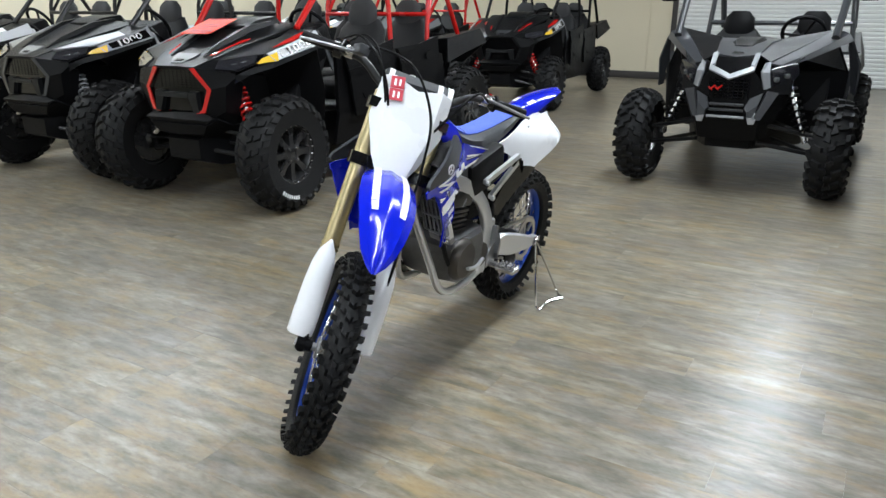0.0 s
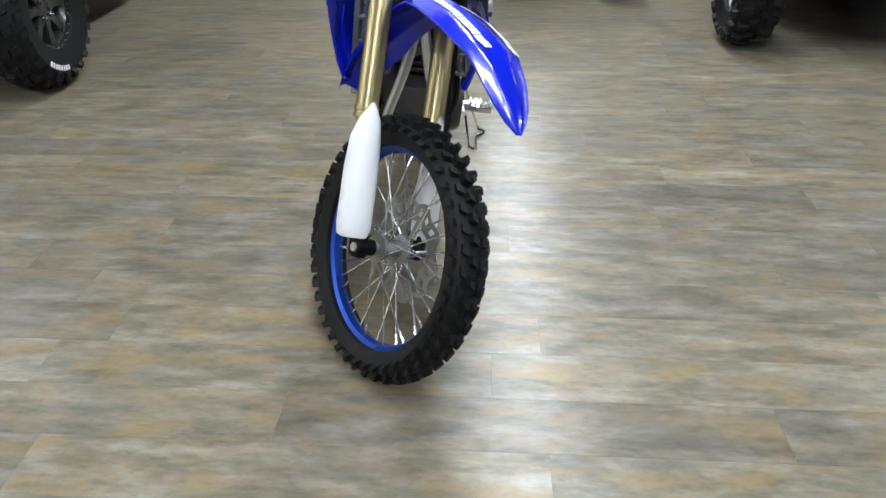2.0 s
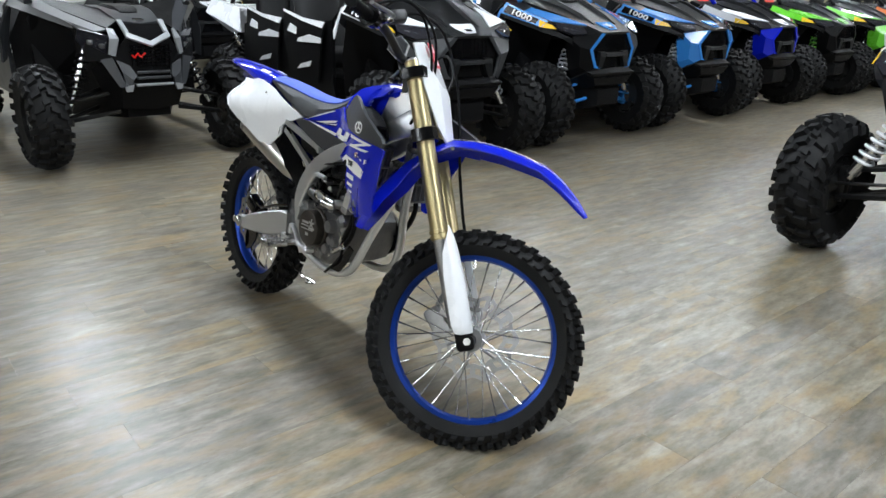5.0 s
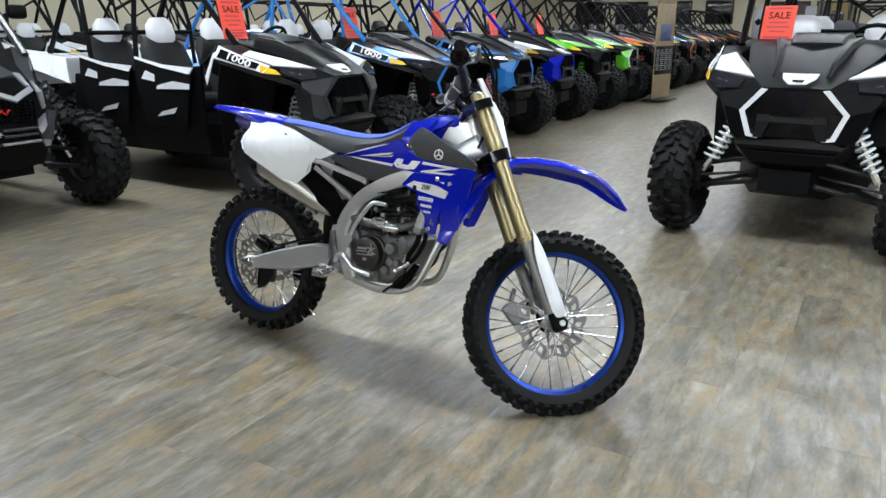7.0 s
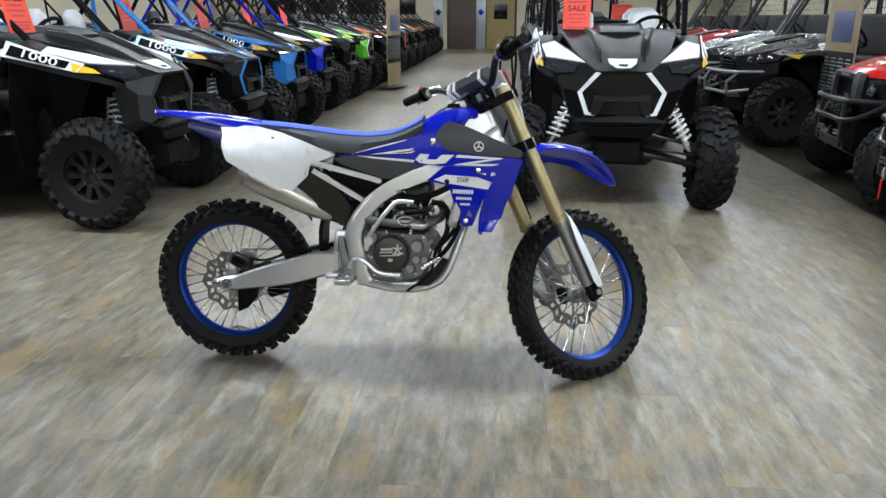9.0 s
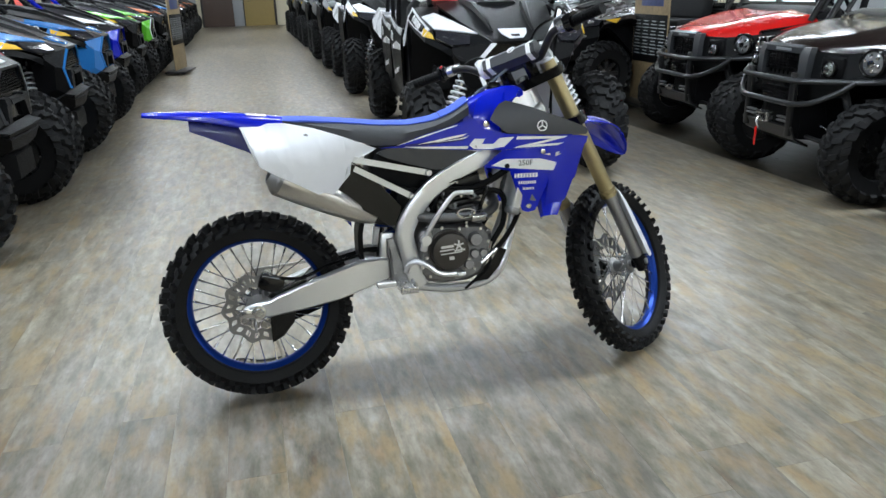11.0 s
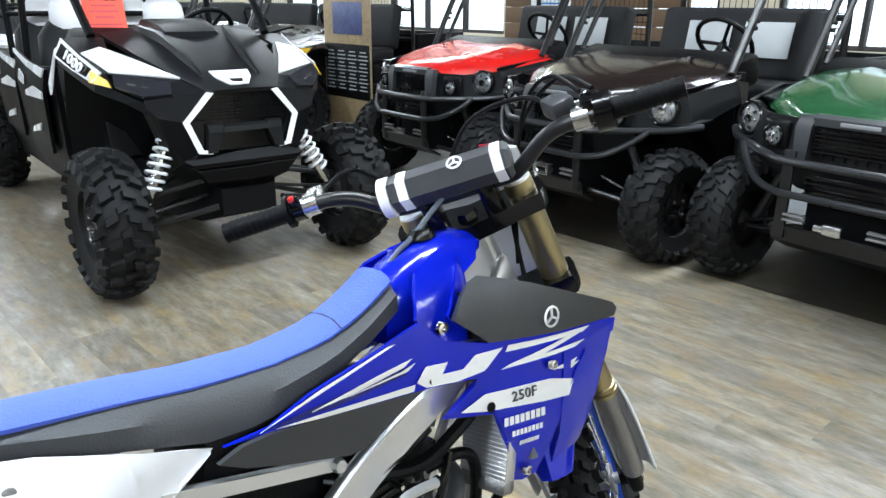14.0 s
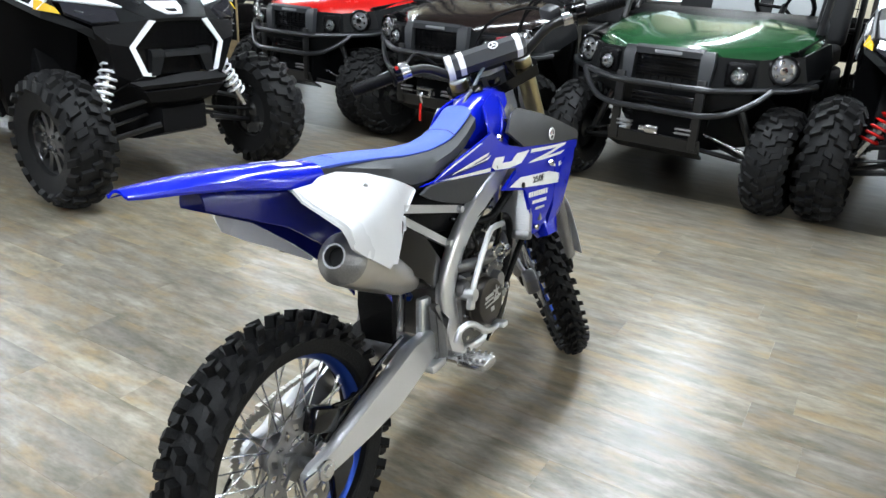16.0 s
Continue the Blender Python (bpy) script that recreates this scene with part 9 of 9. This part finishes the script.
# the bars stand a little higher on the left
ROLL = STEER @ Matrix.Translation((0, 0, 0.27)) @ Matrix.Rotation(radians(2.2), 4, "X") @ Matrix.Translation((0, 0, -0.27)) @ STEER.inverted()
for ob in [bars] + list(bars.children):
    ob.data.transform(ROLL)

# wire side stand
stand = thing("bike_stand", Matrix.Translation((-1.33, 3.08, 0)), "thin steel triangular wire stand under the rear axle", "bike stand")
TOPS, F1, F2 = Vector((-1.336, 3.10, 0.322)), Vector((-1.296, 3.04, 0)), Vector((-1.262, 3.24, 0))
OFF = Vector((-1.33, 3.08, 0))
bm = B()
tube(bm, [TOPS - OFF, F1 + Vector((0, 0, 0.012)) - OFF], 0.006, 8)
part("leg_wire", bm, M_CHROME, stand)
bm = B()
tube(bm, [TOPS - OFF, F2 + Vector((0, 0, 0.012)) - OFF], 0.006, 8)
part("leg_wire", bm, M_CHROME, stand)
bm = B()
mid = F1.lerp(F2, 0.5)
out = Vector((0.03, -0.03, 0))
tube(bm, [q + Vector((0, 0, 0.007)) - OFF for q in curve_pts([F1, F1 + out, mid + out * 0.3, F2 + out, F2], 4)], 0.006, 8)
part("foot_wire", bm, M_CHROME, stand)


# ---- floor planks: 1.22 x 0.178 m, laid along x, butted with hairline joints ----
PW, PL, GAP = 0.178, 1.22, 0.0003
EDGE = -0.67


def plank_mesh(length):
    bm = B()
    w, l, b = PW - GAP, length - GAP, 0.0004
    top = [bm.verts.new((sx * (l / 2 - b), sy * (w / 2 - b), 0.0)) for sx, sy in ((-1, -1), (1, -1), (1, 1), (-1, 1))]
    low = [bm.verts.new((sx * l / 2, sy * w / 2, -0.0004)) for sx, sy in ((-1, -1), (1, -1), (1, 1), (-1, 1))]
    bot = [bm.verts.new((sx * l / 2, sy * w / 2, -0.004)) for sx, sy in ((-1, -1), (1, -1), (1, 1), (-1, 1))]
    bm.faces.new(top)
    for i in range(4):
        j = (i + 1) % 4
        bm.faces.new((low[i], low[j], top[j], top[i]))
        bm.faces.new((bot[i], bot[j], low[j], low[i]))
    me = bpy.data.meshes.new("plank")
    bm.to_mesh(me)
    bm.free()
    me.materials.append(M_PLANK)
    return me


PLANK = plank_mesh(PL)
rnd = random.Random(11)
rows = int((Y1 - EDGE) / PW) + 1
low_rows = int((EDGE - Y0) / PW) + 1
verts, faces = [], []
dverts, dfaces = [], []
near = 0
for r in range(-low_rows, rows):
    y = EDGE + (r + 0.5) * PW
    x = X0 - rnd.random() * PL
    while x < X1:
        cx, cy = x + PL / 2, y
        if -3.6 < cx < 2.4 and -0.6 < cy < 6.4 and near < 300:
            ob = new("plank", PLANK)
            ob.parent = floor
            ob.location = (cx, cy, 0.0)
            near += 1
        else:
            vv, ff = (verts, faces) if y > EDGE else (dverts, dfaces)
            k = len(vv)
            a, b = max(x + GAP / 2, X0), min(x + PL - GAP / 2, X1)
            c, d = max(y - PW / 2 + GAP / 2, Y0), min(y + PW / 2 - GAP / 2, Y1)
            if b > a and d > c:
                vv += [(a, c, 0), (b, c, 0), (b, d, 0), (a, d, 0), (a, c, -0.004), (b, c, -0.004), (b, d, -0.004), (a, d, -0.004)]
                ff += [(k, k + 1, k + 2, k + 3), (k + 4, k + 5, k + 1, k), (k + 5, k + 6, k + 2, k + 1), (k + 6, k + 7, k + 3, k + 2), (k + 7, k + 4, k, k + 3)]
        x += PL
me = bpy.data.meshes.new("planks")
me.from_pydata(verts, [], faces)
me.materials.append(M_PLANKS)
rest = new("planks", me)
rest.parent = floor
tagged(rest, "more of the same vinyl planks", kind="stuff")
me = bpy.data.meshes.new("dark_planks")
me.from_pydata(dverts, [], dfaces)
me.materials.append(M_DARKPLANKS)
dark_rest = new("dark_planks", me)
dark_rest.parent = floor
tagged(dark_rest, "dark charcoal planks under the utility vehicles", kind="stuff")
